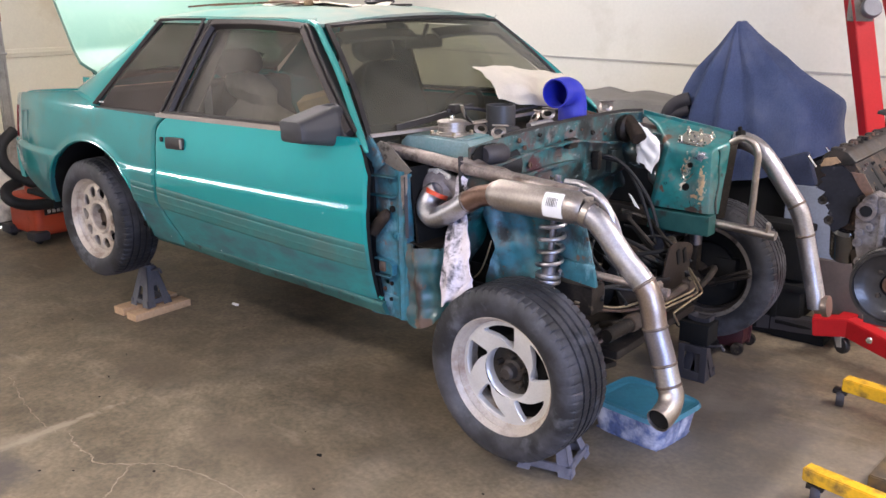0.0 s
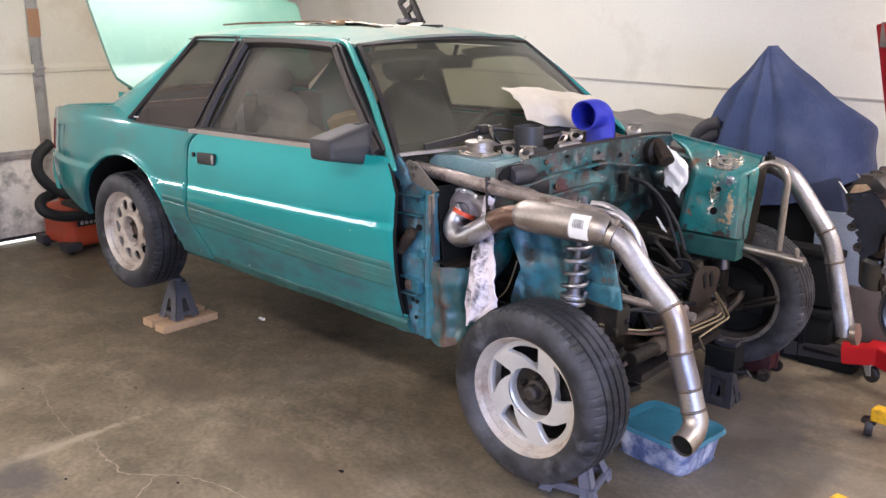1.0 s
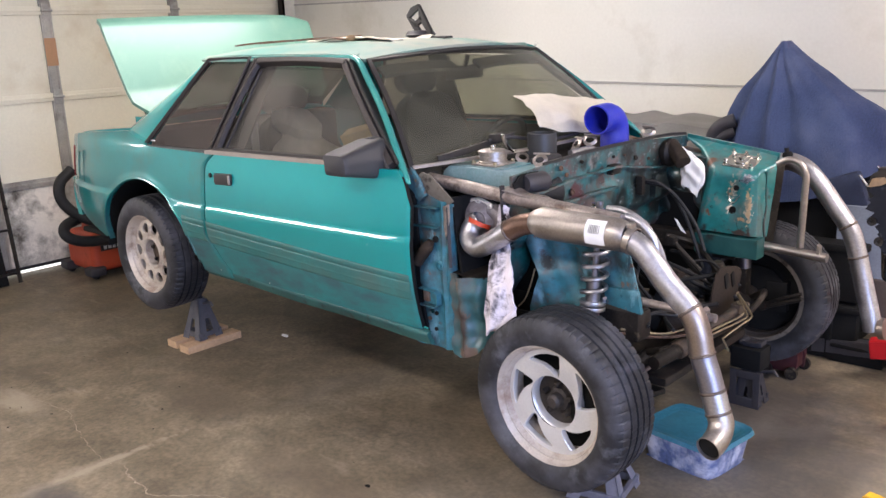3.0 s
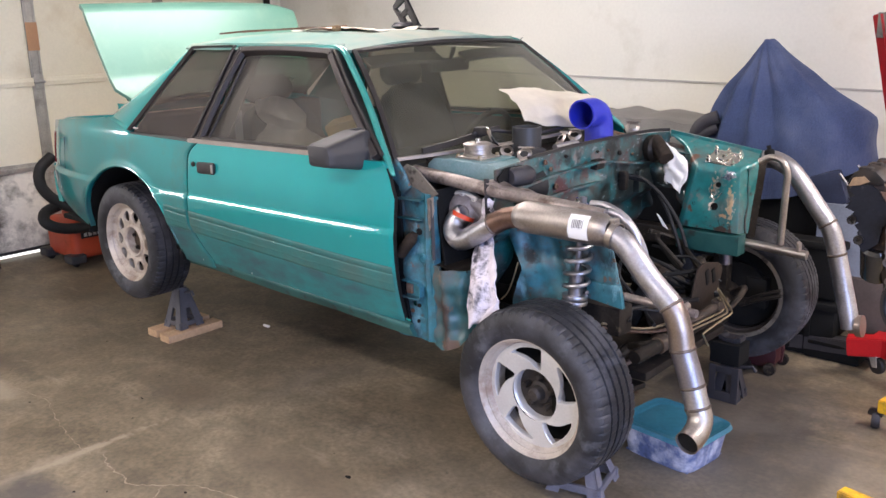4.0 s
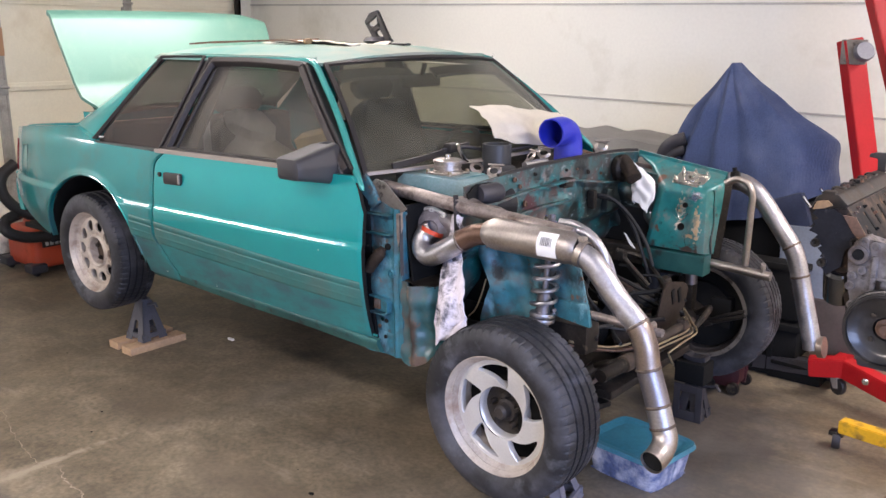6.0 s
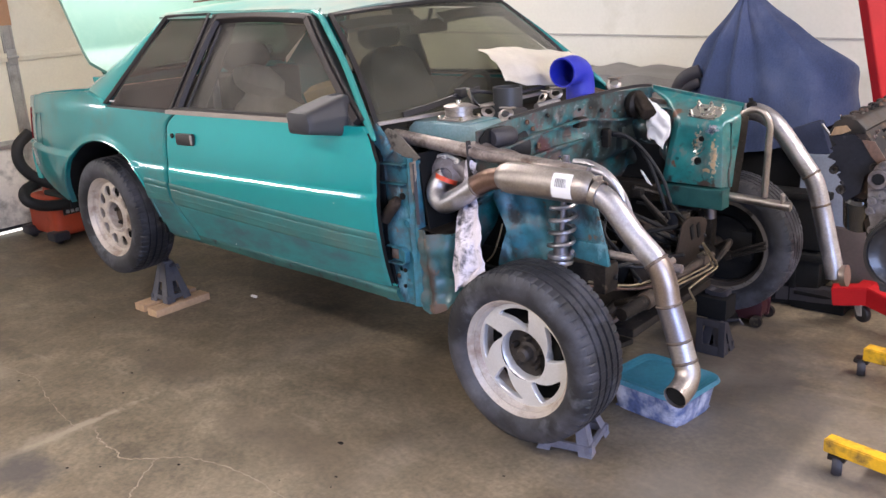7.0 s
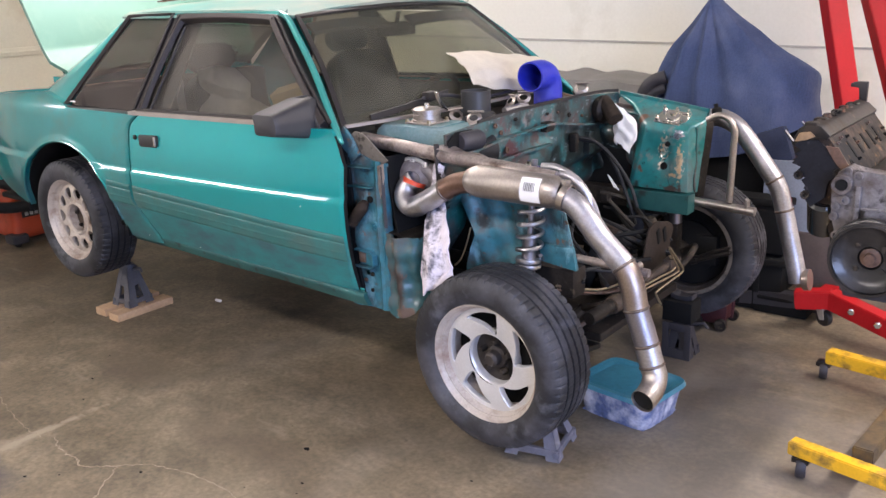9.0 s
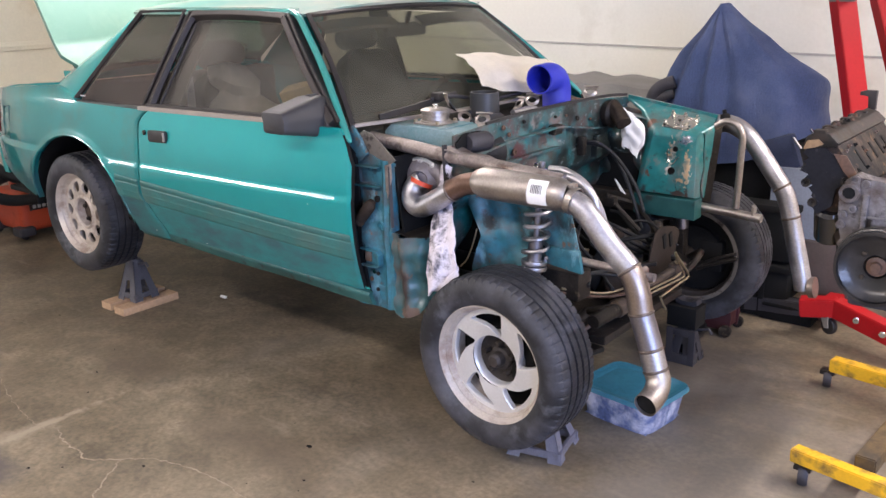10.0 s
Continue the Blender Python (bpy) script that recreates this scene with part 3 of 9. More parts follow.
def blot(base_, centre, rx_, ry_, colour, amount, ragged=0.5, scale=9.0):
    """A patch with a ragged, soft rim: an ellipse on the slab, broken up by noise."""
    sub_, mul_, ln_ = n.new("ShaderNodeVectorMath"), n.new("ShaderNodeVectorMath"), n.new("ShaderNodeVectorMath")
    sub_.operation, mul_.operation, ln_.operation = "SUBTRACT", "MULTIPLY", "LENGTH"
    sub_.inputs[1].default_value, mul_.inputs[1].default_value = (*centre, 0), (1 / rx_, 1 / ry_, 0)
    l.new(co.outputs["Object"], sub_.inputs[0])
    l.new(sub_.outputs[0], mul_.inputs[0])
    l.new(mul_.outputs[0], ln_.inputs[0])
    no_ = n.new("ShaderNodeTexNoise")
    no_.inputs["Scale"].default_value, no_.inputs["Detail"].default_value, no_.inputs["Roughness"].default_value = scale, 7, 0.65
    l.new(co.outputs["Object"], no_.inputs["Vector"])
    ad = n.new("ShaderNodeMath")
    ad.operation, ad.inputs[1].default_value = "MULTIPLY_ADD", ragged * 4
    l.new(no_.outputs["Fac"], ad.inputs[0])
    l.new(ln_.outputs["Value"], ad.inputs[2])
    mr_ = n.new("ShaderNodeMapRange")
    mr_.inputs[1].default_value, mr_.inputs[2].default_value = 1.2 + ragged * 2, 0.45 + ragged * 2
    mr_.inputs[4].default_value = amount
    l.new(ad.outputs[0], mr_.inputs[0])
    return mixed(base_, (*colour, 1), mr_.outputs[0])


base = blot(base, (0.94, -1.680), 0.022, 0.40, (0.33, 0.28, 0.205), 0.6, 0.9, 19)
base = blot(base, (0.94, -1.78), 0.06, 0.28, (0.29, 0.245, 0.18), 0.5, 0.8, 11)
base = blot(base, (1.09, -1.91), 0.19, 0.13, (0.066, 0.058, 0.056), 0.85, 0.4, 8)
base = blot(base, (0.0, -1.58), 0.22, 0.08, (0.29, 0.245, 0.18), 0.7, 0.6, 9)
base = blot(base, (-0.35, -1.40), 0.30, 0.06, (0.075, 0.058, 0.040), 0.6, 0.7, 9)
# browner bands on the slab along the car's near side
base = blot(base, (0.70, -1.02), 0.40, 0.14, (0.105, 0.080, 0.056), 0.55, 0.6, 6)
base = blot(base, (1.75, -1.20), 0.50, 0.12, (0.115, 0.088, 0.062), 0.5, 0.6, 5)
# pale concrete, made paler to stand for light falling there
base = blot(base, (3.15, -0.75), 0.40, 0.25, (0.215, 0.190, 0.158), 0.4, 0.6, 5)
# shade below the far wheel and bay, painted dark on the slab
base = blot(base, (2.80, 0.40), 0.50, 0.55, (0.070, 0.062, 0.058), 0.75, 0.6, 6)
# concrete lightened again, in place of light missing on the right
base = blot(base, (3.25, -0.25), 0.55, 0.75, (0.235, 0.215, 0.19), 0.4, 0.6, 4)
base = blot(base, (3.10, -1.02), 0.10, 0.05, (0.075, 0.060, 0.045), 0.7, 0.6, 16)
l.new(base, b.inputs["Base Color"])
rough = noise_ramp(2.2, 5, [(0.3, (0.42, 0.42, 0.42, 1)), (0.7, (0.68, 0.68, 0.68, 1))])
l.new(rough, b.inputs["Roughness"])
bp = n.new("ShaderNodeBump")
bp.inputs["Strength"].default_value, bp.inputs["Distance"].default_value = 0.25, 0.003
l.new(fine, bp.inputs["Height"])
l.new(bp.outputs[0], b.inputs["Normal"])
M["concrete"] = m
M["pale_crack"] = mat("pale_crack_filler", (0.31, 0.26, 0.195), 0.8, 0, 0.2, 20, 90, 0.2, dirt=(0.20, 0.163, 0.12), dirt_amount=0.45, dirt_scale=16)
M["glow"] = bpy.data.materials.new("daylight_gap")
M["glow"].use_nodes = True
M["glow"].node_tree.nodes["Principled BSDF"].inputs["Emission Color"].default_value = (1, 1, 0.95, 1)
M["glow"].node_tree.nodes["Principled BSDF"].inputs["Emission Strength"].default_value = 1.5


# ---------------------------------------------------------------- building helpers
HOME = {}


def thing(name, label, category, group="", at=(0, 0, 0), turn=0.0):
    """An empty at a thing's base; its parts are built in its own coordinates."""
    ob = new(name)
    ob.empty_display_size = 0.1
    ob.matrix_basis = pose(*at, 0, 0, turn)
    return tagged(ob, label, category, group)


def finish(bm, name, material, angle=35):
    bmesh.ops.recalc_face_normals(bm, faces=bm.faces)
    me = bpy.data.meshes.new(name)
    bm.to_mesh(me)
    bm.free()
    for p in me.polygons:
        p.use_smooth = True
    me.set_sharp_from_angle(angle=radians(angle))
    if material is not None:
        me.materials.append(material)
    return me


def part(name, bm, material, parent, label="", angle=35):
    ob = new(name, finish(bm, name, material, angle))
    ob.parent = parent
    if parent.name in HOME:
        ob.matrix_parent_inverse = HOME[parent.name]
    return tagged(ob, label)


def solo(name, bm, material, label, category, group="", kind="", angle=35):
    return tagged(new(name, finish(bm, name, material, angle)), label, category, group, kind)


def box(bm, x0, x1, y0, y1, z0, z1, bevel=0.0, m=None, seg=2):
    r = bmesh.ops.create_cube(bm, size=1)
    vs = r["verts"]
    for v in vs:
        v.co = Vector((x0 + (v.co.x + 0.5) * (x1 - x0), y0 + (v.co.y + 0.5) * (y1 - y0), z0 + (v.co.z + 0.5) * (z1 - z0)))
    if bevel:
        es = list({e for v in vs for e in v.link_edges})
        out = bmesh.ops.bevel(bm, geom=es, offset=bevel, segments=seg, affect="EDGES", profile=0.6)
        vs = list({v for f in out["faces"] for v in f.verts} | {v for v in vs if v.is_valid})
    if m is not None:
        bmesh.ops.transform(bm, matrix=m, verts=[v for v in vs if v.is_valid])
    return vs


def smooth_path(points, steps=6):
    """Points on a Catmull-Rom curve through the given ones."""
    p = [Vector(q) for q in points]
    p = [p[0] * 2 - p[1]] + p + [p[-1] * 2 - p[-2]]
    out = []
    for i in range(1, len(p) - 2):
        for k in range(steps):
            t = k / steps
            out.append(0.5 * (2 * p[i] + (p[i + 1] - p[i - 1]) * t + (2 * p[i - 1] - 5 * p[i] + 4 * p[i + 1] - p[i + 2]) * t * t
                              + (3 * p[i] - p[i - 1] - 3 * p[i + 1] + p[i + 2]) * t ** 3))
    return out + [p[-2]]


def tube(bm, path, r, seg=12, caps=True, flat=None):
    """A swept round (or, with flat=(w, h), rectangular) bar along a path; r is a number or one per point."""
    path = [Vector(q) for q in path]
    rs = r if isinstance(r, (list, tuple)) else [r] * len(path)
    t0 = (path[1] - path[0]).normalized()
    nv = t0.orthogonal().normalized() if abs(t0.z) > 0.9 else t0.cross(Vector((0, 0, 1))).normalized()
    rings = []
    for i, q in enumerate(path):
        t = (path[min(i + 1, len(path) - 1)] - path[max(i - 1, 0)]).normalized()
        nv = (nv - t * nv.dot(t)).normalized()
        bv = t.cross(nv)
        if flat:
            w, h = flat
            ring = [q + nv * a * w / 2 + bv * b_ * h / 2 for a, b_ in ((-1, -1), (1, -1), (1, 1), (-1, 1))]
        else:
            ring = [q + rs[i] * (math.cos(2 * math.pi * k / seg) * nv + math.sin(2 * math.pi * k / seg) * bv) for k in range(seg)]
        rings.append([bm.verts.new(v) for v in ring])
    k = len(rings[0])
    for a, b_ in zip(rings, rings[1:]):
        for j in range(k):
            bm.faces.new((a[j], a[(j + 1) % k], b_[(j + 1) % k], b_[j]))
    if caps:
        bm.faces.new(rings[0][::-1])
        bm.faces.new(rings[-1])
    return [v for ring in rings for v in ring]


def hollow(bm, path, r, wall=0.002, seg=24):
    """An open pipe with a wall thickness."""
    path = [Vector(q) for q in path]
    rs = r if isinstance(r, (list, tuple)) else [r] * len(path)
    tube(bm, path, rs, seg, caps=False)
    n0 = len(bm.verts)
    tube(bm, path, [a - wall for a in rs], seg, caps=False)
    bm.verts.ensure_lookup_table()
    half = seg * len(path)
    start = n0 - half
    for base_ in (0, half - seg):
        for j in range(seg):
            a, b_ = start + base_ + j, start + base_ + (j + 1) % seg
            bm.faces.new((bm.verts[a], bm.verts[b_], bm.verts[b_ + half], bm.verts[a + half]))


def lathe(bm, profile, m=None, seg=48, closed=False):
    """Turns a profile of (radius, height) round z, then places it by m."""
    rings = []
    for r, h in profile:
        rings.append([bm.verts.new((r * math.cos(2 * math.pi * k / seg), r * math.sin(2 * math.pi * k / seg), h)) for k in range(seg)])
    pairs = list(zip(rings, rings[1:])) + ([(rings[-1], rings[0])] if closed else [])
    for a, b_ in pairs:
        for j in range(seg):
            bm.faces.new((a[j], a[(j + 1) % seg], b_[(j + 1) % seg], b_[j]))
    vs = [v for ring in rings for v in ring]
    if not closed:
        if profile[0][0] > 1e-4:
            bm.faces.new(rings[0][::-1])
        if profile[-1][0] > 1e-4:
            bm.faces.new(rings[-1])
    if m is not None:
        bmesh.ops.transform(bm, matrix=m, verts=vs)
    bmesh.ops.remove_doubles(bm, verts=[v for v in vs if v.is_valid], dist=1e-5)
    return vs


def sheet(bm, fn, nu, nv, thick=0.0, way=None):
    """A grid of fn(u, v) over the unit square; thick gives it a back along way (a vector) or along its normals."""
    rows = [[bm.verts.new(fn(i / nu, j / nv)) for j in range(nv + 1)] for i in range(nu + 1)]
    faces = []
    for i in range(nu):
        for j in range(nv):
            faces.append(bm.faces.new((rows[i][j], rows[i + 1][j], rows[i + 1][j + 1], rows[i][j + 1])))
    if thick:
        if way is None:
            for f in faces:
                f.normal_update()
            offs = {}
            for row in rows:
                for v in row:
                    nrm = Vector()
                    for f in v.link_faces:
                        nrm += f.normal
                    offs[v] = nrm.normalized() * thick
        else:
            offs = {v: Vector(way) * thick for row in rows for v in row}
        back = [[bm.verts.new(v.co - offs[v]) for v in row] for row in rows]
        for i in range(nu):
            for j in range(nv):
                bm.faces.new((back[i][j], back[i][j + 1], back[i + 1][j + 1], back[i + 1][j]))
        rim = [(i, 0) for i in range(nu + 1)] + [(nu, j) for j in range(1, nv + 1)] + [(i, nv) for i in range(nu - 1, -1, -1)] + [(0, j) for j in range(nv - 1, 0, -1)]
        for (a, b_), (c, d) in zip(rim, rim[1:] + rim[:1]):
            bm.faces.new((rows[a][b_], back[a][b_], back[c][d], rows[c][d]))


def prism(bm, outline, m, depth, bevel=0.0):
    """A flat outline of (u, v) pushed out by depth along the third axis of m."""
    a = [bm.verts.new(m @ Vector((u, v, 0))) for u, v in outline]
    b_ = [bm.verts.new(m @ Vector((u, v, depth))) for u, v in outline]
    fs = [bm.faces.new(a[::-1]), bm.faces.new(b_)]
    k = len(a)
    for i in range(k):
        fs.append(bm.faces.new((a[i], a[(i + 1) % k], b_[(i + 1) % k], b_[i])))
    if bevel:
        es = list({e for f in fs for e in f.edges})
        bmesh.ops.bevel(bm, geom=es, offset=bevel, segments=2, affect="EDGES", profile=0.6)


# plane frames: u along x and v along z, pushed towards -y; and the like
def side_frame(y):
    return Matrix(((1, 0, 0, 0), (0, 0, -1, y), (0, 1, 0, 0), (0, 0, 0, 1)))


def cross_frame(x):
    return Matrix(((0, 0, 1, x), (1, 0, 0, 0), (0, 1, 0, 0), (0, 0, 0, 1)))


def flat_frame(z):
    return Matrix(((1, 0, 0, 0), (0, 1, 0, 0), (0, 0, 1, z), (0, 0, 0, 1)))


def lerp(a, b_, t):
    return a + (b_ - a) * t


def curve_at(points, x):
    """Piecewise-linear reading of a short table of (x, value)."""
    xs, ys = zip(*points)
    return float(np.interp(x, xs, ys))


def crumple(co, seed, amp, scale):
    q = Vector(co) * scale + Vector((seed * 3.1, seed * 1.7, 0))
    return Vector((noise.noise(q), noise.noise(q + Vector((9, 2, 4))), noise.noise(q + Vector((1, 8, 5))))) * amp


def axis_pose(at, way):
    """A pose whose z axis points along way."""
    return Matrix.Translation(at) @ Vector(way).to_track_quat("Z", "Y").to_matrix().to_4x4()

# ---------------------------------------------------------------- the garage
DOOR_X, WALL_Y = -2.44, 2.20
bm = bmesh.new()
box(bm, DOOR_X - 0.3, 6.6, -6.6, WALL_Y + 0.2, -0.2, 0.0)
solo("floor", bm, M["concrete"], "stained and cracked concrete garage floor with painted shade", "floor", kind="structure")
bm = bmesh.new()
box(bm, DOOR_X - 0.3, 6.6, -6.6, WALL_Y + 0.2, 2.72, 2.86)
solo("ceiling", bm, M["ceiling"], "plain white garage ceiling", "ceiling", kind="structure")

wall = tagged(new("wall_north"), "white panelled garage side wall with seams", "wall", kind="structure")
for z0, z1 in ((0.0, 0.63), (0.63, 1.25), (1.25, 1.86), (1.86, 2.72)):
    bm = bmesh.new()
    d = 0.018

    def panel_at(u, v, z0=z0, z1=z1):
        x = lerp(DOOR_X, 6.6, u)
        slope = 0.017 * (1.0 - x) * (1 if z0 > 0 else v)
        top = 0.017 * (1.0 - x) * (1 if z1 < 2.7 else 0)
        z = lerp(z0 + 0.003 + (slope if z0 > 0 else 0), z1 - 0.003 + top, v)
        return Vector((x, WALL_Y, z))
    sheet(bm, panel_at, 1, 1, 0.16, (0, -1, 0))
    part("wall_panel", bm, M["wall_white"], wall)
    if z1 < 2.7:
        bm = bmesh.new()
        pts = [(x, WALL_Y - 0.004, z1 + 0.017 * (1.0 - x)) for x in (DOOR_X, 6.6)]
        tube(bm, pts, 0.006, flat=(0.006, 0.012))
        part("seam_strip", bm, M["seam"], wall, "thin grey seam strip")

for nm, x0, x1, y0, y1 in (("wall_south", DOOR_X - 0.3, 6.6, -6.80, -6.6), ("wall_east_a", 6.6, 6.75, -6.75, -4.4), ("wall_east_b", 6.6, 6.75, -1.6, WALL_Y + 0.2)):
    bm = bmesh.new()
    box(bm, x0, x1, y0, y1, 0, 2.72)
    solo(nm, bm, M["wall_white"], "plain white garage wall", "wall", kind="structure")
bm = bmesh.new()
box(bm, 6.6, 6.75, -4.4, -1.6, 2.25, 2.72)
solo("wall_east_lintel", bm, M["wall_white"], "plain white wall over the open doorway", "wall", kind="structure")
bm = bmesh.new()
box(bm, DOOR_X - 0.3, DOOR_X - 0.14, -6.6, WALL_Y + 0.2, -0.2, 2.72)
solo("wall_west", bm, M["wall_white"], "wall behind the closed garage door", "wall", kind="structure")

# sectional garage door: panels, stiles, hinges, bottom gap
gdoor = tagged(new("door_1"), "closed cream sectional garage door, its bottom section stained", "garage door", kind="structure")
rows = (0.03, 0.655, 1.275, 1.895, 2.515)
for i, (z0, z1) in enumerate(zip(rows, rows[1:])):
    bm = bmesh.new()
    box(bm, DOOR_X - 0.05, DOOR_X, -1.95, 2.02, z0 + 0.004, z1 - 0.004, 0.004)
    part("door_section", bm, M["door_stained"] if i == 0 else M["door_cream"], gdoor, "stained bottom section" if i == 0 else "")
    bm = bmesh.new()
    box(bm, DOOR_X, DOOR_X + 0.022, -1.95, 2.02, z1 - 0.030, z1 + 0.030, 0.006)
    box(bm, DOOR_X, DOOR_X + 0.028, -1.95, 2.02, z1 - 0.008, z1 + 0.008, 0.004)
    part("section_rail", bm, M["galv"] if i == 0 else M["door_cream"], gdoor)
for y in (-1.55, -0.66, -0.10, 0.95):
    for i, (z0, z1) in enumerate(zip(rows, rows[1:])):
        bm = bmesh.new()
        box(bm, DOOR_X + 0.001, DOOR_X + 0.018, y - 0.042, y + 0.042, z0 + 0.03, z1 - 0.03, 0.005)
        box(bm, DOOR_X + 0.016, DOOR_X + 0.024, y - 0.030, y - 0.022, z0 + 0.03, z1 - 0.03, 0.002)
        box(bm, DOOR_X + 0.016, DOOR_X + 0.024, y + 0.022, y + 0.030, z0 + 0.03, z1 - 0.03, 0.002)
        part("stile", bm, M["galv"], gdoor)
        bm = bmesh.new()
        box(bm, DOOR_X + 0.028, DOOR_X + 0.036, y - 0.035, y + 0.035, z1 - 0.055, z1 + 0.055, 0.003)
        lathe(bm, [(0.0, -0.04), (0.009, -0.04), (0.009, 0.04), (0.0, 0.04)], axis_pose((DOOR_X + 0.042, y, z1), (0, 1, 0)), 12)
        part("hinge", bm, M["galv"], gdoor)
bm = bmesh.new()
box(bm, DOOR_X + 0.019, DOOR_X + 0.027, -0.142, -0.058, 1.50, 1.70, 0.002)
part("tape", bm, M["tan_tape"], gdoor, "strip of tan tape on a stile")
bm = bmesh.new()
box(bm, DOOR_X - 0.03, DOOR_X - 0.01, -1.95, 2.02, 0.003, 0.030)
part("bottom_gap", bm, M["glow"], gdoor, "bright daylight under the door")
bm = bmesh.new()
box(bm, DOOR_X - 0.02, DOOR_X + 0.012, -1.95, 2.02, 0.026, 0.050, 0.004)
part("bottom_seal", bm, M["black_trim"], gdoor)
# unseen wall beside the door, its long low window added for the crease reflection
for nm, y0, y1, z0, z1 in (("wall_west_pier", -2.03, -1.97, 0, 2.72), ("wall_west_sill", -6.6, -2.03, 0, 1.50), ("wall_west_head", -6.6, -2.03, 1.90, 2.72), ("wall_west_end", -6.6, -6.2, 1.50, 1.90)):
    bm = bmesh.new()
    box(bm, DOOR_X - 0.13, DOOR_X, y0, y1, z0, z1)
    solo(nm, bm, M["wall_white"], "plain white wall beside the garage door", "wall", kind="structure")
bm = bmesh.new()
for z in (1.51, 1.89):
    box(bm, DOOR_X - 0.06, DOOR_X - 0.02, -6.2, -2.03, z - 0.012, z + 0.012)
for y in (-6.19, -4.81, -3.42, -2.04):
    box(bm, DOOR_X - 0.058, DOOR_X - 0.022, y - 0.012, y + 0.012, 1.523, 1.877)
solo("added_window", bm, M["wall_white"], "white frame of an unseen, added long low window", "window", kind="structure")
bm = bmesh.new()
box(bm, DOOR_X - 0.14, DOOR_X + 0.02, 2.02, 2.20, 0, 2.72, 0.004)
solo("jamb", bm, M["wall_white"], "painted jamb beside the garage door", "jamb", kind="structure")
bm = bmesh.new()
box(bm, DOOR_X + 0.03, DOOR_X + 0.09, 2.00, 2.03, 0, 2.5, 0.004)
box(bm, DOOR_X + 0.07, DOOR_X + 0.09, 1.97, 2.03, 0, 2.5, 0.004)
solo("door_track", bm, M["dark_steel"], "dark steel vertical door track", "door track", kind="structure")

# pale cracks in the slab, thin raised ribbons of filler
def crack(points, w, seed, material="pale_crack"):
    rnd = random.Random(seed)
    bm = bmesh.new()
    path = smooth_path([(x + rnd.uniform(-0.012, 0.012), y + rnd.uniform(-0.012, 0.012), 0) for x, y in points], 9)
    left, right = [], []
    for i, q in enumerate(path):
        t = (path[min(i + 1, len(path) - 1)] - path[max(i - 1, 0)]).normalized()
        nv = Vector((-t.y, t.x, 0))
        k = w * rnd.uniform(0.35, 1.2)
        j = nv * rnd.uniform(-0.006, 0.006)
        left.append(bm.verts.new(q + j + nv * k + Vector((0, 0, 0.003))))
        right.append(bm.verts.new(q + j - nv * k + Vector((0, 0, 0.003))))
    for i in range(len(path) - 1):
        bm.faces.new((left[i], left[i + 1], right[i + 1], right[i]))
    solo("floor_crack", bm, M[material], "pale filled crack in the concrete floor", "crack", kind="structure")


crack([(0.07, -1.52), (0.30, -1.50), (0.456, -1.532), (0.65, -1.57), (0.833, -1.613), (0.97, -1.60)], 0.002, 5)
crack([(1.02, -1.59), (1.15, -1.61), (1.25, -1.63), (1.33, -1.63), (1.45, -1.545), (1.55, -1.47), (1.69, -1.445), (1.86, -1.445), (2.1, -1.47)], 0.0035, 2)
crack([(1.44, -1.56), (1.46, -1.60), (1.53, -1.69), (1.58, -1.756), (1.70, -1.90)], 0.0035, 3)
# small spots and chips lying on the slab
rnd = random.Random(12)
bm = bmesh.new()
for k in range(46):
    x, y, r = rnd.uniform(-0.6, 3.3), rnd.uniform(-2.3, -0.9), rnd.uniform(0.003, 0.009)
    if k == 0:
        x, y, r = 1.925, -1.086, 0.017
    pts = [bm.verts.new((x + r * rnd.uniform(0.6, 1.2) * math.cos(a), y + r * rnd.uniform(0.4, 0.9) * math.sin(a), 0.003)) for a in (0, 0.9, 1.8, 2.7, 3.6, 4.5, 5.4)]
    bm.faces.new(pts)
solo("floor_spots", bm, M["black"], "dark oil spots and chips on the concrete", "floor spots", kind="stuff")
bm = bmesh.new()
box(bm, 0.30, 0.345, -0.24, -0.225, 0.0, 0.012, 0.003)
solo("paper_scrap", bm, M["paper"], "small white scrap on the floor", "scrap")

# ---------------------------------------------------------------- the car: outer panels
car = thing("car", "teal two-door coupe, fenders and bonnet removed, raised on jack stands", "car", at=(1.27, 0, 0))
HOME["car"] = Matrix.Translation((-1.27, 0, 0))


def soft(t):
    t = max(0.0, min(1.0, t))
    return t * t * (3 - 2 * t)


def flank(x, z):
    """Half-width of the body side."""
    k = 0.51 if z < 0.87 else 0.24
    w = 0.876 - k * (z - 0.87) ** 2
    crease = 0.890 + 0.010 * (x - 0.37)
    lean = 0.421 - 0.1535 * (x - 0.4) + 0.0344 * (x - 0.4) ** 2 - 0.030 * soft((x - 1.35) / 0.55)
    w -= 0.024 * lean * soft((z - crease + 0.018) / 0.036) + 0.0095 * soft((z - crease - 0.02) / 0.22)
    if z > 1.09:
        w -= 2.0 * (z - 1.09) ** 2 * soft((0.3 - x) / 0.3 + 0.25)
    # flared lip round the rear wheel
    rn = math.hypot((x - ARCH_X) / ARCH_RX, (z - ARCH_Z) / ARCH_RZ)
    w += 0.006 * math.exp(-((rn - 1) / 0.055) ** 2) * soft((z - ARCH_Z) / 0.12)
    t = max(0.0, min(1.0, (-0.25 - x) / 0.72))
    w -= 0.15 * t * t
    t = max(0.0, (x - 1.5) / 0.5)
    return w - 0.016 * t * t


def moulding_top(x):
    return 0.827 - 0.042 * (x - 0.69)


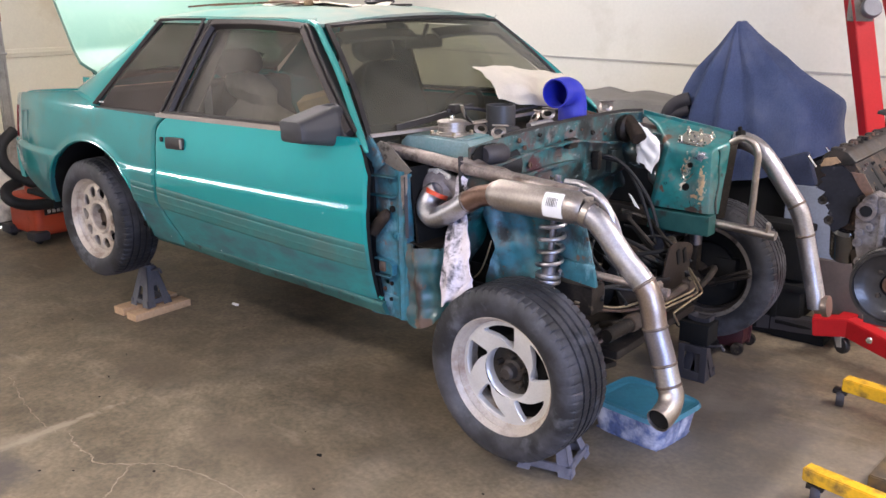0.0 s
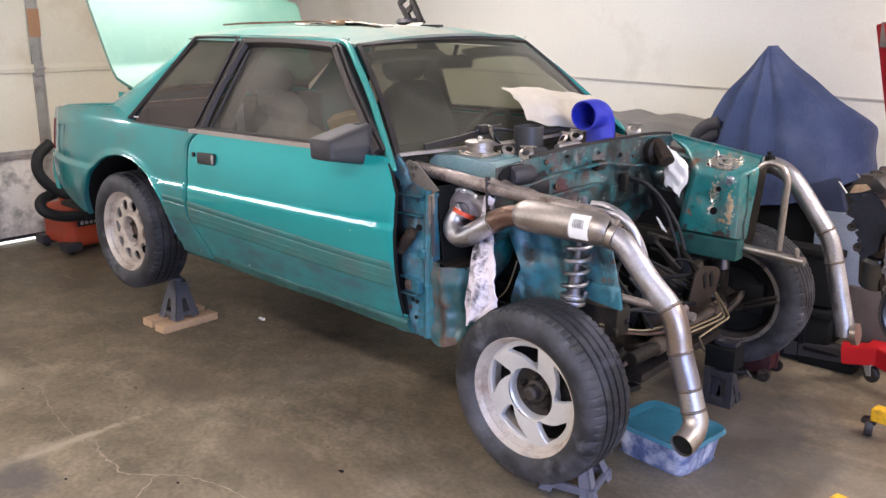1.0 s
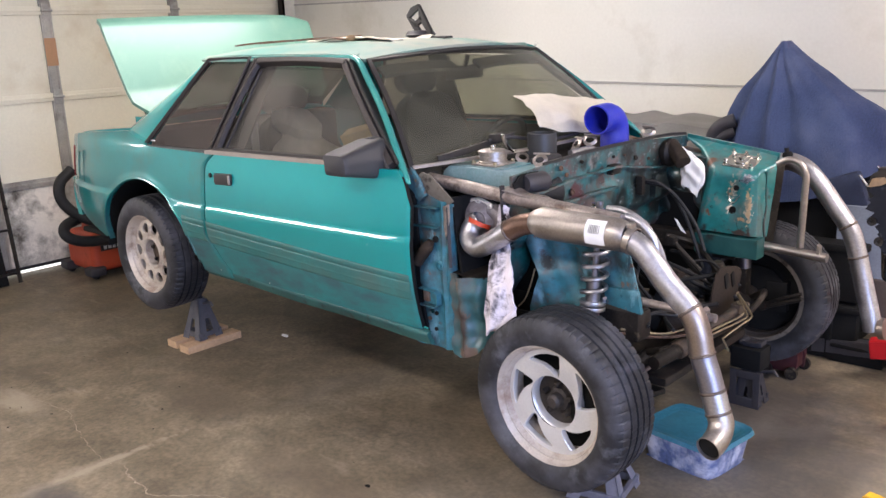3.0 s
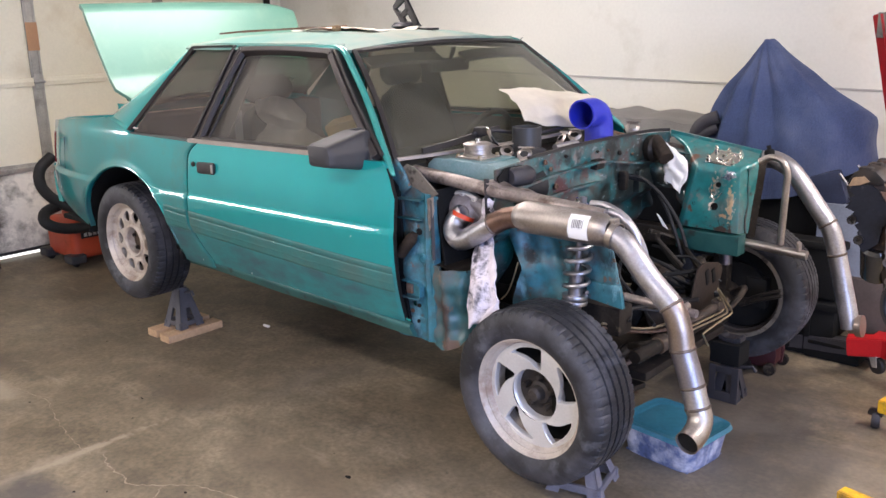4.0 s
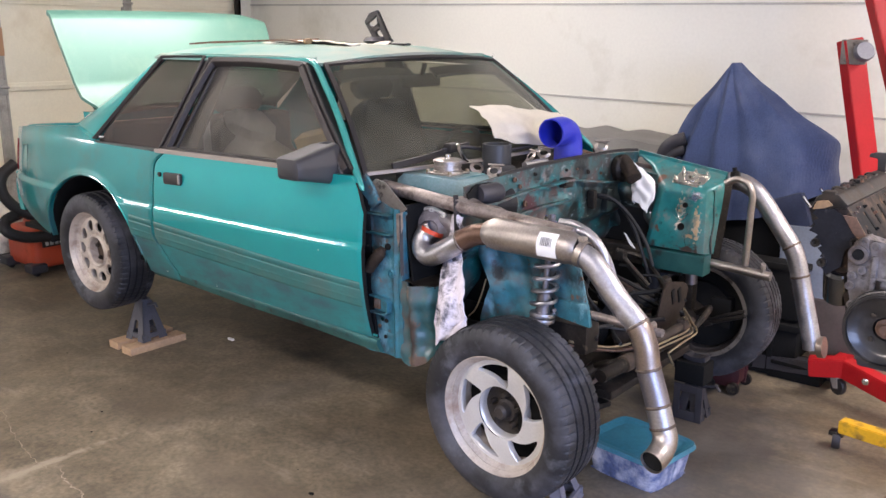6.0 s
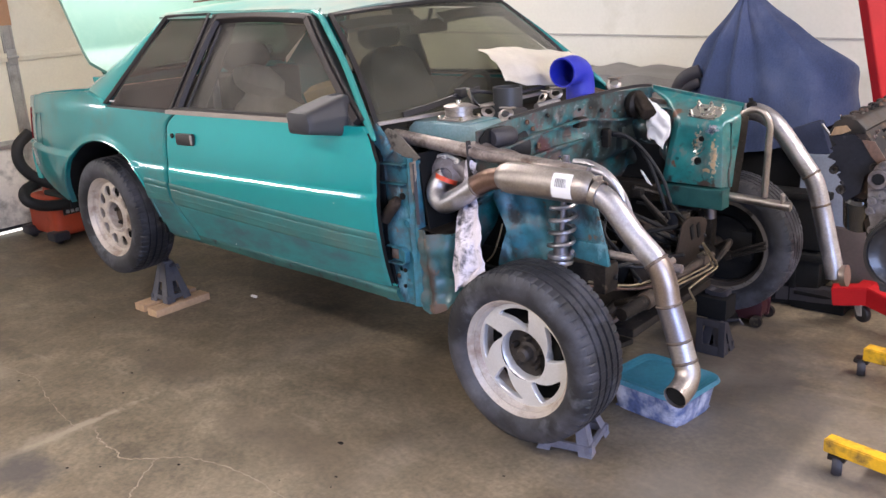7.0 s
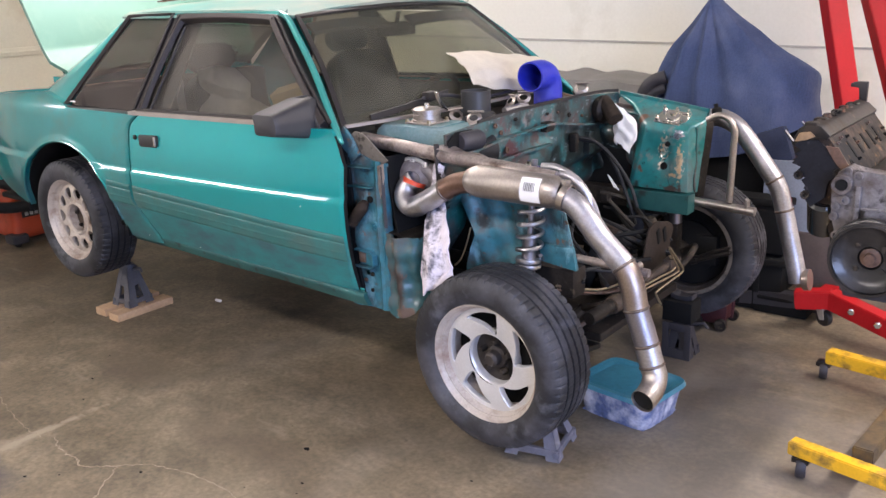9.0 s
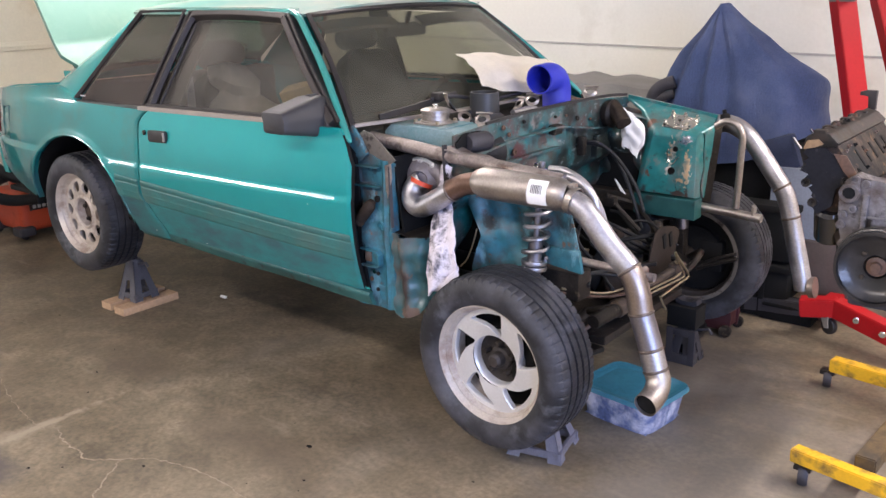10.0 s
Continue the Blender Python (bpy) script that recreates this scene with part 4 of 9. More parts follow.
def side_moulding(rear, fore, side):
    """A body-coloured rubbing strip: a bead along the top, a groove, and a flat face with one rib."""
    bm = bmesh.new()

    def f(u, v):
        d = lerp(-0.001, 0.102, v)
        x0, x1 = rear(moulding_top(0.67) - d), fore(moulding_top(0.67) - d)
        x = lerp(x0, x1, u)
        off = 0.0035 * soft(d / 0.006) * soft((0.101 - d) / 0.008) + 0.0012 * math.exp(-((d - 0.012) / 0.007) ** 2)
        off -= 0.0030 * math.exp(-((d - 0.027) / 0.0035) ** 2) - 0.0010 * math.exp(-((d - 0.066) / 0.004) ** 2)
        off *= soft(min(u * (x1 - x0), (1 - u) * (x1 - x0)) / 0.006 + 0.1)
        z = moulding_top(x) - d
        return Vector((x, side * (flank(x, z) + off + 0.0006), z))
    sheet(bm, f, 50, 70)
    return bm


def sill(x):
    return 0.566 - 0.028 * (x - 0.5)


def belt(x):
    return 1.140 + 0.013 * (x - 0.66)


ARCH_X, ARCH_Z, ARCH_RX, ARCH_RZ = 0.085, 0.585, 0.447, 0.396


def quarter_low(x):
    if abs(x - ARCH_X) < ARCH_RX:
        return ARCH_Z + ARCH_RZ * math.sqrt(1 - ((x - ARCH_X) / ARCH_RX) ** 2)
    if x > ARCH_X:
        return sill(x)
    return lerp(0.60, 0.76, ((ARCH_X - ARCH_RX) - x) / 0.60)


def quarter_top(x):
    return curve_at([(-0.95, 1.135), (-0.55, 1.175), (-0.1, 1.205), (0.06, 1.17), (0.14, 1.142), (0.66, belt(0.66))], x)


def door_bottom(x):
    return sill(x) + 0.03


def door_gap(z):
    """Where the door ends towards the rear wheel: rounded at the belt, cut away above the sill."""
    return 0.662 + 0.07 * max(0.0, (z - 1.06) / 0.077) ** 2.2 + 0.112 * max(0.0, (0.76 - z) / 0.154) ** 1.15


def flank_panel(rear, fore, low, top, side, nu=40, nv=64, thick=0.03):
    bm = bmesh.new()

    def f(u, v):
        z = lerp(0.53, 1.215, v)
        x0, x1 = rear(min(max(z, 0.60), 1.138)), fore(min(max(z, 0.60), 1.138))
        x = lerp(x0, x1, u)
        z = min(max(z, low(x)), top(x))
        w = flank(x, z)
        e = min(u * (x1 - x0), (1 - u) * (x1 - x0)) / 0.008
        if e < 1:
            w -= 0.006 * (1 - e) ** 2
        return Vector((x, side * w, z))
    sheet(bm, f, nu, nv, thick, (0, side, 0))
    bmesh.ops.remove_doubles(bm, verts=bm.verts, dist=1e-5)
    return bm


def glass_y(z):
    return 0.806 - 0.53 * (z - 1.14)


def greenhouse(outline, side, inset=0.0, thick=0.005, n=10):
    """A four-cornered pane on the leaning side of the cabin: corners (x, z) bottom rear, bottom front, top front, top rear."""
    bm = bmesh.new()
    br, bf, tf, tr = outline

    def f(u, v):
        x = lerp(lerp(br[0], bf[0], u), lerp(tr[0], tf[0], u), v)
        z = lerp(lerp(br[1], bf[1], u), lerp(tr[1], tf[1], u), v)
        return Vector((x, side * (glass_y(z) - inset + 0.012 * math.sin(math.pi * v)), z))
    sheet(bm, f, n, n)
    return bm


def side_bar(points, side, w, h, off=0.0, rounded=False):
    bm = bmesh.new()
    if rounded:
        points = [(q.x, q.z) for q in smooth_path([(x, 0, z) for x, z in points], 4)]
    tube(bm, [(x, side * (glass_y(z) + off + 0.012 * math.sin(math.pi * min(1, max(0, (z - 1.14) / 0.4)))), z) for x, z in points], 0, flat=(w, h))
    bmesh.ops.bevel(bm, geom=list(bm.edges), offset=0.003, segments=1, affect="EDGES")
    return bm


QUARTER_PANE = ((0.12, 1.148), (0.655, 1.150), (0.745, 1.545), (0.425, 1.540))
DOOR_PANE = ((0.745, 1.150), (1.80, 1.165), (1.435, 1.500), (0.835, 1.520))

for side in (-1, 1):
    right = side < 0
    quarter = part("quarter_panel", flank_panel(lambda z: -0.94, lambda z: door_gap(z) - 0.004, quarter_low, quarter_top, side, 120, 220), M["paint_quarter"], car)
    part("side_moulding", side_moulding(lambda z: 0.47, lambda z: door_gap(z) - 0.009, side), M["moulding"], quarter, "dull dusty teal rubbing strip")
    # wheel arch lip and dark wheel well
    bm = bmesh.new()
    arc = []
    for k in range(33):
        a = math.pi * lerp(0.05, 0.97, k / 32)
        x, z = ARCH_X + ARCH_RX * math.cos(a), ARCH_Z + ARCH_RZ * math.sin(a)
        arc.append((x, side * (flank(x, z) - 0.004), z - 0.002))
    tube(bm, arc, 0.008, 8)
    part("arch_lip", bm, M["paint_quarter"], quarter)
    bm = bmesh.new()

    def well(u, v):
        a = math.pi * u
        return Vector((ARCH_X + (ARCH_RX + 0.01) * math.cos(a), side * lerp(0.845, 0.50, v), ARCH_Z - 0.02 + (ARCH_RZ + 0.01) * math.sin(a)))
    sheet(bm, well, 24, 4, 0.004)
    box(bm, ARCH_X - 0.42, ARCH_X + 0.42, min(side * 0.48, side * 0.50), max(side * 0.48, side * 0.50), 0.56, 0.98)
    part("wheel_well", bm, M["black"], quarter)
    # rocker
    bm = bmesh.new()

    def rocker(u, v):
        x = lerp(0.54, 2.02, u)
        d = 0.052 * v
        return Vector((x, side * (0.826 - 0.004 * soft((0.006 - d) / 0.006) - 0.9 * max(0.0, d - 0.012) ** 1.15), sill(x) + 0.030 - d + 0.002 * math.sin(9 * x) * v))
    sheet(bm, rocker, 30, 10, 0.02, (0, side, 0))
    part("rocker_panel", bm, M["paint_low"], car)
    # door with its skin, pocket handle and glass
    bm = flank_panel(lambda z: door_gap(z) + 0.004, lambda z: 1.978, door_bottom, lambda x: belt(x) - 0.13 * max(0.0, (x - 1.895) / 0.083) ** 2.2, side, 110, 220, 0.018)
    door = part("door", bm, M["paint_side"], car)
    door.data.materials.append(M["black"])      # front return black: shade of the open gap put into its colour
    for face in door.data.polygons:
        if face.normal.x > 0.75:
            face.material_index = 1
    part("side_moulding", side_moulding(lambda z: door_gap(z) + 0.009, lambda z: 1.968, side), M["moulding"], door, "dull dusty teal rubbing strip")
    bm = greenhouse(DOOR_PANE, side, 0.012)
    part("door_glass", bm, M["glass"] if right else M["glass_far"], door, "dusty side glass")
    bm = bmesh.new()
    box(bm, 0.70, 1.90, min(side * 0.755, side * 0.77), max(side * 0.755, side * 0.77), 0.62, 1.135, 0.004)
    part("door_card", bm, M["interior"], door)
    bm = side_bar([(0.725, 1.145), (0.812, 1.505), (0.835, 1.528), (0.875, 1.534), (1.10, 1.537), (1.38, 1.528), (1.43, 1.518), (1.462, 1.490), (1.86, 1.165)], side, 0.040, 0.026, 0.006, True)
    part("window_frame", bm, M["frame_trim"], door)
    bm = side_bar([(0.79, 1.16), (0.865, 1.50)], side, 0.016, 0.010, 0.010)
    part("frame_strip", bm, M["black_trim"], door)
    bm = side_bar([(0.78, 1.548), (0.90, 1.550), (1.38, 1.542), (1.455, 1.522), (1.49, 1.49), (1.89, 1.165)], side, 0.052, 0.014, -0.010, True)
    part("drip_rail", bm, M["black_trim"], car)
    bm = bmesh.new()
    tube(bm, [(x, side * (0.828 - 0.010 * max(0, x - 1.4)), belt(x) + 0.006) for x in (0.672, 1.0, 1.4, 1.80)], 0, flat=(0.030, 0.016))
    part("belt_trim", bm, M["grey_trim"], door)
    bm = bmesh.new()
    tube(bm, [(x, side * 0.808, belt(x) + 0.018) for x in (0.70, 1.0, 1.4, 1.80)], 0, flat=(0.030, 0.014))
    part("glass_seal", bm, M["black_trim"], door)
    # quarter window and pillars
    bm = greenhouse(QUARTER_PANE, side, 0.004)
    part("quarter_glass", bm, M["glass_dark"], car, "dark dusty quarter glass")
    bm = side_bar([(0.085, 1.136), (0.415, 1.548), (0.75, 1.553), (0.667, 1.142), (0.085, 1.136)], side, 0.024, 0.020, 0.006)
    part("quarter_frame", bm, M["black_trim"], car)
    bm = side_bar([(0.694, 1.140), (0.785, 1.545)], side, 0.050, 0.030, -0.004)
    part("centre_pillar", bm, M["black_trim"], car)
    bm = bmesh.new()

    def rear_pillar(u, v):
        z0, z1 = lerp(1.20, 1.134, u), lerp(1.560, 1.555, u)
        z = lerp(z0, z1, v)
        x = lerp(lerp(-0.26, 0.09, u), lerp(0.32, 0.42, u), v)
        w = glass_y(z) + 0.008 * math.sin(math.pi * v) + 0.004 - 0.085 * (1 - u) ** 2.2
        return Vector((x, side * w, z))
    sheet(bm, rear_pillar, 14, 22, 0.03, (0, side, 0))
    part("rear_pillar", bm, M["paint"], car)
    bm = bmesh.new()

    run_up = smooth_path([(0.75, side * (glass_y(1.555) + 0.002), 1.551), (1.10, side * (glass_y(1.555) + 0.001), 1.553), (1.36, side * (glass_y(1.552) - 0.002), 1.552), (1.43, side * (glass_y(1.548) - 0.004), 1.549), (1.485, side * (glass_y(1.528) - 0.005), 1.530),
                          (1.56, side * (glass_y(1.468) - 0.006), 1.470), (1.71, side * (glass_y(1.342) - 0.005), 1.346), (1.925, side * (glass_y(1.138) - 0.002), 1.138), (1.955, side * (glass_y(1.105) - 0.012), 1.105)], 6)
    tube(bm, run_up, [lerp(0.009, 0.0145, soft((k - 8) / 20)) - 0.009 * soft((k - len(run_up) + 9) / 8) for k in range(len(run_up))], 18)
    part("front_pillar", bm, M["paint_pillar"], car)
    bm = bmesh.new()

    def rail(u, v):
        x = lerp(0.36, 1.45, u)
        a = lerp(0, 1, v)
        return Vector((x, side * (lerp(0.605, 0.56, a)), lerp(1.548, 1.5665, soft(a)) - 0.022 * soft((x - 1.25) / 0.3) * (1 - a)))
    sheet(bm, rail, 20, 5, 0.01, (0, 0, 1))
    part("roof_rail", bm, M["paint_roof"], car)
    # tail lamp and filler recess
    bm = bmesh.new()

    def tail_lamp(u, v):
        z = lerp(0.90, 1.075, v)
        x = lerp(-0.982, -0.885, u)
        return Vector((x, side * (flank(max(x, -0.94), z) + 0.006 - 0.05 * (1 - u) ** 2), z))
    sheet(bm, tail_lamp, 8, 8, 0.03, (0, side, 0))
    part("tail_lamp", bm, M["tail_red"], car, "dark red wraparound tail lamp")
    bm = bmesh.new()
    pts = [(x, side * (flank(x, z) + 0.001), z) for x, z in ((-0.72, 0.90), (-0.70, 1.06), (-0.60, 1.07), (-0.60, 0.90), (-0.72, 0.90))]
    tube(bm, pts, 0.004, 6)
    part("side_marker", bm, M["paint_low"], quarter)

right_door = [o for o in bpy.data.objects if o.name.startswith("door") and o.parent == car][0]

# roof skin, rear window, deck, raised boot lid, rear face and bumper
bm = bmesh.new()


def roof_skin(u, v):
    s = 2 * v - 1
    x = lerp(0.335 - 0.03 * (1 - s * s), 1.495 + 0.075 * (1 - s * s), u)
    z = 1.567 + 0.044 * (1 - abs(s) ** 2.2) - 0.030 * soft((x - 1.25) / 0.32) - 0.012 * soft((0.6 - x) / 0.3)
    return Vector((x, 0.575 * s, z))


sheet(bm, roof_skin, 30, 24, 0.012, (0, 0, 1))
part("roof", bm, M["paint_roof"], car, "dusty faded teal roof skin")
bm = bmesh.new()


def rear_glass(u, v):
    s = 2 * v - 1
    return Vector((lerp(0.325 - 0.03 * (1 - s * s), -0.24 - 0.06 * (1 - s * s), u), s * lerp(0.53, 0.60, u), lerp(1.562 + 0.03 * (1 - s * s), 1.205, u)))


sheet(bm, rear_glass, 10, 12)
part("rear_window", bm, M["glass_rear"], car)
bm = bmesh.new()
sheet(bm, lambda u, v: Vector((lerp(-0.22, -0.33, u), lerp(-0.62, 0.62, v), 1.200)), 2, 12, 0.05)
sheet(bm, lambda u, v: Vector((lerp(-0.94, -0.22, u), lerp(-0.715, -0.62, v) + 0.05 * soft((-0.5 - lerp(-0.94, -0.22, u)) / 0.45), lerp(1.128, 1.203, u ** 0.6))), 8, 3, 0.02)
sheet(bm, lambda u, v: Vector((lerp(-0.94, -0.22, u), lerp(0.62, 0.715, v) - 0.05 * soft((-0.5 - lerp(-0.94, -0.22, u)) / 0.45), lerp(1.128, 1.203, u ** 0.6))), 8, 3, 0.02)
box(bm, -0.955, -0.925, -0.66, 0.66, 0.66, 1.118, 0.01)
part("rear_deck", bm, M["paint"], car)
bm = bmesh.new()
box(bm, -0.93, -0.25, -0.66, 0.66, 0.70, 0.74)
part("boot_floor", bm, M["interior"], car)
bm = bmesh.new()


def rear_bumper(u, v):
    a = lerp(-1, 1, u)
    y = a * 0.735
    x = -0.985 + 0.10 * abs(a) ** 6
    z = lerp(0.66, 0.885, v)
    return Vector((x - 0.02 * math.sin(math.pi * v), y, z))


sheet(bm, rear_bumper, 30, 10, 0.05, (1, 0, 0))
part("rear_bumper", bm, M["paint"], car)
bm = bmesh.new()


def boot_lid(u, v):
    s = 2 * v - 1
    # u runs from the hinge edge up to the rear lip
    w = curve_at([(0, 0.60), (0.10, 0.672), (0.35, 0.684), (0.85, 0.705), (1.0, 0.70)], u)
    x = curve_at([(0, -0.205), (0.2, -0.285), (0.9, -0.435), (1.0, -0.47)], u) + 0.03 * (1 - s * s)
    z = curve_at([(0, 1.262), (0.2, 1.375), (0.9, 1.735), (1.0, 1.752)], u)
    return Vector((x, s * w, z + 0.008 * (1 - s * s) - 0.035 * max(0.0, s) ** 7 * u ** 4))


sheet(bm, boot_lid, 28, 24, 0.025)
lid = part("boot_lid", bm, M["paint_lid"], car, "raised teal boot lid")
for y in (-0.60, 0.60):
    bm = bmesh.new()
    tube(bm, smooth_path([(-0.24, y, 1.285), (-0.215, y, 1.24), (-0.26, y, 1.19), (-0.33, y, 1.13)]), 0.014, 8)
    part("hinge", bm, M["dark_steel"], lid)

# windscreen with its black surround, scuttle, wiper
def screen(u, v):
    s = 2 * v - 1
    k = 1 - s * s
    top = Vector((1.512 + 0.070 * k, 0.568 * s, 1.536 + 0.022 * k))
    low = Vector((1.900 + 0.150 * k, 0.745 * s, 1.150 + 0.012 * k))
    p = top.lerp(low, u)
    return p + Vector((0.02, 0, 0.02)) * math.sin(math.pi * u) * 0.6


bm = bmesh.new()
sheet(bm, screen, 14, 24)
windscreen = part("windscreen", bm, M["windscreen"], car, "dusty laminated windscreen")
bm = bmesh.new()
edge = [screen(0, v / 20) for v in range(21)] + [screen(u / 10, 1) for u in range(1, 11)]
tube(bm, [screen(u / 10, 0) for u in range(10, 0, -1)] + edge, 0, flat=(0.020, 0.012))
part("screen_surround", bm, M["black_trim"], windscreen)
bm = bmesh.new()
tube(bm, [screen(1, v / 20) + Vector((0.006, 0, 0.004)) for v in range(21)], 0, flat=(0.016, 0.012))
part("lower_moulding", bm, M["grey_trim"], windscreen)

# ---------------------------------------------------------------- wheels
def tyre_mesh(bm, R, r_in, w):
    """A tyre round z, outer face at +w/2: grooved tread with lateral cuts at the shoulders."""
    n = 378
    prof = [(r_in, 0.38), (r_in + 0.012, 0.44), (r_in + 0.03, 0.485), (lerp(r_in, R, 0.55), 0.50), (R - 0.030, 0.475), (R - 0.014, 0.440),
            (R - 0.005, 0.405), (R - 0.002, 0.33), (R, 0.26), (R - 0.009, 0.252), (R - 0.009, 0.225), (R, 0.217), (R + 0.001, 0.10), (R - 0.009, 0.092), (R - 0.009, 0.060), (R + 0.001, 0.052)]
    prof = prof + [(r, -h) for r, h in reversed(prof)]
    cut = {5: 0.003, 6: 0.006, 7: 0.004, 8: 0.001, 11: 0.0015, 12: 0.0015, 15: 0.0015}
    rings = []
    for k in range(n):
        a = 2 * math.pi * k / n
        ring = []
        for i, (r, h) in enumerate(prof):
            j = min(i, len(prof) - 1 - i)
            rr = r - (cut.get(j, 0) if (k + (i > len(prof) // 2) * 2 + (j > 9) * 3) % 6 == 0 else 0)
            ring.append(bm.verts.new((rr * math.cos(a), rr * math.sin(a), h * w)))
        rings.append(ring)
    for k in range(n):
        a, b_ = rings[k], rings[(k + 1) % n]
        for i in range(len(prof) - 1):
            bm.faces.new((a[i], b_[i], b_[i + 1], a[i + 1]))


def holed_disc(bm, count, r0, r1, rc, a_r, a_t, face, depth, n=32):
    """A dished ring between two radii with oval holes centred on radius rc: a_r and a_t are the hole's half sizes along and across."""
    half = math.pi / count
    for c in range(count):
        rings = [[], [], [], []]
        for k in range(n):
            ph = 2 * math.pi * (k + 0.5) / n
            du, dv = math.cos(ph), math.sin(ph)
            hr, ht = rc + a_r * du, a_t / rc * dv
            t = min(((r1 - rc) if du > 0 else (rc - r0)) / max(abs(du) * a_r, 1e-9), half / max(abs(dv) * a_t / rc, 1e-9))
            br, bt = rc + a_r * du * t, a_t / rc * dv * t
            for ring, (r, th, dz) in zip(rings, ((br, bt, 0), (rc + a_r * 1.10 * du, a_t * 1.10 / rc * dv, 0), (hr, ht, -0.004), (hr, ht, -depth))):
                ang = 2 * half * c + th
                ring.append(bm.verts.new((r * math.cos(ang), r * math.sin(ang), face((r - r0) / (r1 - r0)) + dz)))
        for a, b_ in zip(rings, rings[1:]):
            for k in range(n):
                bm.faces.new((a[k], a[(k + 1) % n], b_[(k + 1) % n], b_[k]))


def slotted_disc(bm, count, r0, r1, corners, face, depth, n=60):
    """A disc between two radii with one rounded three-cornered slot in each sector: corners are (radius, degrees)."""
    pts = [Vector((r * math.cos(radians(a)), r * math.sin(radians(a)))) for r, a in corners]
    outline = []
    for k, p in enumerate(pts):
        a, b_ = p.lerp(pts[k - 1], 0.13), p.lerp(pts[(k + 1) % len(pts)], 0.13)
        outline += [a.lerp(p, s).lerp(p.lerp(b_, s), s) for s in (0, 0.25, 0.5, 0.75, 1)]
    mid = sum(outline, Vector((0, 0))) / len(outline)
    rc, ac = mid.length, math.atan2(mid.y, mid.x)
    polar = [(q.length - rc, (math.atan2(q.y, q.x) - ac) * rc) for q in outline]
    half = math.pi / count
    for c in range(count):
        rings = [[], [], [], []]
        for k in range(n):
            ph = 2 * math.pi * (k + 0.5) / n
            du, dv = math.cos(ph), math.sin(ph)
            reach = 0.01
            for (ar, at_), (br, bt) in zip(polar, polar[1:] + polar[:1]):
                det = du * (at_ - bt) - dv * (ar - br)
                if abs(det) > 1e-12:
                    t = (ar * (at_ - bt) - at_ * (ar - br)) / det
                    s = (du * at_ - dv * ar) / det
                    if t > 0 and -1e-6 <= s <= 1 + 1e-6:
                        reach = t
            edge = min(((r1 - rc) if du > 0 else (rc - r0)) / max(abs(du), 1e-9), half * rc / max(abs(dv), 1e-9))
            hole = min(reach, edge * 0.97)
            for ring, (t, dz) in zip(rings, ((edge, 0), (min(hole + 0.003, edge * 0.985), 0), (hole, -0.004), (hole, -depth))):
                r, ang = rc + du * t, ac + 2 * half * c + dv * t / rc
                ring.append(bm.verts.new((r * math.cos(ang), r * math.sin(ang), face((r - r0) / (r1 - r0)) + dz)))
        for a, b_ in zip(rings, rings[1:]):
            for k in range(n):
                bm.faces.new((a[k], a[(k + 1) % n], b_[(k + 1) % n], b_[k]))


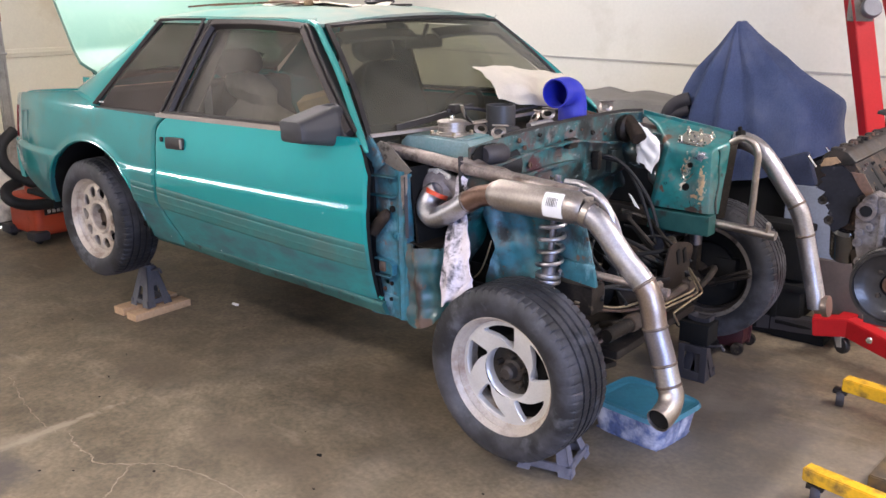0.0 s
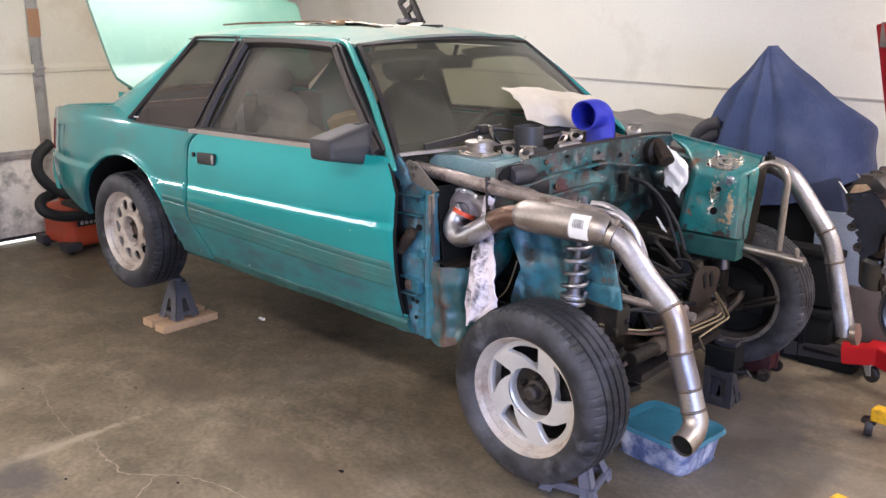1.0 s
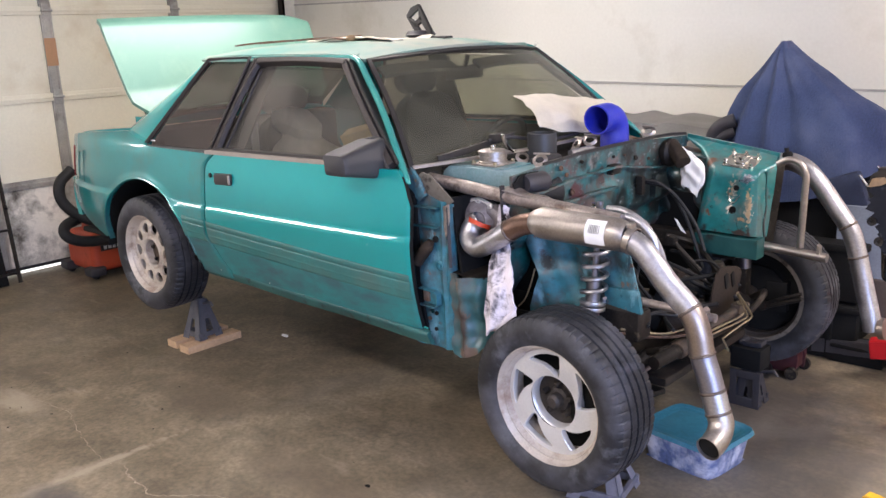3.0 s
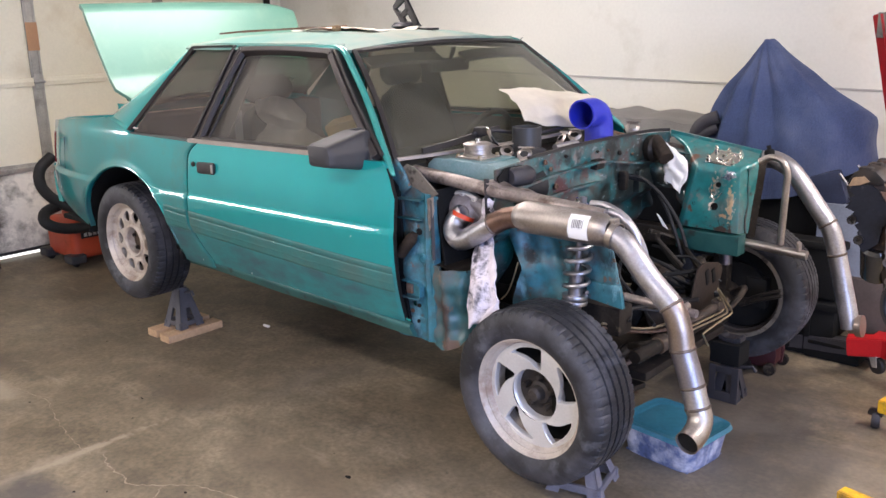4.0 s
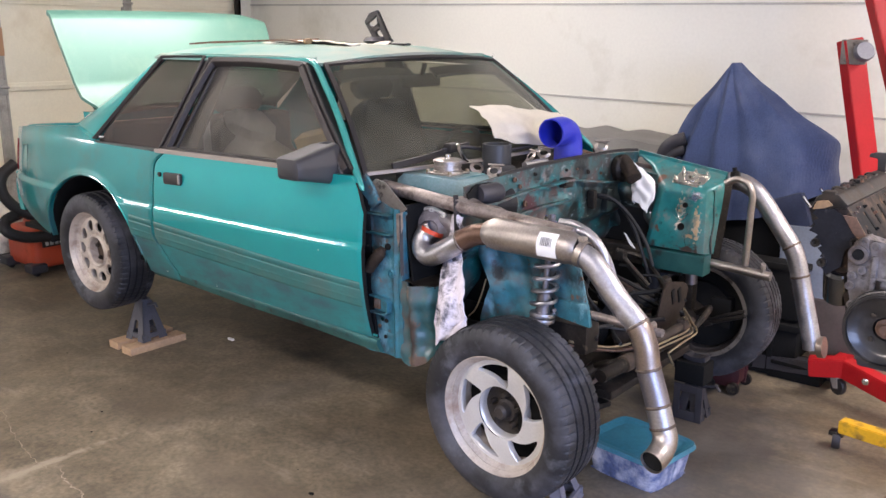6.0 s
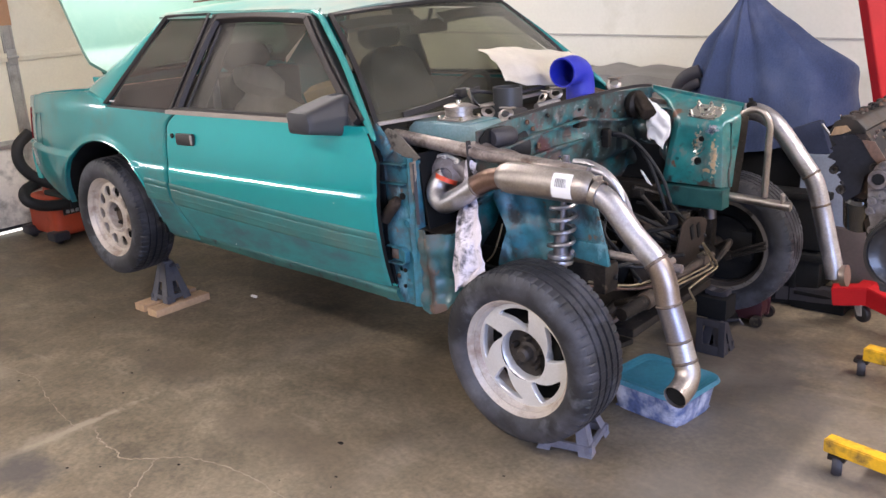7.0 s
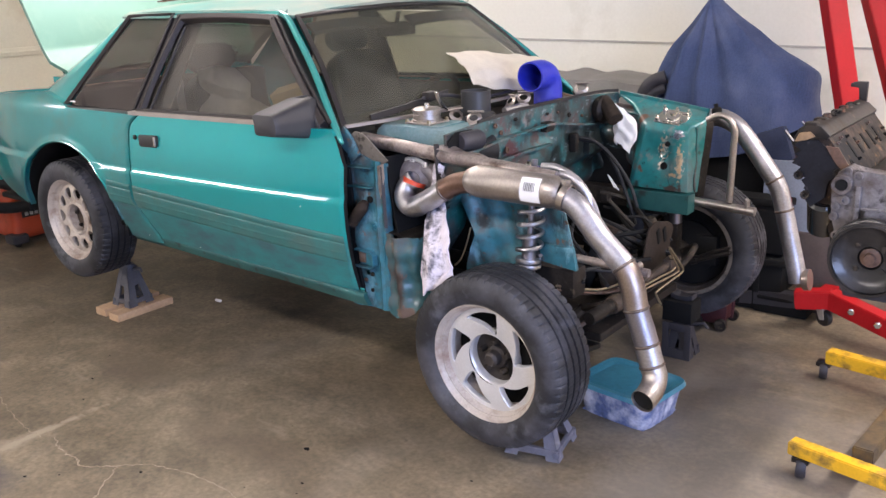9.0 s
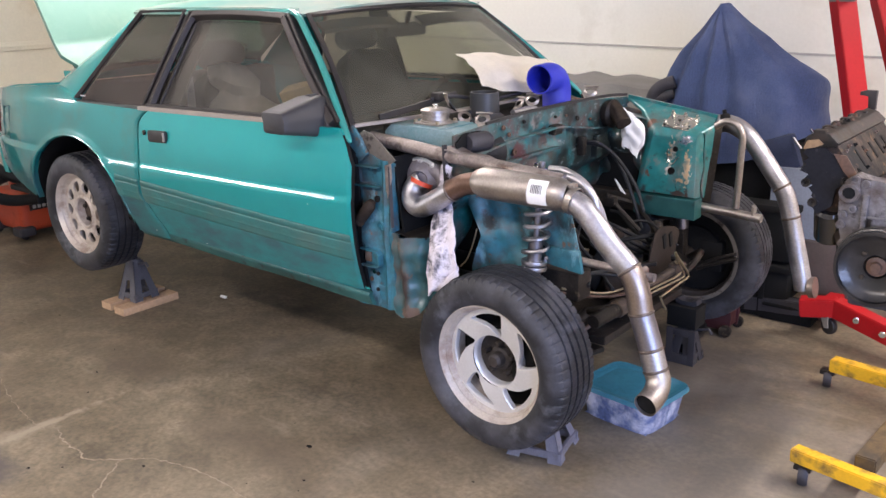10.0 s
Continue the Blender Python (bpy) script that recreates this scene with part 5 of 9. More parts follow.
def wheel(name, at, turn, R, rim_r, w, kind, label, inside=False):
    """A wheel as a part of the car; its own z axis points out of the car."""
    base = Matrix.Translation(at) @ turn
    t = bmesh.new()
    tyre_mesh(t, R, rim_r - 0.012, w)
    bmesh.ops.transform(t, matrix=base, verts=t.verts)
    top = part(name, t, M["rubber"], car, label, angle=30)
    b_ = bmesh.new()
    lip = w * 0.42
    lathe(b_, [(rim_r, lip), (rim_r + 0.003, lip - 0.006), (rim_r - 0.004, lip - 0.018), (rim_r - 0.02, lip - 0.02), (rim_r - 0.03, -0.06), (rim_r - 0.02, -w * 0.42), (rim_r, -w * 0.42),
               (rim_r - 0.008, -w * 0.41), (rim_r - 0.034, -0.06), (rim_r - 0.030, lip - 0.045), (rim_r - 0.014, lip - 0.012), (rim_r - 0.006, lip)], None, 64, closed=True)
    bmesh.ops.transform(b_, matrix=base, verts=b_.verts)
    part("rim_barrel", b_, M["dark_rim"] if inside else M["alloy_dull"], top)
    if inside:
        g = bmesh.new()
        lathe(g, [(rim_r - 0.020, -w * 0.425), (rim_r + 0.001, -w * 0.43), (rim_r + 0.003, -w * 0.40), (rim_r - 0.022, -w * 0.40)], None, 64, closed=True)
        bmesh.ops.transform(g, matrix=base, verts=g.verts)
        part("rim_lip", g, M["bare"], top)
    s = bmesh.new()
    lip -= 0.0 if kind == "star" else 0.008
    if kind == "star":
        fz = lambda u: lip - 0.044 + 0.006 * math.sin(math.pi * u)
        slotted_disc(s, 5, 0.093, 0.192, ((0.173, 55), (0.180, 8), (0.099, 0)), fz, 0.022)
        lathe(s, [(0.190, lip - 0.042), (rim_r - 0.022, lip - 0.044), (rim_r - 0.022, lip - 0.07), (0.190, lip - 0.07)], None, 64, closed=True)
        lathe(s, [(0.092, lip - 0.066), (0.096, lip - 0.060), (0.100, lip - 0.056), (0.100, lip - 0.09), (0.092, lip - 0.10)], None, 48, closed=True)
    else:
        fz = lambda u: lip - 0.034 + 0.008 * math.sin(math.pi * min(1, u * 1.1))
        holed_disc(s, 10, 0.088, rim_r - 0.034, 0.134, 0.0265, 0.0290, fz, 0.012)
        lathe(s, [(rim_r - 0.042, lip - 0.040), (rim_r - 0.026, lip - 0.024), (rim_r - 0.026, lip - 0.06), (rim_r - 0.042, lip - 0.07)], None, 64, closed=True)
        lathe(s, [(0.070, lip - 0.032), (0.078, lip - 0.024), (0.094, lip - 0.038), (0.094, lip - 0.08), (0.070, lip - 0.08)], None, 48, closed=True)
    bmesh.ops.transform(s, matrix=base, verts=s.verts)
    part("spokes", s, M["dark_rim"] if inside else M["alloy"] if kind == "star" else M["alloy_dull"], top)
    h = bmesh.new()
    if kind == "star":
        lathe(h, [(0.0, lip - 0.088), (0.093, lip - 0.088), (0.093, lip - 0.11), (0.0, lip - 0.11)], None, 32)
        lathe(h, [(0.0, lip - 0.035), (0.018, lip - 0.035), (0.026, lip - 0.045), (0.028, lip - 0.09), (0.0, lip - 0.09)], None, 24)
        lathe(h, [(0.028, lip - 0.070), (0.040, lip - 0.074), (0.044, lip - 0.09), (0.028, lip - 0.09)], None, 24, closed=True)
    else:
        lathe(h, [(0.0, lip - 0.066), (0.028, lip - 0.066), (0.034, lip - 0.072), (0.072, lip - 0.074), (0.072, lip - 0.09), (0.0, lip - 0.09)], None, 32)
    bmesh.ops.transform(h, matrix=base, verts=h.verts)
    part("hub", h, M["hub"] if kind == "star" else M["arm_brown"], top, "greasy hub")
    count = 5
    for k in range(count):
        nb = bmesh.new()
        a = 2 * math.pi * k / count + 0.3
        lathe(nb, [(0.0, lip - 0.058), (0.008, lip - 0.058), (0.011, lip - 0.064), (0.011, lip - 0.09), (0.0, lip - 0.09)], Matrix.Translation((0.056 * math.cos(a), 0.056 * math.sin(a), 0)), 6)
        bmesh.ops.transform(nb, matrix=base, verts=nb.verts)
        part("lug_nut", nb, M["dark_steel"], top)
    d = bmesh.new()
    lathe(d, [(0.0, -0.04), (0.130, -0.04), (0.130, -0.06), (0.0, -0.06)], None, 40)
    # wide black disc added to darken the openings behind the spokes
    lathe(d, [(0.0, lip - (0.112 if kind == "star" else 0.098)), (0.184, lip - (0.112 if kind == "star" else 0.098)), (0.184, lip - 0.118), (0.0, lip - 0.118)], None, 40)
    box(d, 0.04, 0.135, -0.07, 0.07, -0.07, 0.01, 0.01)
    bmesh.ops.transform(d, matrix=base, verts=d.verts)
    part("brake_and_shade_disc", d, M["black"], top)
    return top


OUT_RIGHT = Matrix.Rotation(radians(90), 4, "X")      # z axis to -y
OUT_LEFT = Matrix.Rotation(radians(-90), 4, "X")      # z axis to +y
wheel("wheel", (2.560, -0.735, 0.408), pose(0, 0, 0, 1.4, 0, -2.0) @ OUT_RIGHT, 0.311, 0.2165, 0.225, "star", "five-spoke alloy wheel with a worn tyre")
wheel("wheel", (0.010, -0.745, 0.568), OUT_RIGHT, 0.305, 0.211, 0.225, "ten", "ten-hole alloy wheel with a worn tyre")
wheel("wheel", (2.632, 0.755, 0.430), pose(0, 0, 0, 0, 0, 3) @ OUT_LEFT, 0.318, 0.2205, 0.225, "star", "five-spoke alloy wheel with a dark inner side", True)
wheel("wheel", (0.0, 0.745, 0.563), OUT_LEFT, 0.326, 0.208, 0.225, "ten", "ten-hole alloy wheel with a worn tyre")

# ---------------------------------------------------------------- the car: details of the right side
def flank_strip(points, w, h, off):
    bm = bmesh.new()
    tube(bm, [(x, -(flank(x, z) + off), z) for x, z in points], 0, flat=(w, h))
    return bm


bm = bmesh.new()
prism(bm, [(0.760, 1.018), (0.768, 1.008), (0.885, 1.012), (0.893, 1.022), (0.893, 1.055), (0.885, 1.064), (0.768, 1.060), (0.760, 1.050)], side_frame(-flank(0.82, 1.035) + 0.002), 0.012, 0.003)
handle = part("door_handle", bm, M["black_trim"], right_door, "black recessed door handle")
bm = bmesh.new()
box(bm, 0.876, 0.888, -flank(0.82, 1.035) - 0.016, -flank(0.82, 1.035) - 0.008, 1.018, 1.058, 0.003)
part("handle_latch", bm, M["grey_trim"], handle)
bm = bmesh.new()
lathe(bm, [(0, 0), (0.011, 0), (0.011, 0.006), (0, 0.008)], axis_pose((0.722, -flank(0.72, 1.045), 1.045), (0, -1, 0)), 16)
part("lock", bm, M["dark_steel"], handle)

# door mirror: tapered housing on a triangular foot
bm = bmesh.new()


def mirror_shell(u, v):
    # u runs outwards from the door, v round the housing
    a = 2 * math.pi * v
    y = lerp(-0.775, -0.985, u)
    low = lerp(1.106, 1.143, u)
    high = curve_at([(0, 1.262), (0.2, 1.258), (0.9, 1.222), (0.97, 1.216), (1.0, 1.204)], u)
    if u == 1:
        low += 0.010
    hh, zc = (high - low) / 2, (high + low) / 2
    ww = curve_at([(0, 0.048), (0.2, 0.060), (0.90, 0.060), (0.97, 0.056), (1.0, 0.044)], u)
    c, s = math.cos(a), math.sin(a)
    d = (abs(c) ** 7 + abs(s) ** 7) ** (-1 / 7)
    return Vector((1.735 + 0.035 * (1 - u) + ww * c * d - 0.30 * max(0, hh * s * d - 0.004), y, zc + hh * s * d))


sheet(bm, mirror_shell, 30, 48)
bmesh.ops.remove_doubles(bm, verts=bm.verts, dist=1e-5)
bmesh.ops.holes_fill(bm, edges=[e for e in bm.edges if e.is_boundary])
mirror = part("door_mirror", bm, M["mirror_plastic"], right_door, "dusty dark grey door mirror")
bm = bmesh.new()
prism(bm, [(1.655, 1.148), (1.865, 1.136), (1.82, 1.200), (1.755, 1.268), (1.69, 1.255)], side_frame(-0.765), 0.050, 0.010)
part("mirror_foot", bm, M["mirror_plastic"], mirror)
bm = bmesh.new()
box(bm, 1.676, 1.686, -0.96, -0.82, 1.150, 1.205, 0.003)
part("mirror_glass", bm, M["chrome"], mirror)
bm = bmesh.new()
prism(bm, [(0.09, 1.163), (0.165, 1.163), (0.168, 1.169), (0.093, 1.169)], side_frame(-glass_y(1.166) - 0.003), 0.003)
part("window_sticker", bm, M["paper"], car, "thin white strip on the quarter glass")
# pale bead stands for light reflected along the door's lower hem
bm = flank_strip([(0.56, sill(0.56) + 0.036), (1.2, sill(1.2) + 0.036), (2.0, sill(2.0) + 0.036)], 0.004, 0.008, -0.012)
part("sill_highlight", bm, M["paint_pillar"], car)

# wiper
bm = bmesh.new()
wp = [screen(0.985, v) + Vector((0.02, 0, 0.022)) for v in (0.58, 0.50, 0.40)]
tube(bm, smooth_path(wp + [screen(0.93, 0.30) + Vector((0.02, 0, 0.03)), screen(0.93, 0.22) + Vector((0.02, 0, 0.03))], 5), 0.007, 8)
wiper = part("wiper_arm", bm, M["stand_dark"], windscreen)
bm = bmesh.new()
tube(bm, [screen(0.985, 0.06) + Vector((0.02, 0, 0.018)), screen(0.95, 0.16) + Vector((0.02, 0, 0.018)), screen(0.89, 0.32) + Vector((0.02, 0, 0.018))], 0, flat=(0.012, 0.022))
box(bm, -0.02, 0.02, -0.03, 0.03, -0.01, 0.02, 0.005, Matrix.Translation(screen(0.925, 0.25) + Vector((0.022, 0, 0.03))))
part("wiper_blade", bm, M["black_trim"], wiper)

# ---------------------------------------------------------------- the car: stripped front end
# scuttle between the windscreen and the bulkhead
bm = bmesh.new()
sheet(bm, lambda u, v: Vector((lerp(1.905 + 0.15 * (1 - (2 * v - 1) ** 2), 2.275, u), lerp(-0.585, 0.70, v), lerp(1.135, 1.118, u) - 0.035 * math.sin(math.pi * u))), 6, 20, 0.02, (0, 0, 1))
scuttle = part("scuttle", bm, M["dark_steel"], car, "dark dusty scuttle panel below the windscreen")
for k in range(14):
    bm = bmesh.new()
    y = -0.30 + 0.065 * k
    box(bm, 2.10, 2.22, y, y + 0.02, 1.098, 1.112, 0.004)
    part("vent_slat", bm, M["black_trim"], scuttle)
bm = bmesh.new()
tube(bm, smooth_path([(2.280, -0.44, 1.150), (2.292, -0.2, 1.163), (2.296, 0.1, 1.164), (2.292, 0.45, 1.158), (2.28, 0.66, 1.140)], 6), 0, flat=(0.010, 0.012))
part("scuttle_seal", bm, M["black_trim"], scuttle)

# bulkhead with pressed ribs and a lower, deeper part
bm = bmesh.new()


def bulkhead(u, v):
    y = lerp(-0.64, 0.66, u)
    z = lerp(1.158 - 0.06 * y * y, 0.62, v)
    x = 2.288 - 0.05 * soft((0.90 - z) / 0.06) - 0.10 * soft((0.80 - z) / 0.2)
    x += 0.010 * math.sin(y * 22) * soft((1.09 - z) / 0.03) * soft((z - 0.94) / 0.03)
    x += 0.012 * soft((0.12 - abs(y + 0.05)) / 0.03) * soft((1.02 - z) / 0.02)
    return Vector((x, y, z))


sheet(bm, bulkhead, 60, 34, 0.012, (1, 0, 0))
fire = part("bulkhead", bm, M["paint_bay"], car, "teal bulkhead with rust and bare patches")
bm = bmesh.new()
tube(bm, smooth_path([(2.300, -0.60, 1.062), (2.305, -0.48, 1.059), (2.308, -0.345, 1.072), (2.31, -0.10, 1.077), (2.31, 0.044, 1.077), (2.31, 0.36, 1.030), (2.31, 0.60, 1.015)], 5), 0, flat=(0.026, 0.008))
part("pressed_ledge", bm, M["paint_bay"], fire)
bm = bmesh.new()
tube(bm, smooth_path([(2.30, -0.46, 0.985), (2.315, -0.20, 1.0), (2.32, 0.0, 1.0)], 6), 0, flat=(0.020, 0.010))
part("brace", bm, M["paint_bay"], fire)
rnd = random.Random(4)
for y, z, r in ((-0.352, 1.125, 0.015), (-0.214, 1.130, 0.012), (-0.316, 1.094, 0.014), (-0.462, 1.098, 0.018), (0.192, 1.092, 0.016), (0.016, 1.120, 0.010), (-0.279, 1.022, 0.020), (0.10, 1.115, 0.008), (0.30, 1.075, 0.010)):
    bm = bmesh.new()
    r *= 0.65
    lathe(bm, [(0, -0.002), (r * 0.5, -0.002), (r * 0.6, 0.002), (r, 0.0), (r, -0.006)], axis_pose((2.300, y, z), (1, 0, 0.1)), 14)
    part("grommet", bm, rnd.choice((M["rust"], M["dark_steel"], M["dark_red"])), fire)
for k in range(5):
    # slanting ribs pressed into the lower panel
    bm = bmesh.new()
    z = 1.022 - 0.027 * k
    tube(bm, smooth_path([(2.262, -0.125 + 0.02 * k, z + 0.002), (2.276, -0.03 + 0.02 * k, z), (2.276, 0.10, z - 0.002), (2.262, 0.19, z - 0.006)], 4), 0.008, 8)
    part("rib", bm, M["paint_bay"], fire)
for y, w, z0, z1 in ((0.33, 0.05, 0.90, 1.0), (0.21, 0.03, 0.93, 1.01), (-0.02, 0.06, 1.05, 1.09)):
    bm = bmesh.new()
    box(bm, 2.285, 2.318, y, y + w, z0, z1, 0.005)
    part("bracket", bm, rnd.choice((M["paint_bay"], M["dark_steel"])), fire)
bm = bmesh.new()
lathe(bm, [(0, 0), (0.055, 0), (0.06, 0.01), (0.06, 0.16), (0, 0.16)], axis_pose((2.215, -0.50, 1.035), (0.35, 1, 0.02)), 24)
part("heater_duct", bm, M["hose"], fire, "dark grey duct in a rough opening")
# flat black plate stands for the dark inside of a torn opening
bm = bmesh.new()
edge_ = random.Random(17)
prism(bm, [(-0.545 + (0.098 + edge_.uniform(-0.008, 0.008)) * math.cos(a), 1.104 + (0.036 + edge_.uniform(-0.005, 0.005)) * math.sin(a)) for a in (0.3 * k for k in range(21))], cross_frame(2.296), 0.005)
part("duct_opening", bm, M["black"], fire, "black plate for a dark torn opening in the bulkhead")
bm = bmesh.new()
lathe(bm, [(0, 0), (0.030, 0), (0.036, 0.012), (0.036, 0.10), (0.028, 0.115), (0, 0.118)], axis_pose((2.300, -0.585, 1.100), (0.12, 1, -0.02)), 20)
part("duct_end", bm, M["stand_dark"], fire, "grey duct end in the opening")
# steering shaft tube at the far end, wrapped in a rag
bm = bmesh.new()
lathe(bm, [(0, 0), (0.055, 0), (0.062, 0.015), (0.062, 0.035), (0.048, 0.05), (0, 0.05)], axis_pose((2.295, 0.455, 1.082), (1, -0.15, 0)), 24)
part("booster_mount", bm, M["dark_steel"], fire)
bm = bmesh.new()
tube(bm, smooth_path([(2.32, 0.45, 1.110), (2.365, 0.42, 1.090), (2.405, 0.388, 1.062), (2.418, 0.378, 1.050)], 4), [0.034] * 12 + [0.028], 20)
part("sleeve", bm, M["tan_dark"], fire, "brown rusty sleeve")

# right scuttle end: teal box with a pale dusty front
bm = bmesh.new()
prism(bm, [(1.900, 1.075), (1.915, 1.120), (1.945, 1.146), (2.235, 1.140), (2.262, 1.120), (2.262, 1.050), (1.96, 1.052)], side_frame(-0.39), 0.20, 0.012)
cowl_box = part("scuttle_end", bm, M["paint_pale"], car, "dusty teal sheet-metal box at the scuttle end")
bm = bmesh.new()
prism(bm, [(2.00, -0.575), (2.20, -0.575), (2.20, -0.41), (2.00, -0.41)], flat_frame(1.142), 0.004)
part("box_top", bm, M["paint_pale"], cowl_box)
# filler cap on top
bm = bmesh.new()
C = (2.095, -0.505)
box(bm, C[0] - 0.060, C[0] + 0.060, C[1] - 0.060, C[1] + 0.060, 1.146, 1.154, 0.003)
lathe(bm, [(0, 1.152), (0.055, 1.152), (0.055, 1.160), (0.051, 1.162), (0.051, 1.174), (0.053, 1.175), (0.053, 1.179), (0.051, 1.180), (0.051, 1.190), (0.055, 1.192), (0.055, 1.198), (0.047, 1.202), (0, 1.203)], Matrix.Translation((*C, 0)), 36)
cap = part("filler_cap", bm, M["warm_steel"], cowl_box, "polished metal filler cap")
bm = bmesh.new()
lathe(bm, [(0, 1.202), (0.010, 1.202), (0.008, 1.210), (0.012, 1.212), (0.012, 1.219), (0, 1.221)], Matrix.Translation((*C, 0)), 16)
part("cap_knob", bm, M["chrome"], cap)
for dx, dy in ((-0.052, -0.052), (0.052, -0.052), (0.052, 0.052), (-0.052, 0.052)):
    bm = bmesh.new()
    lathe(bm, [(0, 1.153), (0.008, 1.153), (0.008, 1.163), (0, 1.166)], Matrix.Translation((C[0] + dx, C[1] + dy, 0)), 6)
    part("cap_bolt", bm, M["line"], cap)

# folded plate lying along the rail tube
bm = bmesh.new()


def rail_plate(u, v):
    x = lerp(2.25, 2.44, u)
    skew = 0.012 * math.sin(11 * u) * v
    return Vector((x + 0.02 * v, -lerp(0.668, 0.600, v) + 0.015 * u, lerp(1.092, 1.056, u) + 0.006 * math.sin(math.pi * v) + skew * 0.4 - 0.014 * soft((v - 0.85) / 0.15)))


sheet(bm, rail_plate, 26, 8, 0.003, (0, 0, 1))
part("rail_plate", bm, M["rail_metal"], car, "worn folded steel plate on the rail")
bm = bmesh.new()
tube(bm, [(2.262, -0.665, 1.105), (2.262, -0.664, 1.085), (2.268, -0.665, 0.97)], 0, flat=(0.018, 0.006))
part("rail_clip", bm, M["dark_steel"], car)
# tan-grey fender gusset and rail along the right edge
bm = bmesh.new()
prism(bm, [(1.922, 1.120), (1.955, 1.142), (2.000, 1.132), (2.105, 1.046), (2.068, 1.022), (2.036, 1.014), (1.966, 1.052)], side_frame(-0.742), 0.006, 0.002)
part("fender_gusset", bm, M["bare"], car, "bare grey gusset plate")
bm = bmesh.new()
prism(bm, [(2.064, 1.026), (2.094, 1.036), (2.096, 0.985), (2.082, 0.935), (2.072, 0.905), (2.066, 0.945)], side_frame(-0.757), 0.004, 0.0015)
part("pillar_flange", bm, M["rail_metal"], car, "worn grey flange along the pillar")
bm = bmesh.new()
prism(bm, [(1.86, 1.118), (1.915, 1.160), (1.950, 1.118), (1.985, 1.060), (1.950, 1.030), (1.915, 1.060)], side_frame(-0.752), 0.014, 0.004)
part("pillar_foot", bm, M["paint_blue"], car)
for side in (-1, 1):
    bm = bmesh.new()
    path = smooth_path([(1.905, side * 0.655, 1.098), (2.10, side * 0.65, 1.080), (2.35, side * 0.64, 1.055), (2.62, side * 0.63, 1.032), (2.72, side * 0.625, 1.022)], 6)
    tube(bm, path, 0.025, 14)
    part("rail_tube", bm, M["rust"] if side > 0 else M["rail_metal"], car, "worn steel rail tube")
    bm = bmesh.new()

    def flange(u, v, side=side):
        x = lerp(2.16, 2.72, u)
        return Vector((x, side * lerp(0.635, 0.585 if side < 0 else 0.53, v), lerp(1.078, 1.040, u) + 0.012 * math.sin(7 * u) * v * 0.3))
    sheet(bm, flange, 20, 4, 0.006, (0, 0, 1))
    part("apron_flange", bm, M["paint_bay"], car)
    # inner apron, bulging round the wheel
    bm = bmesh.new()

    def apron(u, v, side=side):
        z = lerp(1.02, lerp(0.56, 0.70, soft((u - 0.5) / 0.25)) if side < 0 else 0.74, v)
        x0 = curve_at([(0.56, 2.31), (0.64, 2.315), (0.714, 2.328), (0.769, 2.354), (0.839, 2.304), (0.895, 2.27), (1.02, 2.25)], z)
        x = lerp(x0 if side < 0 else 2.12, 2.685 if side < 0 else 2.73, u)
        bulge = 0.055 * math.exp(-((x - 2.36) / 0.10) ** 2 - ((z - 0.72) / 0.12) ** 2) + 0.03 * math.exp(-((x - 2.60) / 0.08) ** 2 - ((z - 0.95) / 0.1) ** 2)
        crumple = 0.006 * math.sin(31 * x + 9 * z) * math.sin(17 * z + 3) + 0.006 * math.sin(47 * z - 12 * x) + 0.005 * math.sin(70 * x + 33 * z)
        crumple += 0.03 * soft((2.36 - x) / 0.06) * (1 if side < 0 else 0)
        return Vector((x, side * (0.515 + bulge + crumple), z))
    sheet(bm, apron, 44, 36, 0.012, (0, side, 0))
    part("inner_apron", bm, M["paint_blue"] if side < 0 else M["paint_bay"], car)
    # strut tower: tapered box towards the bay
    bm = bmesh.new()

    def tower_far(u, v):
        # at each station: back edge of the top, fold, foot
        stations = (((2.31, 0.62, 1.128), (2.40, 0.60, 1.080), (2.40, 0.59, 0.758)), ((2.45, 0.62, 1.107), (2.492, 0.487, 1.030), (2.455, 0.455, 0.757)),
                    ((2.475, 0.62, 1.103), (2.520, 0.470, 1.022), (2.475, 0.442, 0.756)), ((2.58, 0.62, 1.088), (2.60, 0.467, 1.021), (2.59, 0.440, 0.755)),
                    ((2.675, 0.62, 1.074), (2.684, 0.467, 1.020), (2.695, 0.440, 0.754)), ((2.70, 0.62, 1.070), (2.706, 0.474, 1.021), (2.717, 0.447, 0.753)),
                    ((2.727, 0.62, 1.066), (2.745, 0.56, 1.044), (2.718, 0.555, 0.735)))
        k = u * (len(stations) - 1)
        i = min(int(k), len(stations) - 2)
        back, fold, foot = (Vector(p).lerp(Vector(q), soft(k - i) * 0.5 + (k - i) * 0.5) for p, q in zip(stations[i], stations[i + 1]))
        p, q = back.lerp(fold, 0.80), fold.lerp(foot, 0.10)
        if v < 0.25:
            r = back.lerp(p, v / 0.25)
        elif v < 0.45:
            t = (v - 0.25) / 0.2
            r = p.lerp(fold, t).lerp(fold.lerp(q, t), t)
        else:
            r = q.lerp(foot, (v - 0.45) / 0.55)
        dent = 0.010 * math.exp(-((r.x - 2.60) / 0.05) ** 2 - ((r.z - 0.90) / 0.06) ** 2) - 0.006 * math.exp(-((r.x - 2.665) / 0.018) ** 2 - ((r.z - 0.88) / 0.07) ** 2)
        return r + Vector((0, dent, 0)) + crumple(r * 9, 6, 0.0035, 1.0)
    if side > 0:
        sheet(bm, tower_far, 60, 48, 0.006)
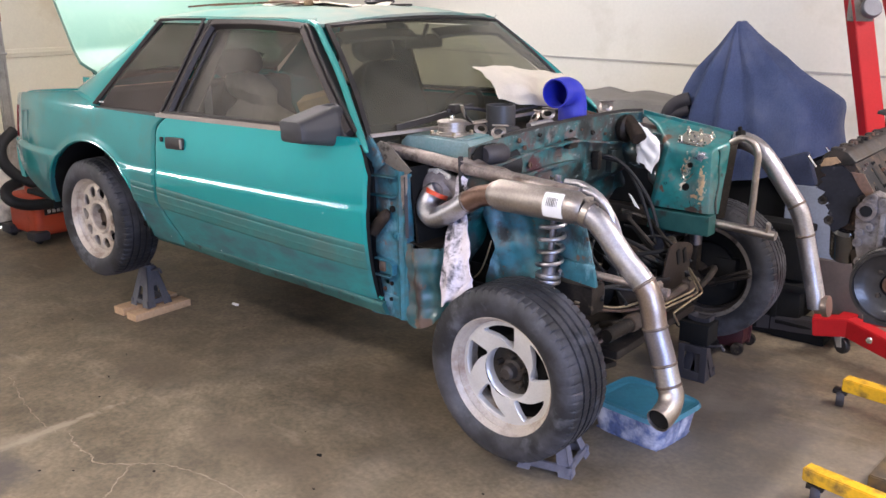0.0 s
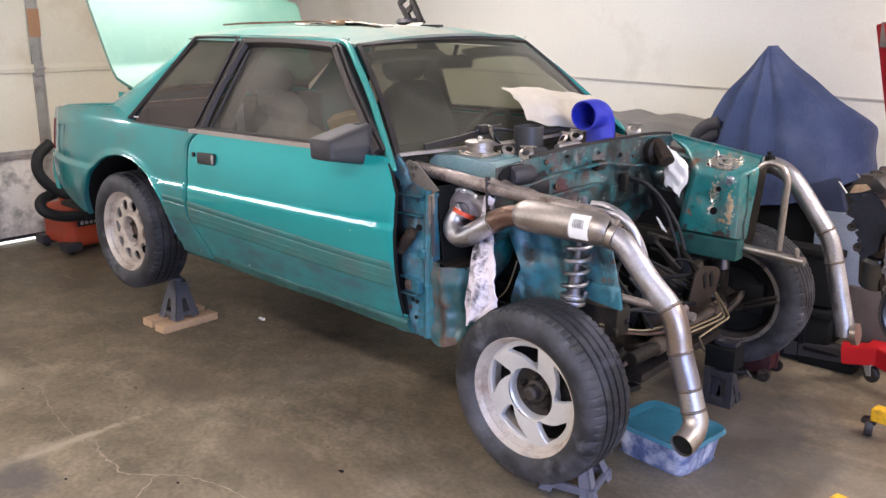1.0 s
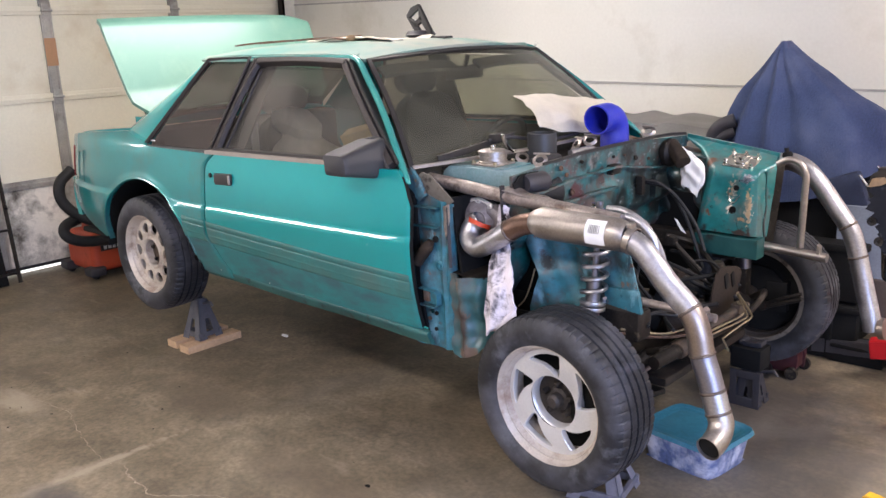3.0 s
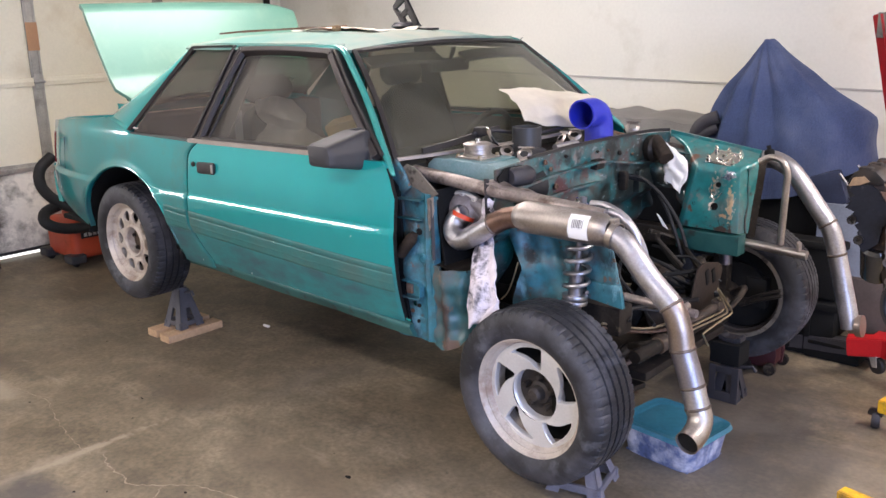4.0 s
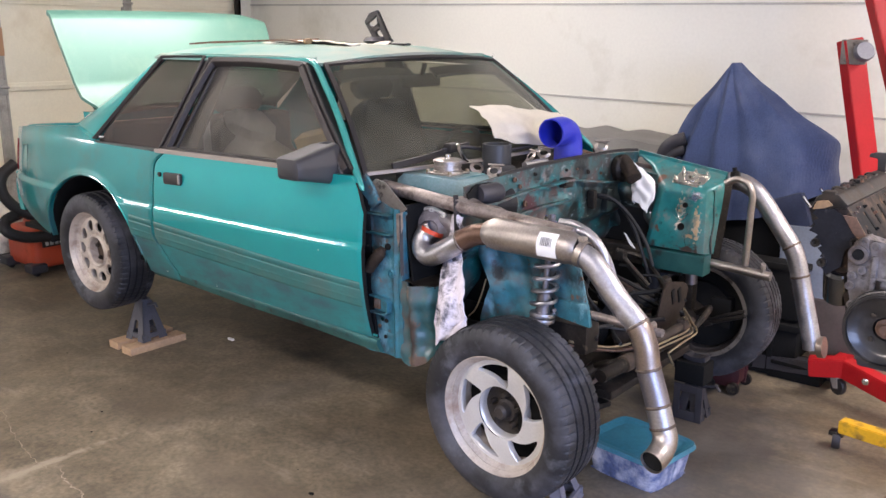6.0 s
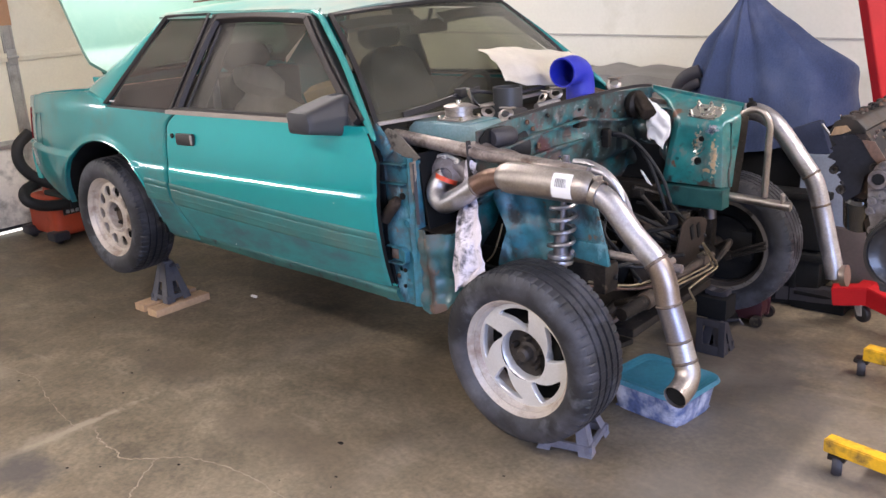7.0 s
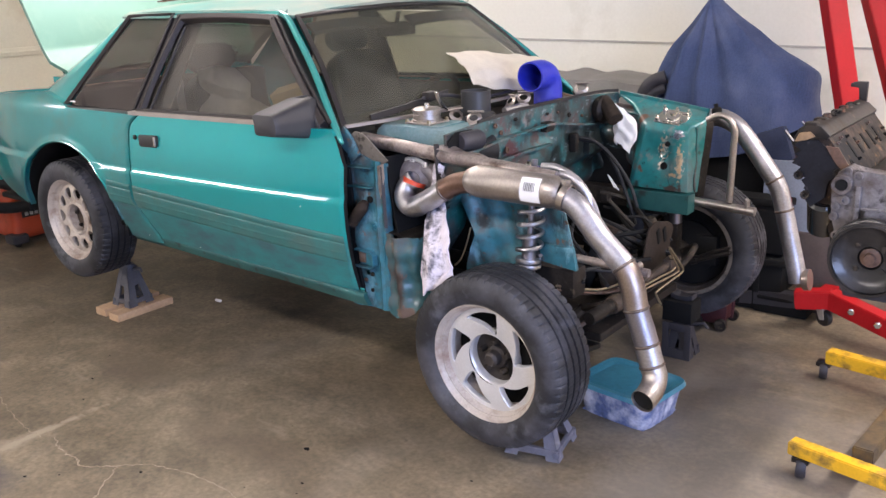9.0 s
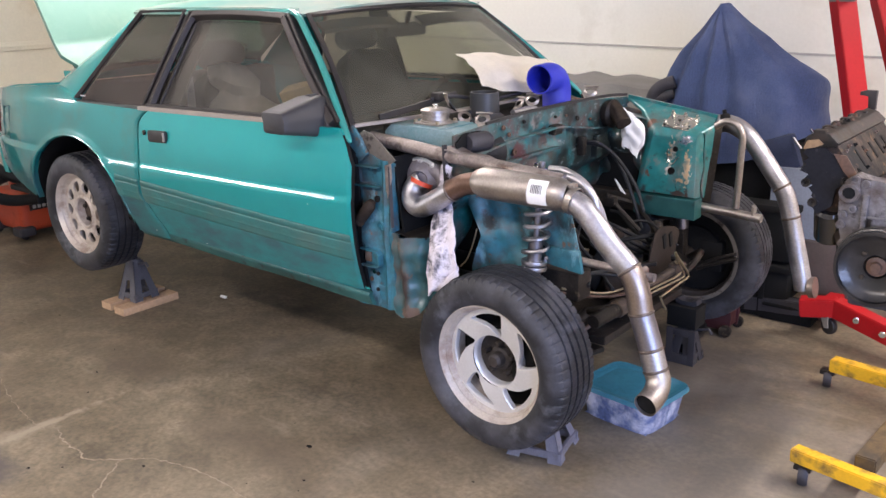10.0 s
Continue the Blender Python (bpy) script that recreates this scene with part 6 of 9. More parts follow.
        tube(bm, [(2.31, 0.628, 1.131), (2.55, 0.628, 1.095), (2.73, 0.628, 1.068)], 0, flat=(0.012, 0.030))

    def tower_top(u, v):
        x = lerp(2.43, 2.68, u)
        return Vector((x, -lerp(0.452, 0.64, v), 1.007 - 0.05 * soft((x - 2.62) / 0.2) + 0.004 * math.sin(math.pi * v)))
    if side < 0:
        sheet(bm, tower_top, 16, 6, 0.01, (0, 0, 1))
    tow = part("strut_tower", bm, M["paint_bay"] if side < 0 else M["paint_tower"], car, "teal strut tower with bare metal patches")
    # camber plate: slotted polished plate with bolts
    bm = bmesh.new()
    Z = 1.007 if side < 0 else 1.060
    tilt = Matrix.Translation((2.59 if side < 0 else 2.612, side * (0.545 if side < 0 else 0.528), Z - (0.004 if side < 0 else 0.014))) @ Matrix.Rotation(radians(7), 4, "Y") @ Matrix.Rotation(radians(0 if side < 0 else 24), 4, "X")
    box(bm, -0.066, 0.066, -0.050, 0.050, 0, 0.010, 0.003, tilt)
    lathe(bm, [(0, 0.008), (0.032, 0.008), (0.030, 0.020), (0.014, 0.022), (0.012, 0.034), (0, 0.034)], tilt, 24)
    for sy in (-0.040, 0.040):
        box(bm, -0.045, 0.045, sy - 0.006, sy + 0.006, 0.009, 0.014, 0.002, tilt)
    plate = part("camber_plate", bm, M["chrome"], tow, "polished slotted camber plate")
    for dx, dy in ((-0.055, -0.038), (0.055, -0.038), (-0.055, 0.038), (0.055, 0.038), (0, 0.040)):
        bm = bmesh.new()
        lathe(bm, [(0, 0.008), (0.010, 0.008), (0.010, 0.022), (0.006, 0.024), (0.006, 0.034), (0, 0.034)], tilt @ Matrix.Translation((dx, dy, 0)), 6)
        part("bolt", bm, M["chrome"], plate)
    # bare-metal patch with holes on the tower face
    for cx, cz, rr in ((2.622, 0.950, 0.010), (2.613, 0.856, 0.014), (2.52, 0.86, 0.005), (2.655, 0.800, 0.016)):
        bm = bmesh.new()
        t = (1.02 - cz) / 0.265
        lathe(bm, [(0, 0.006), (rr * 0.9, 0.006), (rr, 0.009), (rr * 1.15, 0.009), (rr * 1.25, -0.006)], axis_pose((cx, side * (lerp(0.468, 0.440, t) + 0.002), cz), (0, -side, 0.1)), 16)
        part("tower_hole", bm, M["black"], tow)
    if side > 0:
        # bright ridges laid to fit the camera's view of shiny patch edges
        for ridge in (((2.590, 0.950), (2.588, 0.930), (2.596, 0.898), (2.612, 0.884), (2.628, 0.905), (2.640, 0.918)), ((2.655, 0.996), (2.672, 0.975), (2.688, 0.940), (2.692, 0.885), (2.690, 0.835), (2.676, 0.818), (2.650, 0.820))):
            bm = bmesh.new()
            tube(bm, smooth_path([(x, lerp(0.468, 0.440, (1.02 - z) / 0.265) - 0.002, z) for x, z in ridge], 4), 0, flat=(0.006, 0.005))
            bmesh.ops.bevel(bm, geom=list(bm.edges), offset=0.0012, segments=1, affect="EDGES")
            part("bright_ridge", bm, M["chrome"], tow)
    # front edge of the apron and the lower blue gusset
    bm = bmesh.new()
    if side < 0:
        prism(bm, [(2.668, 0.890), (2.690, 0.893), (2.728, 0.750), (2.655, 0.742)], side_frame(-0.515), 0.006, 0.002)
    else:
        tube(bm, smooth_path([(2.757, 0.575, 1.060), (2.745, 0.57, 0.90), (2.728, 0.565, 0.715)], 4), 0, flat=(0.034, 0.014))
    part("apron_end", bm, M["paint_blue"] if side < 0 else M["dark_steel"], car)
    bm = bmesh.new()
    if side > 0:
        box(bm, 2.50, 2.60, 0.51, 0.53, 0.62, 0.67, 0.004)
    else:
        for hx_ in (2.665, 2.715):
            lathe(bm, [(0, 0), (0.006, 0), (0.006, 0.003), (0, 0.003)], axis_pose((hx_, -0.5355, 0.735), (0, -1, 0)), 8)
        prism(bm, [(2.600, 0.700), (2.600, 0.762), (2.728, 0.762), (2.745, 0.684)], side_frame(side * 0.515), 0.020, 0.003)
    part("lower_gusset", bm, M["paint_blue"] if side < 0 else M["dark_steel"], car)
    # chassis leg
    bm = bmesh.new()
    if side < 0:
        box(bm, 1.95, 2.70, -0.475, -0.385, 0.555, 0.66, 0.008)
    else:
        box(bm, 2.46, 2.742, 0.412, 0.49, 0.662, 0.748, 0.006)
        # rear length in dark steel: the shade there is put into its colour
        leg_end = bmesh.new()
        box(leg_end, 1.95, 2.46, 0.418, 0.486, 0.666, 0.744, 0.006)
        part("chassis_leg", leg_end, M["dark_steel"], car)
    part("chassis_leg", bm, M["dark_steel"] if side < 0 else M["paint_low"], car)
    # black sheet behind the leg, added where only shade falls
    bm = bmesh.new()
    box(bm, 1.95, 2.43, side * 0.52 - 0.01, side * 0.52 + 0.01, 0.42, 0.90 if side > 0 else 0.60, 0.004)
    part("shade_sheet", bm, M["black"], car)
    # bent bumper tubes
    loop = bmesh.new()
    tube(loop, smooth_path([(2.715, -0.595, 1.032), (2.755, -0.59, 1.022), (2.795, -0.585, 0.988), (2.822, -0.58, 0.94), (2.83, -0.57, 0.86)] if side < 0 else [(2.775, side * 0.50, 1.055), (2.82, side * 0.50, 1.078), (2.865, side * 0.50, 1.066), (2.890, side * 0.50, 1.02), (2.890, side * 0.50, 0.95), (2.885, side * 0.50, 0.72)], 6), 0.014, 12)
    hoop = part("bumper_hoop", loop, M["steel"] if side < 0 else M["warm_steel"], car, "bent bright steel tube")
    bm = bmesh.new()
    if side < 0:
        tube(bm, [(2.70, -0.50, 0.722), (2.995, -0.50, 0.712)], 0.014, 14)
    else:
        tube(bm, [(2.70, 0.50, 0.708), (2.995, 0.50, 0.690)], 0.019, 14)
    part("bumper_tube", bm, M["warm_steel"] if side > 0 else M["rail_metal"], hoop)
    bm = bmesh.new()
    prism(bm, [(2.955, 0.680), (2.967, 0.680), (2.967, 0.735), (2.955, 0.745)], side_frame(side * 0.50 + 0.016), 0.032, 0.003)
    part("tab", bm, M["warm_steel"], hoop)

# right hinge pillar: pressed teal panel, brackets, hinges and the rusty splash end
bm = bmesh.new()
prism(bm, [(1.88, 1.105), (1.965, 1.060), (2.075, 1.030), (2.085, 0.470), (1.92, 0.490)], side_frame(-0.705), 0.045, 0.008)
pillar = part("hinge_pillar", bm, M["paint_blue"], car, "teal hinge pillar with rust, bluish daylight in its colour")
bm = bmesh.new()


def pressing(u, v):
    """The pillar's outer skin: a sunk upper field, a swelling below it and a raised rim towards the wheel well."""
    x, z = lerp(1.895, 2.070, u), lerp(1.045, 0.472, v)
    field = soft((x - 1.935) / 0.018) * soft((2.042 - x) / 0.018) * soft((z - 0.948) / 0.014) * soft((1.012 - z) / 0.014)
    low = soft((x - 1.93) / 0.02) * soft((2.045 - x) / 0.02) * soft((z - 0.555) / 0.03) * soft((0.64 - z) / 0.03)
    out = 0.752 - 0.014 * field - 0.010 * low + 0.020 * math.exp(-((x - 1.965) / 0.045) ** 2 - ((z - 0.752) / 0.055) ** 2)
    out += 0.007 * math.exp(-((x - 2.052) / 0.008) ** 2) + 0.004 * math.exp(-((z - 0.70 + 0.4 * (x - 2.0)) / 0.012) ** 2)
    p = Vector((x, -out, z))
    return p + crumple(p * 9, 4, 0.006, 1.2)


sheet(bm, pressing, 40, 90, 0.004, (0, -1, 0))
part("pressing", bm, M["paint_blue"], pillar)
for z in (1.016, 0.944):
    bm = bmesh.new()
    prism(bm, [(1.912, z - 0.004), (2.040, z - 0.002), (2.040, z + 0.004), (1.912, z + 0.003)], side_frame(-0.748), 0.030, 0.002)
    part("ledge", bm, M["splash_metal"], pillar)
bm = bmesh.new()
stop = smooth_path([(2.012, -0.775, 0.893), (1.996, -0.782, 0.868), (1.958, -0.790, 0.820), (1.945, -0.792, 0.802)], 8)
tube(bm, stop, [lerp(0.013, 0.022, soft(k / 8)) + (0.0018 if k % 2 else 0) - 0.006 * soft((k - 19) / 5) for k in range(len(stop))], 18)
part("door_stop", bm, M["tan_dark"], pillar, "dark ribbed door check boot")
bm = bmesh.new()
lathe(bm, [(0, -0.002), (0.012, -0.002), (0.013, 0.004), (0, 0.004)], axis_pose((2.020, -0.758, 0.898), (0, -1, 0)), 14)
part("rod_hole", bm, M["black"], pillar)
bm = bmesh.new()
lathe(bm, [(0, 0), (0.018, 0), (0.019, 0.004), (0.013, 0.006), (0.012, 0.002), (0.006, 0.002), (0.006, 0.007), (0, 0.007)], axis_pose((2.036, -0.757, 0.799), (0, -1, 0)), 20)
part("pillar_plug", bm, M["paint_blue"], pillar)
for x, z in ((2.012, 0.995), (2.012, 0.968)):
    bm = bmesh.new()
    lathe(bm, [(0, -0.006), (0.007, -0.006), (0.007, 0.004), (0, 0.005)], axis_pose((x, -0.742, z), (0, -1, 0)), 10)
    part("pillar_bolt", bm, M["steel"], pillar)
# lower hinge: a folded strap round a rust-worn pad
bm = bmesh.new()
strap = [(1.945, 0.705), (2.022, 0.700), (2.034, 0.688), (2.034, 0.650), (2.022, 0.640), (1.940, 0.640)]
tube(bm, [(x, -0.772, z) for x, z in strap], 0, flat=(0.026, 0.005))
box(bm, 1.955, 2.026, -0.768, -0.756, 0.645, 0.698, 0.003)
hinge_low = part("door_hinge", bm, M["paint_blue"], pillar)
bm = bmesh.new()
box(bm, 1.958, 1.990, -0.775, -0.766, 0.655, 0.694, 0.004)
part("hinge_pad", bm, M["rust"], hinge_low)
bm = bmesh.new()
lathe(bm, [(0, 0), (0.013, 0), (0.013, 0.007), (0.004, 0.011), (0, 0.011)], axis_pose((1.925, -0.792, 0.668), (0.2, -1, 0)), 14)
part("hinge_bolt", bm, M["paper"], hinge_low)
rnd = random.Random(9)
for k in range(4):
    bm = bmesh.new()
    x, z = rnd.uniform(1.95, 2.06), rnd.uniform(0.50, 0.62)
    lathe(bm, [(0, 0), (0.008, 0), (0.008, 0.005), (0, 0.006)], axis_pose((x, -0.753, z), (0, -1, 0)), 10)
    part("pillar_bolt", bm, rnd.choice((M["dark_steel"], M["rust"], M["chrome"])), pillar)
# black strip stands for the shade in the gap behind the door edge
bm = bmesh.new()
prism(bm, [(1.90, 1.085), (1.930, 1.060), (1.938, 0.90), (1.940, 0.78), (1.944, 0.66), (1.972, 0.520), (1.93, 0.53)], side_frame(-0.757), 0.012, 0.003)
part("door_gap_seal", bm, M["black"], pillar)
bm = bmesh.new()
tube(bm, [(2.083, -0.757, 1.025), (2.088, -0.757, 0.80)], 0, flat=(0.012, 0.010))
part("edge_flange", bm, M["black_trim"], pillar)
bm = bmesh.new()


def splash(u, v):
    x = lerp(2.075, 2.238, u)
    z = lerp(0.776, curve_at([(0, 0.465), (0.25, 0.452), (0.8, 0.49), (1.0, 0.56)], u), v)
    y = 0.742 + 0.030 * math.exp(-((u - 0.42 - 0.1 * v) / 0.16) ** 2) + 0.018 * math.sin(2 * math.pi * v + 0.6) * u + 0.004 * math.sin(60 * x + 30 * z) + 0.003 * math.sin(90 * z)
    return Vector((x, -y + 0.06 * soft((u - 0.8) / 0.2), z))


sheet(bm, splash, 24, 30, 0.006)
spl = part("splash_panel", bm, M["splash_metal"], car, "crumpled rusty splash panel behind the wheel")
bm = bmesh.new()
sheet(bm, lambda u, v: Vector((lerp(2.06, 2.225, u), lerp(-0.735, -0.50, v), 0.774 + 0.004 * math.sin(9 * u))), 10, 6, 0.006, (0, 0, 1))
part("toe_shelf", bm, M["dark_steel"], spl)
# black sheet added to keep the cavity behind the rag dark
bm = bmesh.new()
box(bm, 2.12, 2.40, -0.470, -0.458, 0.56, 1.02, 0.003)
part("well_shade", bm, M["black"], car)
# black as well: the opening's shade is put into the board's colour
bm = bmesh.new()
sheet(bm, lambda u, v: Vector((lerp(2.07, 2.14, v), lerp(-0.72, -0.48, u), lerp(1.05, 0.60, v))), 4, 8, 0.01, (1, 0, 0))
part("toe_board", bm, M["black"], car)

# floor pan, underbody, cross-member and running gear
bm = bmesh.new()
box(bm, -0.90, 1.98, -0.74, 0.74, 0.560, 0.590, 0.01)
box(bm, 0.2, 2.25, -0.16, 0.16, 0.53, 0.70, 0.03)
part("floor_pan", bm, M["black"], car)
bm = bmesh.new()
tube(bm, [(0, -0.62, 0.563), (0, 0.62, 0.563)], 0.038, 16)
lathe(bm, [(0, -0.13), (0.08, -0.12), (0.14, -0.04), (0.14, 0.04), (0.08, 0.12), (0, 0.13)], Matrix.Translation((0.0, 0, 0.563)), 24)
part("rear_axle", bm, M["dark_steel"], car)
bm = bmesh.new()
tube(bm, smooth_path([(2.42, -0.42, 0.56), (2.50, -0.34, 0.44), (2.56, -0.20, 0.42), (2.56, 0.20, 0.42), (2.50, 0.34, 0.44), (2.42, 0.42, 0.56)], 5), 0, flat=(0.11, 0.07))
# wide flat plate added to hide the lit floor below
box(bm, 2.30, 2.74, -0.34, 0.34, 0.350, 0.385, 0.01)
part("cross_member", bm, M["dark_steel"], car)
bm = bmesh.new()
prism(bm, [(0.050, 0.705), (0.090, 0.712), (0.137, 0.703), (0.205, 0.687), (0.240, 0.670), (0.254, 0.648), (0.224, 0.583), (0.179, 0.515), (0.120, 0.506), (0.057, 0.510), (-0.014, 0.543), (-0.028, 0.571), (0.007, 0.653), (0.022, 0.690)], cross_frame(2.742), 0.008, 0.003)
kp = part("slotted_bracket", bm, M["tan_dark"], car, "brown slotted steel bracket")
for y in (0.108, 0.166):
    bm = bmesh.new()
    box(bm, -0.004, 0.004, -0.013, 0.013, -0.030, 0.030, 0.002, pose(2.7515, y, 0.650 - 0.1 * (y - 0.1), 18, 0, 0))
    part("slot", bm, M["black"], kp)
for side in (-1, 1):
    hub_z = 0.395 if side < 0 else 0.415
    hx = 2.553 if side < 0 else 2.60
    bm = bmesh.new()
    tube(bm, [(2.40, side * 0.33, 0.45), (hx, side * 0.62, hub_z - 0.09)], 0.020, 10)
    tube(bm, [(2.66, side * 0.33, 0.47), (hx + 0.02, side * 0.62, hub_z - 0.09)], 0.020, 10)
    tube(bm, [(2.44, side * 0.40, 0.437), (2.63, side * 0.40, 0.45)], 0.014, 10)
    # stamped plate added so that less lit floor shows through
    prism(bm, [(2.38, side * 0.28), (2.72, side * 0.30), (2.62, side * 0.62), (2.50, side * 0.62)], flat_frame(hub_z - 0.085), 0.022, 0.006)
    part("control_arm", bm, M["dark_steel"], car)
    bm = bmesh.new()
    tube(bm, [(2.70, side * 0.30, 0.445), (2.69, side * 0.46, 0.425), (hx + 0.10, side * 0.64, hub_z)] if side < 0 else [(2.585, 0.60, 0.465), (2.70, 0.60, 0.424), (2.725, 0.60, 0.424), (2.793, 0.60, 0.460), (2.866, 0.60, 0.490)], 0.008, 10)
    if side > 0:
        tube(bm, [(2.692, 0.60, 0.398), (2.868, 0.60, 0.468)], 0.010, 8)
        tube(bm, [(2.692, 0.60, 0.398), (2.72, 0.60, 0.410)], 0.016, 10)
    part("tie_rod", bm, M["dark_steel"] if side > 0 else M["rust"], car)
    if side < 0:
        rk = axis_pose((2.80, -0.44, 0.523), (0.08, 1, 0.03))
        bm = bmesh.new()
        lathe(bm, [(0, -0.09)] + [(0.023 + (0.003 if k % 2 else 0), -0.09 + 0.014 * k) for k in range(11)] + [(0, 0.06)], rk, 18)
        part("rack_bellows", bm, M["dark_steel"], car)
        bm = bmesh.new()
        lathe(bm, [(0, 0.05), (0.030, 0.05), (0.032, 0.06), (0.030, 0.105), (0.022, 0.115), (0, 0.115)], rk, 18)
        part("rack_end", bm, M["arm_brown"], car)
    bm = bmesh.new()
    box(bm, hx - 0.035, hx + 0.035, side * 0.60 - 0.03, side * 0.60 + 0.03, hub_z - 0.12, hub_z + 0.20, 0.012)
    tube(bm, [(hx, side * 0.52, hub_z), (hx, side * 0.70, hub_z)], 0.05, 18)
    part("knuckle", bm, M["dark_steel"], car)
    # coil-over: damper body, spring, perch
    top, low = Vector((2.59, side * 0.545, 1.06)), Vector((hx + 0.02, side * 0.585, hub_z + 0.16))
    axis = (top - low).normalized()
    bm = bmesh.new()
    tube(bm, [low, low + axis * 0.24], 0.026, 20)
    tube(bm, [low + axis * 0.24, top], 0.011, 12)
    damper = part("coilover_damper", bm, M["blued_steel"], car, "bright coil-over damper")
    bm = bmesh.new()
    e1 = axis.orthogonal().normalized()
    e2 = axis.cross(e1)
    turns, n_ = 6.5, 200
    L = (top - low).length
    tube(bm, [low + axis * (0.17 + (L - 0.22) * k / n_) + 0.042 * (math.cos(2 * math.pi * turns * k / n_) * e1 + math.sin(2 * math.pi * turns * k / n_) * e2) for k in range(n_ + 1)], 0.0075, 8)
    part("coil_spring", bm, M["steel"], damper, "silver coil spring")
    for d in (0.155, 0.135, 0.06):
        bm = bmesh.new()
        lathe(bm, [(0.02, -0.006), (0.044, -0.006), (0.046, 0.0), (0.044, 0.008), (0.02, 0.008)], axis_pose(low + axis * d, axis), 24)
        part("spring_collar", bm, M["steel"], damper)
bm = bmesh.new()
tube(bm, smooth_path([(2.70, -0.40, 0.50), (2.78, -0.40, 0.53), (2.80, -0.2, 0.50), (2.80, 0.2, 0.50), (2.78, 0.42, 0.53), (2.68, 0.55, 0.46)], 6), 0.013, 10)
part("sway_bar", bm, M["dark_steel"], car)
# steering rack across, gearbox-like lump and tan bracket with brass brake lines
bm = bmesh.new()
tube(bm, [(2.70, -0.32, 0.455), (2.70, 0.32, 0.455)], 0.026, 14)
lathe(bm, [(0, 0), (0.04, 0.0), (0.045, 0.05), (0.03, 0.12), (0, 0.13)], axis_pose((2.69, 0.18, 0.47), (-0.3, 0.1, 1)), 16)
part("steering_rack", bm, M["dark_steel"], car)
bm = bmesh.new()
tube(bm, [(2.80, -0.24, 0.540), (2.82, -0.10, 0.556), (2.82, 0.06, 0.560), (2.82, 0.15, 0.553)], [0.013, 0.015, 0.017, 0.013], 10)
box(bm, 2.805, 2.842, 0.03, 0.10, 0.545, 0.585, 0.006)
part("line_bracket", bm, M["arm_brown"], car, "dusty brown steel arm")
for k, pts in enumerate(([(2.85, -0.011, 0.650), (2.85, 0.05, 0.597), (2.85, 0.10, 0.553), (2.85, 0.126, 0.528), (2.85, 0.120, 0.512), (2.85, 0.02, 0.509), (2.85, -0.105, 0.503), (2.85, -0.117, 0.494), (2.85, -0.069, 0.437)],
                         [(2.84, 0.013, 0.635), (2.84, 0.075, 0.565), (2.84, 0.106, 0.532), (2.84, 0.098, 0.518), (2.84, 0.0, 0.522), (2.84, -0.195, 0.536)],
                         [(2.835, 0.03, 0.60), (2.835, 0.085, 0.552), (2.835, 0.06, 0.535), (2.835, -0.06, 0.540), (2.835, -0.20, 0.548)])):
    bm = bmesh.new()
    tube(bm, smooth_path(pts, 7), 0.0042, 6)
    part("brake_line", bm, M["line"], car)
bm = bmesh.new()
tube(bm, [(2.469, 0.20, 0.756), (2.60, 0.20, 0.645)], 0.009, 8)
box(bm, 2.452, 2.486, 0.18, 0.22, 0.742, 0.772, 0.004)
part("linkage", bm, M["dark_steel"], car)
for k, pts in enumerate(([(2.29, 0.26, 0.985), (2.36, 0.28, 0.975), (2.44, 0.30, 0.91), (2.52, 0.31, 0.80), (2.56, 0.31, 0.70)],
                         [(2.29, 0.28, 0.975), (2.38, 0.31, 0.95), (2.45, 0.32, 0.86), (2.50, 0.33, 0.74), (2.55, 0.32, 0.62)],
                         [(2.28, 0.05, 0.90), (2.38, 0.10, 0.80), (2.50, 0.10, 0.68), (2.66, 0.12, 0.60), (2.76, 0.20, 0.56)],
                         [(2.62, -0.45, 0.62), (2.68, -0.2, 0.60), (2.72, 0.0, 0.58), (2.74, 0.2, 0.57)])):
    bm = bmesh.new()
    tube(bm, smooth_path(pts, 7), 0.008, 8)
    part("hose", bm, M["hose"], car)
for k, pts in enumerate(([(2.64, -0.49, 0.60), (2.72, -0.30, 0.545), (2.74, 0.0, 0.52)], [(2.64, -0.49, 0.585), (2.74, -0.28, 0.53), (2.76, 0.05, 0.50)], [(2.66, -0.46, 0.565), (2.70, -0.25, 0.515), (2.74, 0.0, 0.49)])):
    bm = bmesh.new()
    tube(bm, smooth_path(pts, 6), 0.005, 6)
    part("brake_line", bm, M["rust"] if k else M["line"], car)
bm = bmesh.new()
tube(bm, smooth_path([(2.245, -0.56, 0.63), (2.29, -0.58, 0.67), (2.32, -0.585, 0.73), (2.33, -0.57, 0.79)], 6), 0.003, 6)
part("wire", bm, M["line"], car)
bm = bmesh.new()
prism(bm, [(2.455, 0.778), (2.480, 0.766), (2.436, 0.822), (2.424, 0.828)], side_frame(0.30), 0.004)
part("tag", bm, M["paper"], car, "small white tag")
rnd = random.Random(21)
for k in range(16):
    x0, y0, z0 = rnd.uniform(2.32, 2.60), rnd.uniform(-0.36, 0.34), rnd.uniform(0.60, 0.76)
    pts = [(x0, y0, z0)]
    for j in range(3):
        pts.append((pts[-1][0] + rnd.uniform(0.02, 0.12), pts[-1][1] + rnd.uniform(-0.10, 0.12), pts[-1][2] - rnd.uniform(-0.01, 0.07)))
    bm = bmesh.new()
    tube(bm, smooth_path(pts, 5), rnd.uniform(0.004, 0.012), 7)
    part("bay_hose", bm, rnd.choice((M["hose"], M["black"], M["hose"], M["dark_steel"])), car)
